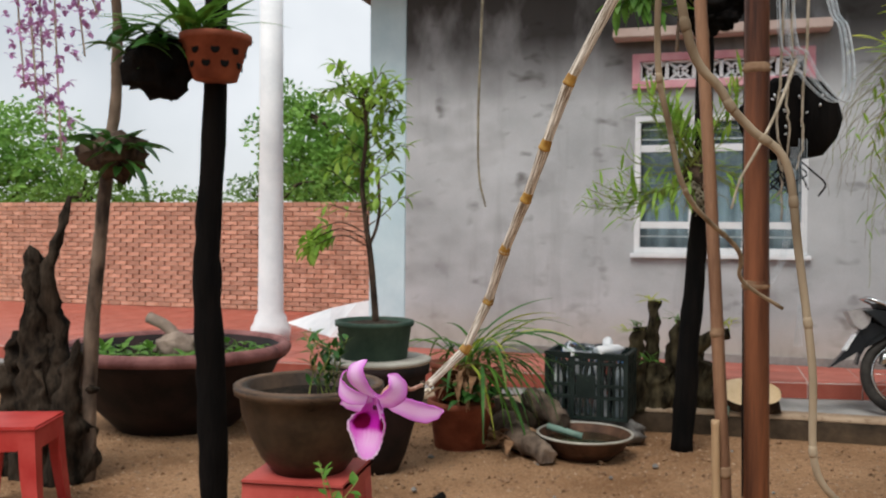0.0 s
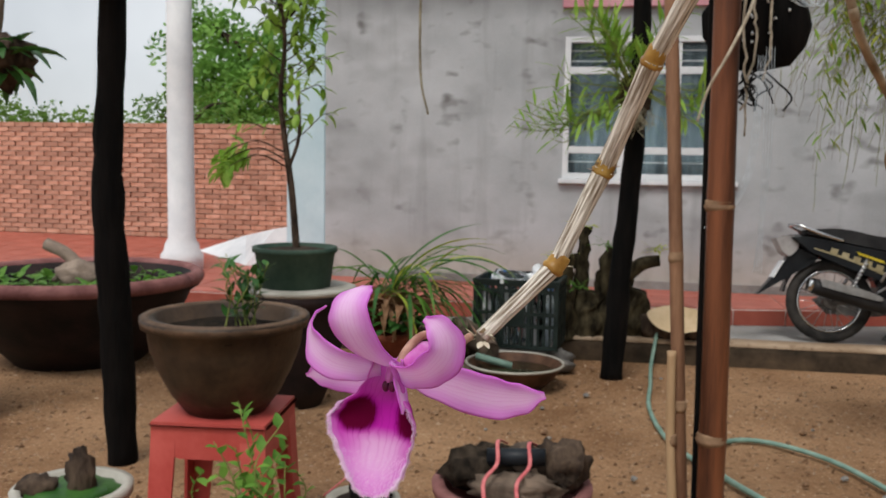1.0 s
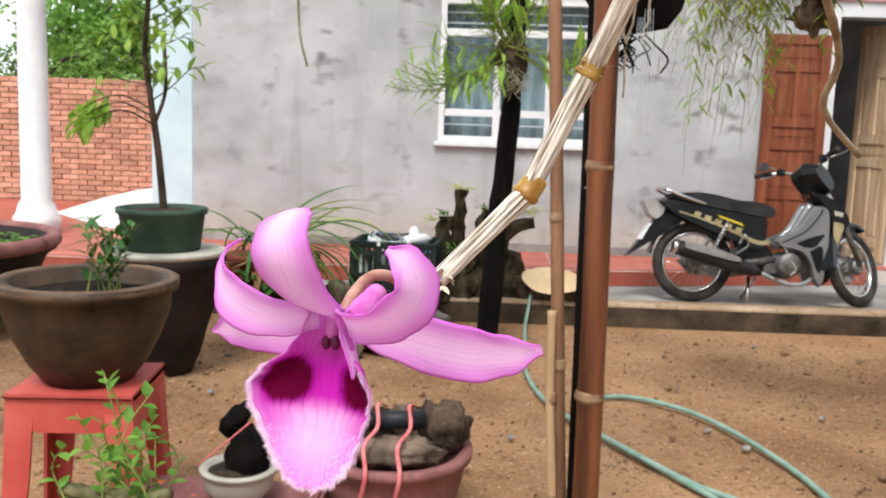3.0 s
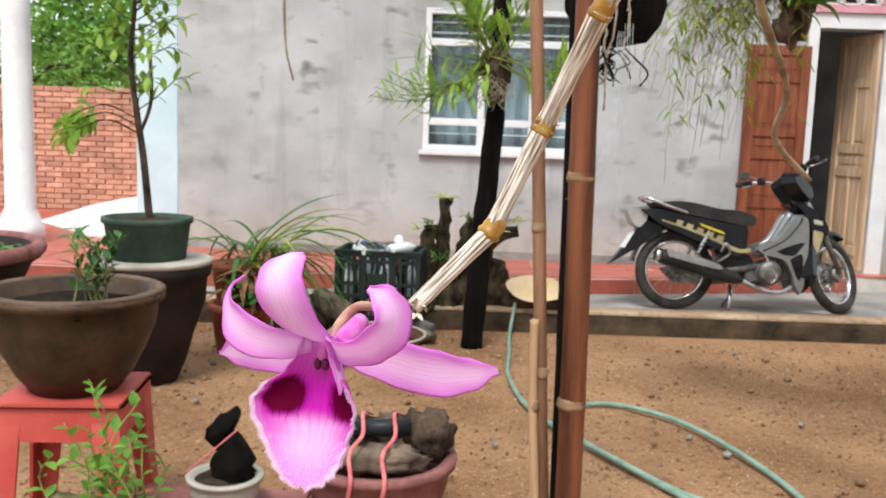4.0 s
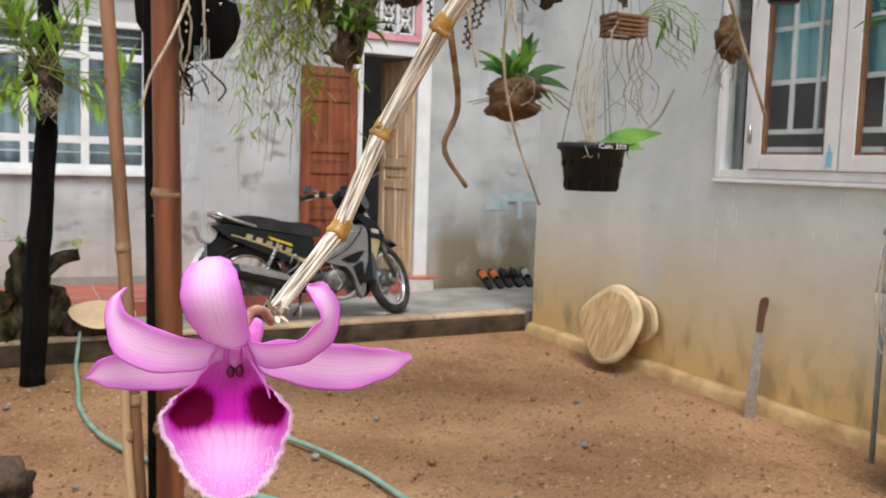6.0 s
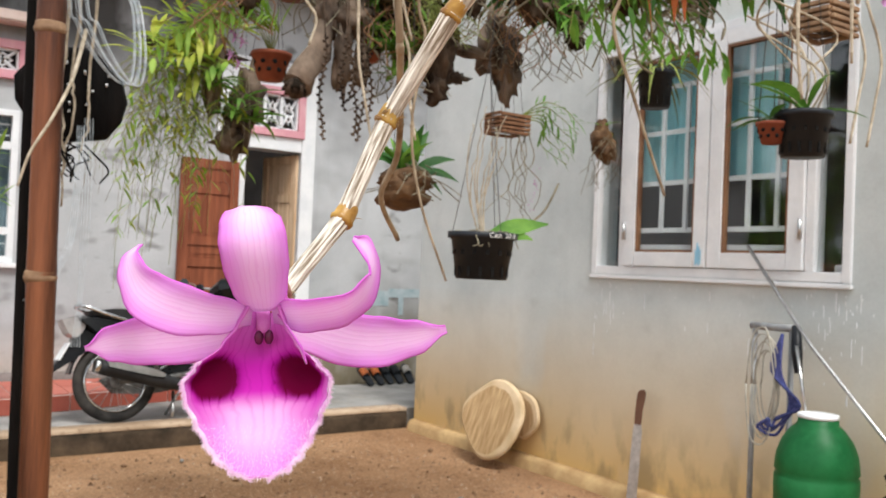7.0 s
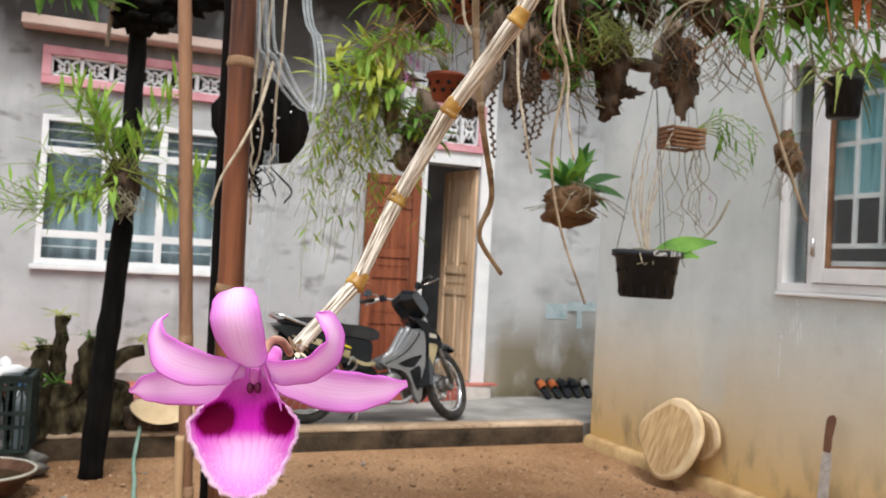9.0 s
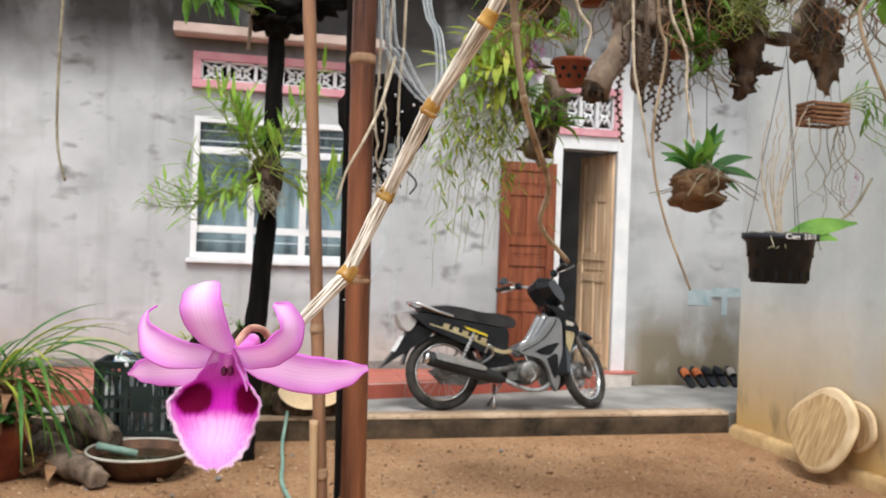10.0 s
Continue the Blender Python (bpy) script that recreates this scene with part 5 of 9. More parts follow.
plate(bm, inner + outer[::-1], -0.055, 0.055)
plate(bm, [(WB - 0.20, 0.62), (WB - 0.05, 0.63), (WB - 0.12, 0.52), (WB - 0.25, 0.42), (WB - 0.31, 0.24), (WB - 0.35, 0.26), (WB - 0.30, 0.50)], -0.07, 0.07)
part("front_mudguard", bm, BIKE_BLACK, bike, "black front mudguard", 0.006, m=ST)
for s in (-1, 1):
    bm = bmesh.new()
    tube(bm, [(WB - 0.30, 0.075 * s, 0.80), (WB - 0.13, 0.075 * s, 0.54), (WB, 0.07 * s, WR)], [0.022, 0.022, 0.018], 10)
    part("fork_leg", bm, BIKE_BLACK if s > 0 else ENGINE, bike, m=ST)
bm = bmesh.new()
lathe(bm, [(0.08, -0.075), (0.11, -0.07), (0.11, -0.055), (0.05, -0.05)], 24, (0, 0, 0), m=Matrix.Translation((WB, 0, WR)) @ Matrix.Rotation(radians(90), 4, "X"))
part("brake_disc", bm, STEEL, bike, m=ST)
bm = bmesh.new()
plate(bm, curve2([(0.70, 0.985), (0.76, 1.035), (0.84, 1.03), (0.93, 0.965), (0.985, 0.865), (0.95, 0.80), (0.87, 0.80), (0.77, 0.875), (0.71, 0.935)], 3), -0.012, -0.105, 0.28)
plate(bm, curve2([(0.70, 0.985), (0.76, 1.035), (0.84, 1.03), (0.93, 0.965), (0.985, 0.865), (0.95, 0.80), (0.87, 0.80), (0.77, 0.875), (0.71, 0.935)], 3), -0.012, 0.105, 0.28)
part("headlamp_nacelle", bm, BIKE_BLACK, bike, "black handlebar cowl", 0.008, m=ST)
bm = bmesh.new()
blob(bm, (0.945, 0, 0.915), (0.03, 0.075, 0.06), 0.02, 2, 3)
part("headlamp", bm, LENS_CLEAR, bike, "clear headlamp", m=ST)
bm = bmesh.new()
tube(bm, [(0.84, 0, 0.93), (0.89, 0, 0.82), (0.96, 0, 0.66)], 0.055, 12)
part("steering_head", bm, BIKE_BLACK, bike)
for s in (-1, 1):
    bm = bmesh.new()
    tube(bm, smooth_line([(0.80, 0.05 * s, 0.97), (0.76, 0.17 * s, 1.01), (0.70, 0.26 * s, 1.02)]), 0.011, 8)
    bar = part("handlebar", bm, STEEL, bike, m=ST)
    bm = bmesh.new()
    tube(bm, [(0.715, 0.235 * s, 1.02), (0.66, 0.345 * s, 1.025)], 0.019, 12)
    part("grip", bm, RUBBER, bar, "black rubber grip")
    bm = bmesh.new()
    box(bm, (0.715, 0.175 * s - 0.025, 0.99), (0.765, 0.175 * s + 0.025, 1.04))
    part("switch_box", bm, BLACK_PLASTIC, bar, bevel=0.008)
    bm = bmesh.new()
    tube(bm, smooth_line([(0.75, 0.2 * s, 1.015), (0.79, 0.27 * s, 1.025), (0.75, 0.36 * s, 1.02)]), 0.006, 6)
    part("lever", bm, STEEL, bar)
    if s > 0:
        bm = bmesh.new()
        tube(bm, smooth_line([(0.74, 0.19, 1.02), (0.71, 0.21, 1.05), (0.66, 0.23, 1.06)]), 0.006, 6)
        mir = part("mirror_stalk", bm, STEEL, bar)
        bm = bmesh.new()
        plate(bm, [(0.55, 1.03), (0.60, 1.085), (0.66, 1.09), (0.67, 1.055), (0.62, 1.02)], 0.22, 0.245, 0.15)
        part("mirror", bm, BIKE_BLACK, mir, "small black mirror")
# engine, exhaust, running gear
bm = bmesh.new()
blob(bm, (0.66, -0.02, 0.29), (0.13, 0.13, 0.10), 0.10, 2.5, 3)
box(bm, (0.50, -0.10, 0.22), (0.72, 0.10, 0.36))
part("engine", bm, ENGINE, bike, "dusty cast engine", 0.01)
bm = bmesh.new()
lathe(bm, [(0.085, 0.0), (0.085, 0.02), (0.065, 0.035), (0.02, 0.04)], 24, m=Matrix.Translation((0.66, -0.13, 0.30)) @ Matrix.Rotation(radians(90), 4, "X"))
part("crankcase_cover", bm, ENGINE, bike)
bm = bmesh.new()
for k in range(7):
    box(bm, (0.73 + 0.02 * k, -0.075, 0.25), (0.74 + 0.02 * k, 0.075, 0.38))
box(bm, (0.70, -0.05, 0.27), (0.87, 0.05, 0.36))
part("cylinder", bm, ENGINE, bike)
bm = bmesh.new()
tube(bm, [(-0.16, -0.16, 0.40), (-0.10, -0.16, 0.385), (0.28, -0.155, 0.285), (0.40, -0.15, 0.25), (0.46, -0.14, 0.235)], [0.052, 0.056, 0.055, 0.045, 0.02], 18)
ex = part("exhaust", bm, BIKE_SEAT, bike, "black silencer with a steel shield")
bm = bmesh.new()
tube(bm, smooth_line([(0.44, -0.14, 0.24), (0.62, -0.13, 0.17), (0.76, -0.12, 0.16), (0.87, -0.06, 0.22), (0.87, 0, 0.30)]), 0.017, 10)
part("exhaust_pipe", bm, GALV, ex)
bm = bmesh.new()
tube(bm, [(-0.185, -0.16, 0.406), (-0.155, -0.16, 0.399)], [0.047, 0.054], 18)
part("end_cap", bm, CHROME, ex, "bright end cap")
bm = bmesh.new()
plate(bm, curve2([(-0.12, 0.45), (0.10, 0.40), (0.27, 0.345), (0.27, 0.31), (0.06, 0.355), (-0.10, 0.395)], 4), -0.225, -0.207)
part("heat_shield", bm, STEEL, ex, bevel=0.004)
for s in (-1, 1):
    bm = bmesh.new()
    tube(bm, [(0.0, 0.10 * s, WR), (0.35, 0.10 * s, 0.30), (0.58, 0.08 * s, 0.33)], [0.022, 0.024, 0.026], 8)
    part("swing_arm", bm, ENGINE, bike)
    bm = bmesh.new()
    tube(bm, [(0.10 + 0.0035 * k + 0.012 * math.cos(k * 1.6), 0.118 * s + 0.022 * math.sin(k * 1.6) * 1.2, 0.36 + 0.0065 * k) for k in range(32)], 0.0065, 6)
    tube(bm, [(0.09, 0.115 * s, 0.33), (0.22, 0.115 * s, 0.60)], 0.010, 8)
    part("shock_absorber", bm, STEEL, bike, "coil spring shock absorber")
    bm = bmesh.new()
    tube(bm, [(0.55, 0.08 * s, 0.22), (0.57, 0.24 * s, 0.23)], 0.012, 8)
    tube(bm, [(0.57, 0.16 * s, 0.23), (0.57, 0.27 * s, 0.23)], 0.018, 10)
    part("footrest", bm, RUBBER, bike)
    bm = bmesh.new()
    tube(bm, smooth_line([(0.28, 0.11 * s, 0.36), (0.36, 0.15 * s, 0.43), (0.33, 0.16 * s, 0.50), (0.30, 0.14 * s, 0.44)]), 0.009, 6)
    part("footpeg_bracket", bm, STEEL, bike)
bm = bmesh.new()
plate(bm, curve2([(-0.10, 0.30), (0.10, 0.36), (0.45, 0.32), (0.50, 0.24), (0.3, 0.19), (0.0, 0.20)]), 0.05, 0.075)
part("chain_case", bm, ENGINE, bike, bevel=0.006)
bm = bmesh.new()
plate(bm, curve2([(0.30, 0.46), (0.48, 0.45), (0.56, 0.36), (0.50, 0.30), (0.30, 0.33)]), -0.09, 0.09)
part("battery_cover", bm, BIKE_BLACK, bike, bevel=0.006)
bm = bmesh.new()
tube(bm, [(0.50, 0.08, 0.20), (0.46, 0.14, 0.10), (0.42, 0.20, 0.008)], 0.011, 8)
part("side_stand", bm, STEEL, bike)
bm = bmesh.new()
tube(bm, [(0.40, -0.06, 0.20), (0.39, -0.09, 0.07), (0.38, -0.10, 0.02)], 0.012, 8)
part("centre_stand", bm, STEEL, bike)
bm = bmesh.new()
tube(bm, smooth_line([(0.62, -0.13, 0.44), (0.66, -0.16, 0.34), (0.70, -0.17, 0.27), (0.66, -0.17, 0.22)]), 0.008, 6)
tube(bm, smooth_line([(0.58, -0.12, 0.50), (0.63, -0.13, 0.53), (0.70, -0.12, 0.52)]), 0.010, 6)
part("kick_lever", bm, CHROME, bike)

# ---- pots, hanging plants, ground things ----
rp = random.Random(11)


def rnd(a, b):
    return rp.uniform(a, b)


def strand(pts, r, seg=6, wob=0.0, n=7):
    """A wavering hanging stem or root: returns points and radii."""
    line = smooth_line(pts, n)
    if wob:
        s = rnd(0, 99)
        line = [p + Vector((noise.noise((i * 0.45, s, 0)), noise.noise((i * 0.45, 9, s)), 0)) * wob * (i / len(line)) for i, p in enumerate(line)]
    return line, [r * (1 - 0.45 * i / len(line)) for i in range(len(line))]


def foliage(bm, c, n, length, width, spread=1.0, rise=0.6, droop=0.8, seed=1, jitter=0.02, cone=(0, math.tau), segs=5):
    """Leaves that fan out from one crown."""
    g = random.Random(seed)
    c = Vector(c)
    for k in range(n):
        a = g.uniform(*cone)
        d = Vector((math.cos(a) * spread, math.sin(a) * spread, g.uniform(0.2, 1.0) * rise))
        L = length * g.uniform(0.55, 1.1)
        blade(bm, c + Vector((g.uniform(-1, 1), g.uniform(-1, 1), g.uniform(-0.4, 0.4))) * jitter, d, L, width * g.uniform(0.7, 1.15), droop * g.uniform(0.4, 1.3), segs, twist=g.uniform(-0.8, 0.8))


def leafy_stem(bm_stem, bm_leaf, pts, r, n, length, width, seed, start=0.25, droop=0.5, both=True):
    """A stem with leaves in two ranks."""
    g = random.Random(seed)
    line = smooth_line(pts, 6)
    tube(bm_stem, line, [r * (1 - 0.5 * i / len(line)) for i in range(len(line))], 5)
    for k in range(n):
        t = start + (1 - start) * k / max(1, n - 1)
        i = min(int(t * (len(line) - 1)), len(line) - 2)
        d = (line[i + 1] - line[i]).normalized()
        side = d.cross(Vector((g.uniform(-0.4, 0.4), -1, 0.3))).normalized() * (1 if k % 2 else -1)
        blade(bm_leaf, line[i], d * 0.7 + side * g.uniform(0.5, 1.0) + Vector((0, g.uniform(-0.4, 0.4), 0.1)), length * g.uniform(0.6, 1.1), width, droop * g.uniform(0.2, 1.4), 4)


def hang_wires(parent, c, top_z, r, n=3, rad=0.0012, mat=None):
    for k in range(n):
        a = k * math.tau / n + 0.5
        bm = bmesh.new()
        tube(bm, [(c[0] + r * math.cos(a), c[1] + r * math.sin(a), c[2]), (c[0], c[1], c[2] + 0.55), rail_over(c)], rad, 5)
        part("hanging_wire", bm, mat or WIRE_DARK, parent)


def slotted_pot(bm, c, r, h, taper=0.78):
    x, y, z = c
    lathe(bm, [(0.001, z), (r * taper, z), (r * 0.96, z + h * 0.86), (r * 1.07, z + h * 0.87), (r * 1.08, z + h), (r * 0.98, z + h), (r * 0.90, z + h * 0.8)], 28, (x, y, 0))


def pot_slots(bm, c, r, h, taper=0.78):
    x, y, z = c
    for row, (a, b) in enumerate(((0.06, 0.30), (0.52, 0.62))):
        for k in range(14):
            an = (k + 0.5 * row) * math.tau / 14
            zz = z + h * (a + b) / 2
            rr = r * (taper + (0.96 - taper) * ((a + b) / 2) / 0.86) + 0.0008
            m = Matrix.Translation((x + rr * math.cos(an), y + rr * math.sin(an), zz)) @ Matrix.Rotation(an, 4, "Z")
            box(bm, (-0.002, -r * 0.05, -h * (b - a) / 2), (0.0008, r * 0.05, h * (b - a) / 2), m)


SLOT = surface("pot_slot_dark", (0.002, 0.002, 0.002), (0.006, 0.005, 0.004), 20, 0.95, 0.0)


def basket(name, label, c, w, d, h, mat, top_z, layers=5):
    t = thing(name, label, "planter", group="hanging planters")
    x, y, z = c
    for k in range(layers):
        zz = z + h * k / layers
        for s in (-1, 1):
            bm = bmesh.new()
            if k % 2:
                box(bm, (x - w / 2, y + s * d / 2 - 0.007, zz), (x + w / 2, y + s * d / 2 + 0.007, zz + h / layers * 0.62))
            else:
                box(bm, (x - w / 2, y + s * d / 2 - 0.008, zz), (x + w / 2, y + s * d / 2 + 0.008, zz + h / layers * 0.7))
            part("slat", bm, mat, t, bevel=0.002)
            bm = bmesh.new()
            box(bm, (x + s * w / 2 - 0.008, y - d / 2, zz + h / layers * 0.25), (x + s * w / 2 + 0.008, y + d / 2, zz + h / layers * 0.9))
            part("slat", bm, mat, t, bevel=0.002)
    bm = bmesh.new()
    blob(bm, (x, y, z + h * 0.55), (w * 0.44, d * 0.42, h * 0.42), 0.2, 3, 3, 2)
    part("bark_mix", bm, POT_SOIL, t, "bark and charcoal mix")
    hang_wires(t, (x, y, z + h), top_z, w * 0.45, 4)
    return t


# black pot with written rim
c = Vector((2.985, 3.305, 1.315))
pot = thing("orchid_pot", "black slotted plastic pot with a bare-caned orchid, hung on wires", "pot", group="hanging planters")
bm = bmesh.new()
slotted_pot(bm, c, 0.102, 0.145)
body = part("pot", bm, BLACK_PLASTIC, pot)
bm = bmesh.new()
pot_slots(bm, c, 0.102, 0.145)
part("slot", bm, SLOT, body)
bm = bmesh.new()
blob(bm, c + Vector((0, 0, 0.128)), (0.085, 0.085, 0.018), 0.3, 5, 3)
part("bark_mix", bm, POT_SOIL, pot)
bm = bmesh.new()
for k, (dx, dz) in enumerate(((-0.07, 0.36), (-0.03, 0.42), (0.01, 0.34), (0.03, 0.30), (-0.05, 0.28), (0.00, 0.22), (0.035, 0.40), (-0.015, 0.38))):
    ln, rr = strand([c + Vector((dx * 0.15, 0, 0.12)), c + Vector((dx * 0.6 - 0.012, 0.01, 0.12 + dz * 0.4)), c + Vector((dx, 0.0, 0.12 + dz * 0.75)), c + Vector((dx * 1.1 + 0.02, -0.01, 0.12 + dz))], 0.0027, wob=0.012)
    tube(bm, ln, rr, 6)
part("cane", bm, CANE_THIN, pot, "bare pale canes")
bm = bmesh.new()
blade(bm, c + Vector((0.01, -0.01, 0.14)), (1, -0.2, 0.36), 0.22, 0.058, 0.25, 8, up=(-0.35, -1, 0.6))
blade(bm, c + Vector((0.01, -0.01, 0.14)), (0.8, -0.3, 0.2), 0.15, 0.05, 0.5, 6, up=(-0.35, -1, 0.6))
part("leaf", bm, LEAF, pot, "broad green leaf")
bm = bmesh.new()
tube(bm, smooth_line([c + Vector((0.03, 0, 0.14)), c + Vector((0.15, 0, 0.17)), c + Vector((0.26, 0.02, 0.23)), c + Vector((0.33, 0.03, 0.33))], 5), 0.004, 6)
for k in range(14):
    tube(bm, smooth_line([c + Vector((rnd(-0.05, 0.05), rnd(-0.05, 0.05), 0.13)), c + Vector((rnd(-0.09, 0.1), rnd(-0.09, 0.05), 0.15)), c + Vector((rnd(-0.1, 0.1), rnd(-0.1, 0), 0.10))], 4), 0.0018, 5)
part("root_tangle", bm, ROOTS, pot)
hang_wires(pot, (c.x, c.y, c.z + 0.14), RAIL_Z + 0.03, 0.095, 3)


def writing(text, size, m, mat, parent):
    cu = bpy.data.curves.new("writing", "FONT")
    cu.body, cu.size, cu.extrude, cu.align_x = text, size, 0.0003, "CENTER"
    ob = new("tmp", cu)
    dg = bpy.context.evaluated_depsgraph_get()
    me = bpy.data.meshes.new_from_object(ob.evaluated_get(dg))
    bpy.data.objects.remove(ob)
    me.materials.clear()
    me.materials.append(mat)
    w = new("writing", me)
    w.parent = parent
    w.matrix_basis = m
    return tagged(w, "white handwritten marking")


for k, ch in enumerate("Cam 2018"):
    if ch == " ":
        continue
    a = radians(-112 + 6.6 * k)
    writing(ch, 0.021, Matrix.Translation((c.x + 0.111 * math.cos(a), c.y + 0.111 * math.sin(a), c.z + 0.1285)) @ Matrix.Rotation(a + math.pi / 2, 4, "Z") @ Matrix.Rotation(radians(90), 4, "X"), WHITE_INK, pot)

# second and third black pots by the wing window
for c, r, h, lab, n, L, wd, mt in ((Vector((3.36, 2.45, 1.668)), 0.069, 0.115, "black slotted plastic pot with an arching leafy orchid", 7, 0.24, 0.030, LEAF), (Vector((4.366, 3.899, 2.115)), 0.083, 0.165, "black plastic pot with grassy drooping leaves", 34, 0.36, 0.012, ROOTS_GREEN)):
    t = thing("orchid_pot", lab + ", hung on wires", "pot", group="hanging planters")
    bm = bmesh.new()
    slotted_pot(bm, c, r, h)
    body = part("pot", bm, BLACK_PLASTIC, t)
    bm = bmesh.new()
    pot_slots(bm, c, r, h)
    part("slot", bm, SLOT, body)
    bm = bmesh.new()
    blob(bm, c + Vector((0, 0, h * 0.9)), (r * 0.9, r * 0.9, 0.02), 0.3, 5, 3)
    part("bark_mix", bm, POT_SOIL, t)
    bm = bmesh.new()
    foliage(bm, c + Vector((0, 0, h)), n, L, wd, 0.8, 1.1, 1.9 if n > 20 else 1.2, int(c.x * 100))
    part("leaves", bm, mt, t)
    bm = bmesh.new()
    for k in range(6):
        p = c + Vector((rnd(-r, r) * 0.7, rnd(-r, r) * 0.7, h))
        tube(bm, smooth_line([p, p + Vector((rnd(-.05, .05), rnd(-.05, .05), 0.10)), p + Vector((rnd(-.13, .13), rnd(-.08, .08), 0.22)), p + Vector((rnd(-.2, .2), rnd(-.1, .1), 0.26))], 5), 0.003, 6)
    part("stem", bm, CANE_THIN, t)
    hang_wires(t, (c.x, c.y, c.z + h), RAIL_Z + 0.03, r, 3)


def hole_pot(c, r, h, label, top_z=None, tilt=0.0, leaves=None):
    """A terracotta orchid pot with round holes."""
    t = thing("terracotta_pot", label, "pot", group="hanging planters")
    x, y, z = c
    bm = bmesh.new()
    lathe(bm, [(0.001, z), (r * 0.62, z), (r * 0.95, z + h * 0.85), (r * 1.03, z + h * 0.86), (r * 1.03, z + h), (r * 0.92, z + h), (r * 0.85, z + h * 0.8)], 28, (x, y, 0))
    body = part("pot", bm, TERRACOTTA, t)
    for row, k0 in ((0.32, 0), (0.6, 0.5)):
        for k in range(9):
            a = (k + k0) * math.tau / 9
            rr = r * (0.62 + 0.33 * row / 0.85) + 0.001
            bm = bmesh.new()
            lathe(bm, [(r * 0.13, 0.0), (r * 0.12, 0.0012), (0.0005, 0.0014)], 12, m=Matrix.Translation((x + rr * math.cos(a), y + rr * math.sin(a), z + h * row)) @ Matrix.Rotation(a, 4, "Z") @ Matrix.Rotation(radians(90), 4, "Y"))
            part("hole", bm, SLOT, body)
    bm = bmesh.new()
    blob(bm, (x, y, z + h * 0.9), (r * 0.86, r * 0.86, h * 0.15), 0.4, 5, 3)
    part("bark_mix", bm, BARK, t)
    if top_z:
        hang_wires(t, (x, y, z + h), top_z, r * 0.95, 3)
    return t


# terracotta pots among the orchids
t = hole_pot((2.86, 4.76, 2.14), 0.088, 0.12, "terracotta pot with round holes and trailing orchids, hung on wires", RAIL_Z + 0.03)
bs, bl = bmesh.new(), bmesh.new()
for k in range(7):
    a = rnd(2.4, 4.0)
    o = Vector((2.86, 4.76, 2.25))
    leafy_stem(bs, bl, [o, o + Vector((-0.08 * k * 0.3, -0.06, 0.13)), o + Vector((-0.16 - 0.03 * k, -0.12 + 0.04 * k, 0.17 - 0.01 * k)), o + Vector((-0.3 - 0.03 * k, -0.14 + 0.05 * k, 0.10 - 0.02 * k))], 0.003, 16, 0.13, 0.020, 30 + k)
part("stem", bs, ROOTS_GREEN, t)
part("leaves", bl, LEAF_LIGHT, t, "light green ranked leaves")
bm = bmesh.new()
for k in range(5):
    o = Vector((2.66 + rnd(-.05, .05), 4.70 + rnd(-.05, .05), 2.22 + rnd(-0.09, 0.12)))
    for q in range(6):
        a = q * math.tau / 6
        blade(bm, o, (math.cos(a), -0.3, math.sin(a)), 0.028, 0.016, 0.2, 3)
part("blossom", bm, FLOWER_PINK, t, "small lilac blossoms")
hole_pot((3.48, 4.97, 2.36), 0.055, 0.10, "small terracotta pot with round holes, hung on wires", RAIL_Z + 0.03)
hole_pot((2.96, 4.80, 2.53), 0.10, 0.12, "terracotta pot with round holes, hung on wires", RAIL_Z + 0.03)
t = hole_pot((3.30, 2.50, 1.70), 0.040, 0.055, "small orange terracotta pot with a leafy orchid, hung on wires", RAIL_Z + 0.03)
bm = bmesh.new()
foliage(bm, (3.30, 2.50, 1.76), 9, 0.13, 0.022, 0.8, 1.0, 1.0, 71)
part("leaves", bm, LEAF_DARK, t)

# slatted baskets
t = basket("slatted_basket", "brown slatted wooden basket with a trailing orchid, hung on wires", (3.765, 4.21, 1.95), 0.16, 0.12, 0.095, WOOD_TRIM, RAIL_Z + 0.03)
bs, bl, br = bmesh.new(), bmesh.new(), bmesh.new()
for k in range(6):
    o = Vector((3.81, 4.18, 2.035))
    leafy_stem(bs, bl, [o, o + Vector((0.09, -0.05, 0.07 - 0.02 * k)), o + Vector((0.19, -0.08 + 0.03 * k, 0.05 - 0.03 * k)), o + Vector((0.28 + 0.02 * k, -0.1 + 0.04 * k, -0.02 - 0.03 * k))], 0.003, 12, 0.07, 0.013, 50 + k)
for k in range(9):
    o = Vector((3.71 + rnd(-0.06, 0.14), 4.18 + rnd(-0.05, 0.05), 1.965))
    ln, rr = strand([o, o + Vector((rnd(-.05, .05), rnd(-.03, .03), -0.12)), o + Vector((rnd(-.1, .1), rnd(-.05, .05), -0.25)), o + Vector((rnd(-.12, .14), rnd(-.05, .05), -rnd(0.3, 0.42)))], 0.0028, wob=0.03)
    tube(br, ln, rr, 5)
part("stem", bs, ROOTS_GREEN, t)
part("leaves", bl, LEAF, t)
part("root_tangle", br, ROOTS, t, "grey dangling roots")
bm = bmesh.new()
for k in range(26):
    o = Vector((3.91 + rnd(-0.012, 0.012) - 0.0016 * k, 4.16 + rnd(-0.01, 0.01), 1.825 - 0.0085 * k))
    blade(bm, o, (rnd(-1, 1), rnd(-1, 1), rnd(-0.3, 0.6)), 0.018, 0.010, 0.3, 3)
part("raceme", bm, FLOWER_PINK, t, "thin raceme of small lilac blossoms")
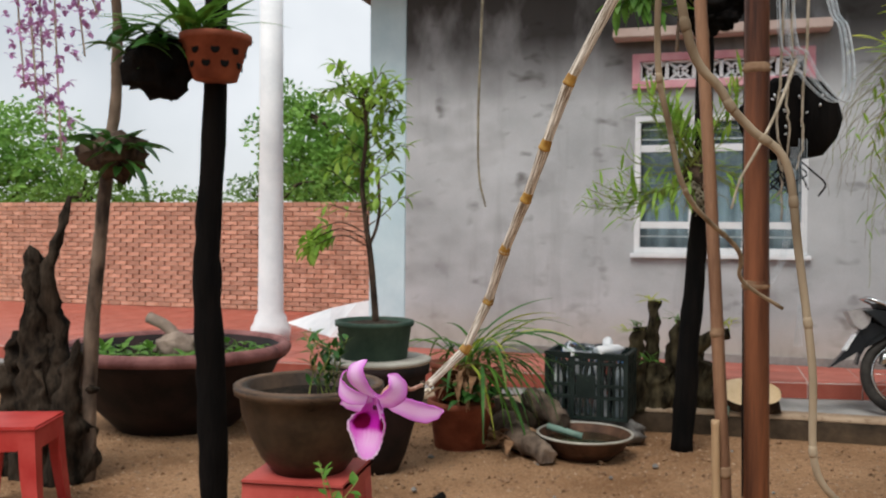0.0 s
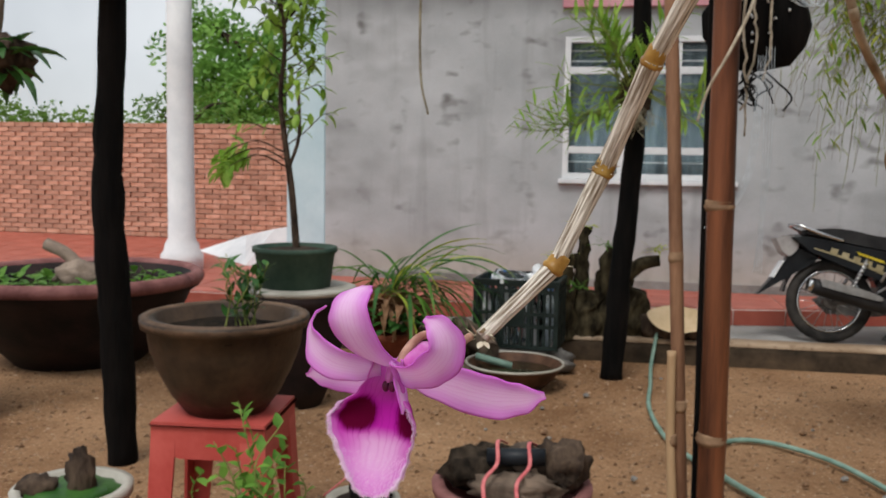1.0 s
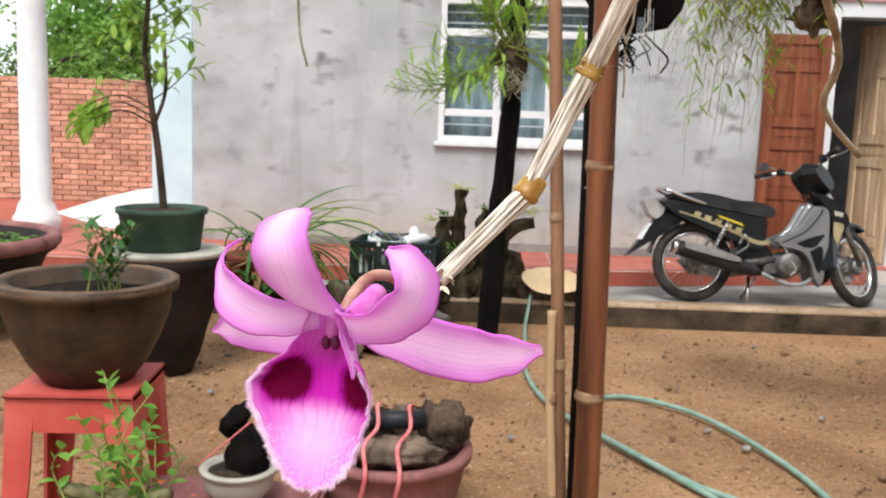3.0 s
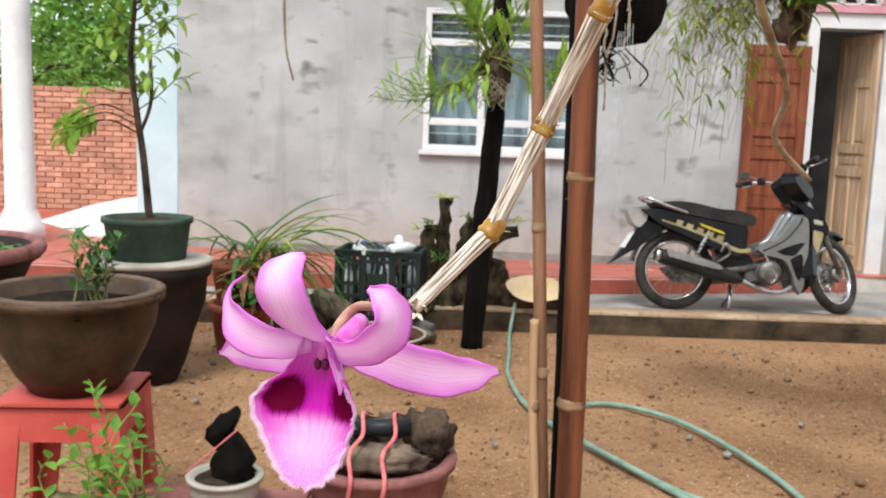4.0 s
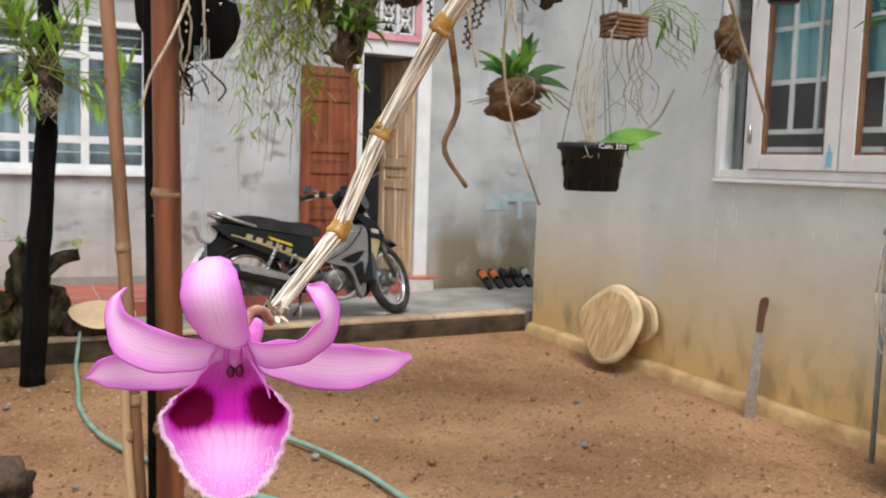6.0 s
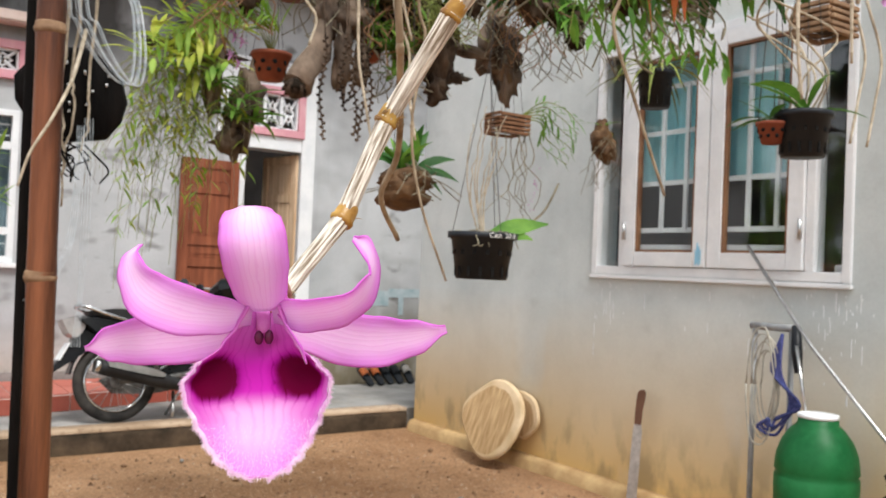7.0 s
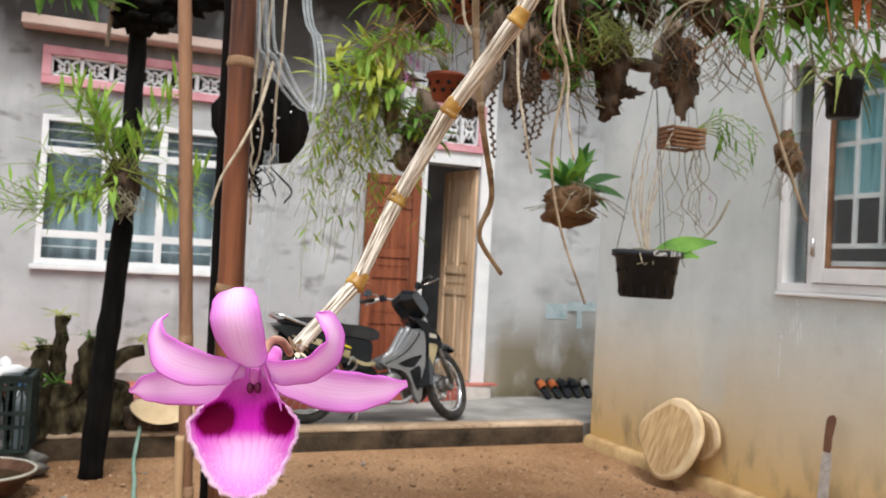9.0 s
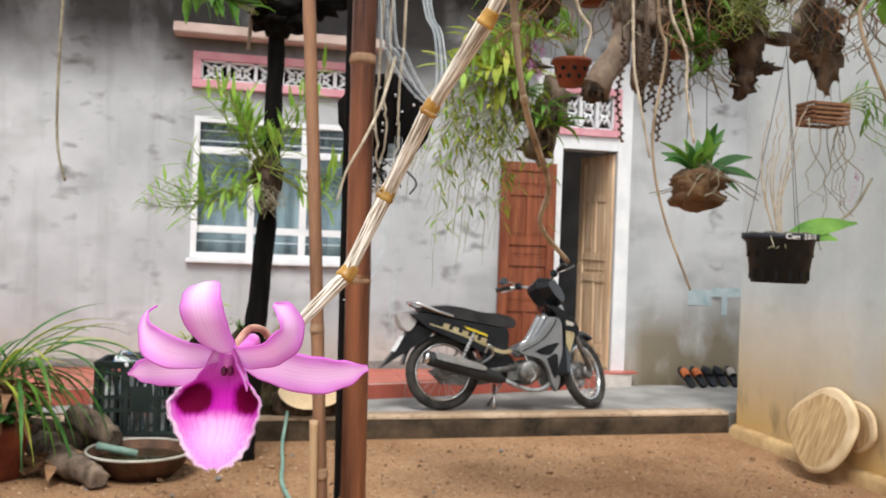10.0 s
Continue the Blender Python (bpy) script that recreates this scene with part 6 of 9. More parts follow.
t = basket("slatted_basket", "pale bamboo-slat basket with a blooming orchid, hung on wires", (3.54, 2.516, 2.02), 0.125, 0.11, 0.09, BASKET, RAIL_Z + 0.03, 5)
bm = bmesh.new()
for k in range(4):
    o = Vector((3.56 + rnd(-.06, .06), 2.5 + rnd(-.04, .04), 2.12))
    tube(bm, smooth_line([o, o + Vector((rnd(-.04, .06), -0.02, 0.10)), o + Vector((rnd(-.08, .14), -0.05, 0.16)), o + Vector((rnd(-.1, .2), -0.06, rnd(0.05, 0.22)))], 5), 0.0045, 6)
for s in (0.02, 0.10):
    tube(bm, smooth_line([(3.56 + s, 2.47, 2.14), (3.59 + s, 2.44, 1.98), (3.55 + s, 2.43, 1.85), (3.50 + s, 2.42, 1.72)], 5), 0.004, 6)
part("cane", bm, CANE_THIN, t)
bm = bmesh.new()
for k in range(6):
    a = k * math.tau / 6
    blade(bm, (3.66, 2.42, 2.13), (math.cos(a), -0.4, math.sin(a)), 0.03, 0.018, 0.2, 3)
part("blossom", bm, FLOWER_PINK, t, "lilac blossom")


def driftwood(name, label, pieces, top, mat=BARK, seed=1, amp=0.35):
    """Lumps and limbs of dead wood on a wire."""
    t = thing(name, label, "driftwood planter", group="hanging planters")
    for k, (c, r) in enumerate(pieces):
        bm = bmesh.new()
        blob(bm, c, r, amp, 2.6, 3, seed + k)
        part("wood_piece", bm, mat, t)
    if top:
        bm = bmesh.new()
        c = Vector(pieces[0][0])
        for s in (-0.04, 0.04):
            tube(bm, [c + Vector((s, 0, 0)), rail_over(c)], 0.0012, 5)
        part("hanging_wire", bm, WIRE_DARK, t)
    return t


def moss_roots(t, c, n, length, spread, mat, seed, r=0.0016):
    g = random.Random(seed)
    bm = bmesh.new()
    for k in range(n):
        o = Vector(c) + Vector((g.uniform(-1, 1), g.uniform(-1, 1), g.uniform(-0.5, 0.5))) * spread * 0.6
        pts = [o]
        for q in range(3):
            pts.append(pts[-1] + Vector((g.uniform(-1, 1) * spread * 0.8, g.uniform(-1, 1) * spread * 0.6, -length / 3 * g.uniform(0.5, 1.3))))
        tube(bm, smooth_line(pts, 4), r, 4, cap=False)
    return part("root_tangle", bm, mat, t)


HUSK = surface("carved_brown_wood", (0.06, 0.030, 0.014), (0.21, 0.12, 0.058), 9, 0.75, 0.7, 40, mapping=(1, 1, 2))
# carved wooden block planter with broad leaves
t = driftwood("block_planter", "carved brown wooden block planter with a broad-leaved orchid", [((2.895, 3.655, 1.585), (0.085, 0.085, 0.050)), ((2.90, 3.64, 1.635), (0.092, 0.09, 0.040)), ((2.87, 3.62, 1.61), (0.06, 0.075, 0.055))], True, HUSK, 3, 0.45)
bm = bmesh.new()
for d, L, w in (((-0.8, -0.3, 0.55), 0.20, 0.075), ((-0.45, -0.4, 0.8), 0.22, 0.07), ((0.05, -0.3, 1.0), 0.24, 0.065), ((0.35, 0.1, 1.0), 0.25, 0.065), ((0.95, -0.2, 0.30), 0.24, 0.085), ((0.9, 0.1, -0.05), 0.21, 0.08), ((0.15, 0.4, 0.9), 0.22, 0.06), ((0.65, -0.4, 0.65), 0.22, 0.075), ((-0.2, -0.5, 0.6), 0.16, 0.055), ((0.5, -0.6, 0.3), 0.18, 0.06), ((-0.6, 0.2, 0.7), 0.18, 0.06)):
    blade(bm, (2.90 + 0.03 * d[0], 3.64, 1.665), d, L * 0.72, w * 0.55, 0.75, 7, up=(-0.35 + d[0], -1, 0.8), wide=0.55)
part("leaves", bm, LEAF_DARK, t, "broad dark green leaves")
bm = bmesh.new()
foliage(bm, (2.90, 3.63, 1.67), 12, 0.15, 0.030, 0.6, 1.3, 0.7, 47, 0.03)
part("small_leaves", bm, LEAF, t, "younger green leaves")
moss_roots(t, (2.90, 3.6, 1.68), 34, 0.10, 0.08, ROOTS, 5, 0.002)

# driftwood pieces
t = driftwood("driftwood", "jagged grey-brown driftwood root with small plants", [((4.03, 4.66, 2.45), (0.10, 0.09, 0.12)), ((4.11, 4.68, 2.35), (0.06, 0.06, 0.12)), ((4.01, 4.66, 2.58), (0.04, 0.05, 0.10)), ((3.87, 4.64, 2.41), (0.17, 0.035, 0.028)), ((4.09, 4.66, 2.27), (0.03, 0.03, 0.09)), ((4.07, 4.66, 2.53), (0.09, 0.06, 0.06))], True, BARK_MID, 7, 0.85)
moss_roots(t, (4.07, 4.6, 2.47), 18, 0.12, 0.13, ROOTS, 8)
t = driftwood("driftwood", "hanging driftwood limb covered in mossy roots and tufts", [((3.51, 4.55, 2.48), (0.11, 0.10, 0.16)), ((3.61, 4.55, 2.30), (0.07, 0.07, 0.11)), ((3.59, 4.54, 2.18), (0.045, 0.045, 0.07)), ((3.69, 4.55, 2.25), (0.07, 0.03, 0.03)), ((3.39, 4.55, 2.59), (0.14, 0.10, 0.07)), ((3.65, 4.55, 2.43), (0.05, 0.05, 0.12))], True, BARK, 12, 0.75)
moss_roots(t, (3.48, 4.46, 2.54), 70, 0.18, 0.13, ROOTS_GREEN, 9)
bm = bmesh.new()
for k in range(8):
    foliage(bm, (3.34 + rnd(-.13, .12), 4.45 + rnd(-.06, .06), 2.26 + rnd(-.08, .16)), 14, 0.13, 0.017, 0.9, 1.0, 0.7, 100 + k)
part("leaves", bm, LEAF, t)
t = driftwood("driftwood_log", "sawn grey log hanging aslant with a dark hollow end", [((3.02, 4.55, 2.42), (0.05, 0.05, 0.10)), ((3.09, 4.52, 2.24), (0.04, 0.04, 0.15)), ((3.14, 4.54, 2.42), (0.10, 0.06, 0.08)), ((3.18, 4.52, 2.22), (0.03, 0.03, 0.10))], True, BARK_MID, 4, 0.7)
bm = bmesh.new()
tube(bm, [(2.845, 4.45, 2.065), (2.90, 4.48, 2.14), (2.97, 4.52, 2.25), (3.02, 4.55, 2.38)], [0.058, 0.050, 0.046, 0.040], 16)
for v in bm.verts:
    v.co += Vector((noise.noise(v.co * 16), noise.noise(v.co * 16 + Vector((4, 4, 4))), noise.noise(v.co * 16 + Vector((8, 1, 4))))) * 0.034
part("log", bm, BARK_MID, t)
bm = bmesh.new()
blob(bm, (2.842, 4.447, 2.062), (0.050, 0.045, 0.036), 0.6, 5, 3, 17)
part("hollow_end", bm, STUMP_DARK, t, "dark knobby rotten end")
bm = bmesh.new()
blob(bm, (2.845, 4.445, 2.06), (0.052, 0.04, 0.045), 0.3, 4, 3)
part("hollow_end", bm, BARK, t, "dark rotten end")
# knobbly pendulous stems
for k, (x, y, zt, zb) in enumerate(((2.95, 4.42, 2.30, 1.86), (3.06, 4.45, 2.34, 2.0), (3.12, 4.45, 2.30, 1.90), (3.16, 4.46, 2.34, 1.88), (3.20, 4.47, 2.30, 1.97), (3.09, 4.44, 2.30, 2.04))):
    bm = bmesh.new()
    n = int((zt - zb) / 0.016)
    pts = [rail_over((x, y))] + [Vector((x + 0.012 * math.sin(i * 0.3 + k), y, zt - (zt - zb) * i / n)) for i in range(1, n + 1)]
    tube(bm, pts, 0.0035, 6)
    for i, p in enumerate(pts[1:]):
        blob(bm, p + Vector((0.006 * (-1) ** i, 0, 0)), (0.010, 0.009, 0.008), 0.3, 3, 1, i)
    solid("pendulous_stem", bm, BARK, "knobbly dark hanging orchid stem", "orchid stem", group="knobbly hanging stems")

# the grey-green trailing clump on its log
t = driftwood("trailing_orchid", "hanging log with a shaggy trailing orchid clump, yellow-green leaves", [((2.93, 5.32, 2.03), (0.06, 0.07, 0.16)), ((2.99, 5.32, 2.16), (0.06, 0.06, 0.14)), ((2.80, 5.33, 2.30), (0.045, 0.05, 0.22)), ((2.66, 5.34, 2.36), (0.20, 0.03, 0.03)), ((2.88, 5.3, 1.93), (0.07, 0.06, 0.06)), ((2.78, 5.34, 2.48), (0.05, 0.05, 0.08))], True, BARK_MID, 21, 0.8)
bs, bg2, bl, by = bmesh.new(), bmesh.new(), bmesh.new(), bmesh.new()
g = random.Random(31)
for k in range(150):
    o = Vector((2.74 + g.uniform(-0.20, 0.18), 5.33 + g.uniform(-0.14, 0.14), 2.10 + g.uniform(-0.16, 0.14)))
    dx = g.uniform(-0.46, 0.10)
    L = g.choice((g.uniform(0.10, 0.35), g.uniform(0.15, 0.45), g.uniform(0.3, 0.80)))
    pts = [o, o + Vector((dx * 0.35, g.uniform(-.05, .05), 0.06)), o + Vector((dx * 0.8, g.uniform(-.08, .08), -L * 0.35)), o + Vector((dx * 0.95, g.uniform(-.1, .1), -L))]
    if k % 3 == 0:
        leafy_stem(bs if k % 4 else bg2, bl if k % 2 else by, pts, 0.0017, 7, 0.085, 0.020, 500 + k, 0.45, 0.6)
    else:
        ln, rr = strand(pts, 0.0018, wob=0.03)
        tube(bs if k % 3 == 1 else bg2, ln, rr, 4, cap=False)
# stout leafy shoots that arch out over the tangle
for k in range(13):
    o = Vector((2.84 + g.uniform(-0.08, 0.06), 5.28 + g.uniform(-0.06, 0.06), 2.20 + g.uniform(-0.10, 0.20)))
    dx, dz = -g.uniform(0.16, 0.44), g.uniform(-0.10, 0.20)
    leafy_stem(bg2, by if k % 3 else bl, [o, o + Vector((dx * 0.4, -0.03, dz * 0.7 + 0.03)), o + Vector((dx * 0.75, -0.05, dz)), o + Vector((dx, -0.06, dz - 0.04))], 0.004, 8, 0.15, 0.034, 560 + k, 0.3, 0.5)
part("stem", bs, ROOTS, t, "grey-brown wiry stems")
part("hanging_stem", bg2, ROOTS_GREEN, t, "green wiry stems")
part("leaves", bl, LEAF_LIGHT, t)
part("yellow_leaves", by, LEAF_YELLOW, t)
bm = bmesh.new()
for k in range(5):
    foliage(bm, (2.56 + rnd(-.12, .42), 5.28 + rnd(-.1, .1), 2.30 + rnd(-0.06, 0.18)), 10, 0.22, 0.034, 0.9, 1.2, 0.8, 200 + k)
part("upper_leaves", bm, LEAF_YELLOW, t)
bm = bmesh.new()
for k in range(6):
    foliage(bm, (2.86 + rnd(-.14, .12), 5.22 + rnd(-.06, .06), 2.08 + rnd(-0.1, 0.14)), 10, 0.20, 0.030, 0.9, 0.8, 1.1, 240 + k)
part("small_leaves", bm, LEAF, t)

# dark leafy mass and roots overhead by the wing window
t = driftwood("strap_leaf_orchid", "root mass with hanging dark strap leaves, some rusty", [((3.25, 3.3, 2.46), (0.22, 0.13, 0.13)), ((3.5, 3.2, 2.50), (0.18, 0.12, 0.12)), ((3.42, 3.15, 2.30), (0.06, 0.06, 0.10)), ((3.08, 3.25, 2.34), (0.16, 0.10, 0.09)), ((2.98, 3.2, 2.44), (0.12, 0.09, 0.10))], True, BARK, 41, 0.75)
bm, b2, b3 = bmesh.new(), bmesh.new(), bmesh.new()
g = random.Random(77)
b4 = bmesh.new()
for k in range(125):
    o = Vector((3.36 + g.choice((g.uniform(-0.22, 0.62), g.uniform(0.2, 0.62))), 3.1 + g.uniform(-0.15, 0.12), 2.46 + g.uniform(-0.05, 0.16)))
    blade(bm if k % 3 else b4, o, (g.uniform(-0.6, 0.9), g.uniform(-0.7, 0.3), g.uniform(-0.6, 0.8)), g.uniform(0.18, 0.32), g.uniform(0.044, 0.068), g.uniform(1.2, 3.0), 7, twist=g.uniform(-1, 1))
for k in range(6):
    o = Vector((3.26 + g.uniform(-0.15, 0.3), 3.06, 2.36 + g.uniform(-0.05, 0.08)))
    blade(b2, o, (g.uniform(-0.2, 0.2), -0.2, -1), g.uniform(0.14, 0.26), 0.030, 0.5, 5)
for k in range(130):
    o = Vector((3.30 + g.uniform(-0.35, 0.45), 3.2 + g.uniform(-0.15, 0.1), 2.42 + g.uniform(-0.1, 0.12)))
    p = [o]
    for q in range(4):
        p.append(p[-1] + Vector((g.uniform(-.13, .13), g.uniform(-.06, .06), g.uniform(-0.12, 0.05))))
    tube(b3, smooth_line(p, 4), g.uniform(0.002, 0.0042), 5, cap=False)
part("leaves", bm, LEAF_DARK, t, "dark strap leaves")
part("upper_leaves", b4, LEAF, t, "green strap leaves")
part("rusty_leaves", b2, LEAF_RUST, t, "rust-coloured old leaves")
part("root_tangle", b3, ROOTS, t, "tangled grey roots")
bs, bl = bmesh.new(), bmesh.new()
for k in range(9):
    o = Vector((3.15 + 0.05 * k, 3.12, 2.34))
    leafy_stem(bs, bl, [o, o + Vector((0.02, -0.04, -0.08)), o + Vector((0.03 * k - 0.03, -0.05, -0.18)), o + Vector((0.04 * k - 0.05, -0.05, -0.28))], 0.003, 12, 0.10, 0.022, 70 + k, 0.2)
part("hanging_stem", bs, ROOTS_GREEN, t)
part("small_leaves", bl, LEAF, t)

# upper foliage between the pots
NARROW, DARK = "hanging orchid tuft with narrow arching leaves", "dark hanging orchid tuft on bark"
for k, (c, n, L, w, mt, lab) in enumerate((((3.30, 4.50, 2.58), 60, 0.26, 0.024, LEAF, NARROW), ((3.05, 4.62, 2.66), 50, 0.24, 0.026, LEAF, NARROW), ((3.62, 4.42, 2.68), 60, 0.24, 0.024, LEAF_DARK, DARK), ((3.95, 4.4, 2.70), 70, 0.26, 0.030, LEAF_DARK, DARK), ((4.5, 3.9, 2.74), 60, 0.28, 0.036, LEAF_DARK, DARK), ((3.36, 4.62, 2.42), 60, 0.18, 0.020, LEAF_LIGHT, NARROW), ((2.62, 4.66, 2.55), 50, 0.24, 0.030, LEAF_LIGHT, NARROW), ((4.32, 4.5, 2.66), 60, 0.26, 0.030, LEAF, NARROW))):
    t = driftwood("orchid_tuft", lab, [(c, (0.09, 0.07, 0.08)), ((c[0] + 0.08, c[1], c[2] - 0.07), (0.05, 0.04, 0.09)), ((c[0] - 0.09, c[1] + 0.02, c[2] + 0.02), (0.10, 0.05, 0.05))], True, BARK, 60 + k, 0.75)
    bm = bmesh.new()
    foliage(bm, c, n, L, w, 1.0, 0.9, 1.5, 300 + k, 0.08)
    part("leaves", bm, mt, t)
    moss_roots(t, (c[0], c[1], c[2] - 0.05), 22, 0.26, 0.16, ROOTS if k % 3 else LEAF_DRY, 400 + k, 0.0026)

# bark piece by the window
t = driftwood("bark_mount", "shaggy brown husk mount with a few thin leaves", [((4.715, 4.6, 2.08), (0.05, 0.055, 0.10)), ((4.73, 4.58, 2.02), (0.06, 0.05, 0.06))], True, HUSK, 88, 0.7)
bm = bmesh.new()
foliage(bm, (4.71, 4.58, 2.14), 7, 0.14, 0.012, 0.8, 0.8, 1.6, 90)
part("leaves", bm, LEAF, t)
moss_roots(t, (4.71, 4.56, 2.07), 18, 0.25, 0.08, ROOTS, 91)

# black disc planter behind the bamboo pole, with cords
t = thing("disc_planter", "black round wooden disc planter dotted with pale pins", "planter", group="hanging planters")
bm = bmesh.new()
dm = Matrix.Translation((1.90, 3.98, 1.825)) @ Matrix.Rotation(radians(90), 4, "X") @ Matrix.Rotation(radians(8), 4, "Y") @ Matrix.Diagonal((1.2, 1.0, 1.0, 1.0))
lathe(bm, [(0.001, -0.03), (0.125, -0.03), (0.142, -0.015), (0.145, 0.01), (0.128, 0.03), (0.001, 0.035)], 13, wob=0.10, m=dm)
part("disc", bm, BLACK_WOOD, t, "black charred disc")
for k in range(14):
    a, r = rnd(0, math.tau), rnd(0.03, 0.12)
    bm = bmesh.new()
    p = dm @ Vector((r * math.cos(a), r * math.sin(a), 0.033))
    tube(bm, [p, p + Vector((rnd(-.006, .006), -0.010, rnd(-0.012, 0.012)))], 0.0035, 6)
    part("pin", bm, PAINT_WHITE, t, "pale pin")
bm = bmesh.new()
for k, (dx, dz) in enumerate(((0.0, 0.30), (0.045, 0.10), (-0.035, 0.16))):
    a = Vector((1.885 + dx, 3.92, 1.92 - 0.03 * k))
    ln, rr = strand([a + Vector((0.02, 0.0, RAIL_Z - a.z)), a + Vector((0.015, 0, 0.4)), a, a + Vector((rnd(-.03, .01), -0.01, -0.14)), a + Vector((rnd(-.05, .01), 0, -0.14 - dz))], 0.006, wob=0.03)
    tube(bm, ln, rr, 6)
ln, rr = strand([Vector((1.905, 3.88, 2.01)), Vector((1.865, 3.76, 1.90)), Vector((1.825, 3.655, 1.80)), Vector((1.772, 3.603, 1.69)), Vector((1.725, 3.592, 1.60)), Vector((1.700, 3.60, 1.51))], 0.0065)
tube(bm, ln, rr, 6)
part("cane", bm, CANE_THIN, t, "pale hanging canes")
moss_roots(t, (1.90, 3.95, 1.68), 14, 0.12, 0.06, BLACK_WOOD, 14, 0.003)
bm = bmesh.new()
g = random.Random(5)
for k in range(13):
    s = (k / 12 * 2 - 1) * 0.026 + g.uniform(-0.005, 0.005)
    w = g.uniform(-1, 1) * 0.010
    tube(bm, smooth_line([(1.845 + s, 3.86, RAIL_Z), (1.865 + s, 3.86 + w, 2.2), (1.905 + s * 1.3, 3.86 + w, 2.02), (1.985 + s, 3.87 + w, 1.90), (2.045 + s * 0.8, 3.87, 1.865), (2.062 + s * 0.7, 3.87 + w, 1.95), (2.045 + s * 0.6, 3.87, 2.1), (1.995 + s * 0.6, 3.88, 2.3), (1.93 + s, 3.88, RAIL_Z)], 5), 0.0010, 4, cap=False)
for k in range(4):
    s = (k - 1.5) * 0.008
    tube(bm, smooth_line([(1.93 + s, 3.9, 1.75), (1.935 + s, 3.9, 1.45), (1.93 + s * 0.5, 3.9, 1.20), (1.925 + s, 3.9, 1.06)], 5), 0.0008, 4, cap=False)
for k in range(4):
    s = (k - 1.5) * 0.006
    tube(bm, smooth_line([(1.90 + s, 3.86, 1.72), (1.885 + s, 3.80, 1.50), (1.86 + s, 3.76, 1.35), (1.80 + s, 3.71, 1.25), (1.745 + s, 3.66, 1.21)], 5), 0.0008, 4, cap=False)
part("cord", bm, WIRE, t, "bundle of clear plastic cord")

# hanging canes near the camera
def hanging_cane(pts, r, mat, label, wob=0.0, knots=8):
    t = thing("hanging_cane", label, "orchid cane", group="bare hanging canes")
    line = [rail_over(pts[0])] + smooth_line(pts[1:], 8)
    n = len(line)
    rr = [r * (1 - 0.35 * i / n) for i in range(n)]
    bm = bmesh.new()
    tube(bm, line, rr, 8)
    part("stalk", bm, mat, t)
    for i in range(max(2, n // knots), n - 1, max(2, n // knots)):
        d = (line[i + 1] - line[i - 1]).normalized()
        m = Matrix.Translation(line[i]) @ d.to_track_quat("Z", "Y").to_matrix().to_4x4()
        bm = bmesh.new()
        k = rr[i]
        lathe(bm, [(k * 0.9, -k * 1.6), (k * 1.12, -k * 0.5), (k * 1.16, k * 0.2), (k * 1.12, k), (k * 0.9, k * 1.8)], 12, m=m, wob=0.06)
        part("node_ring", bm, mat, t)
    return t


hanging_cane([(1.62, 1.50, RAIL_Z - 0.2), (1.60, 1.50, 1.9), (1.585, 1.50, 1.62), (1.595, 1.52, 1.53), (1.612, 1.54, 1.47), (1.655, 1.61, 1.425), (1.66, 1.64, 1.395), (1.70, 1.68, 1.366)], 0.0029, CANE_DULL, "bent tan cane hanging bare")
hanging_cane([(2.03, 2.25, RAIL_Z), (2.02, 2.19, 2.2), (2.023, 2.19, 1.77), (2.039, 2.19, 1.684), (2.022, 2.19, 1.554), (2.043, 2.19, 1.443), (2.088, 2.18, 1.326)], 0.0029, CANE_DULL, "long pale cane hanging bare")
hanging_cane([(2.19, 2.2, RAIL_Z), (2.2, 1.95, 2.1), (2.188, 1.933, 1.758), (2.179, 1.939, 1.681), (2.213, 1.928, 1.583), (2.238, 1.92, 1.516), (2.261, 1.912, 1.456)], 0.0029, CANE_DULL, "long pale cane hanging bare")
hanging_cane([(2.2, 3.02, RAIL_Z), (2.198, 3.02, 2.2), (2.21, 3.02, 2.0), (2.245, 3.01, 1.93), (2.225, 3.0, 1.86)], 0.0045, CANE_THIN, "long pale cane hanging bare")
hanging_cane([(2.34, 2.99, RAIL_Z), (2.334, 2.99, 2.2), (2.345, 2.99, 2.02), (2.354, 2.99, 1.85), (2.37, 2.98, 1.75), (2.40, 2.98, 1.62)], 0.0045, CANE_THIN, "long pale cane hanging bare")
hanging_cane([(2.45, 2.96, RAIL_Z), (2.46, 2.96, 2.2), (2.43, 2.96, 2.0), (2.476, 2.958, 1.884), (2.48, 2.955, 1.78), (2.504, 2.953, 1.66)], 0.0045, CANE_THIN, "long pale cane hanging bare")
hanging_cane([(2.55, 3.1, RAIL_Z), (2.55, 3.1, 2.3), (2.53, 3.1, 2.1), (2.57, 3.1, 1.95)], 0.005, CANE_THIN, "long pale cane hanging bare")
hanging_cane([(0.99, 3.35, RAIL_Z), (0.985, 3.31, 2.2), (0.977, 3.31, 1.97), (0.972, 3.31, 1.75), (0.976, 3.313, 1.60), (0.997, 3.309, 1.51)], 0.0042, ROOTS, "thin knotted cane hanging bare", knots=24)
hanging_cane([(2.96, 2.3, RAIL_Z), (2.95, 2.2, 2.3), (2.93, 2.18, 2.0), (2.92, 2.17, 1.83), (2.94, 2.17, 1.72)], 0.0045, CANE_THIN, "long pale cane hanging bare")
hanging_cane([(3.05, 2.3, RAIL_Z), (3.05, 2.15, 2.3), (3.02, 2.12, 2.0), (3.03, 2.12, 1.80)], 0.0045, CANE_THIN, "long pale cane hanging bare")
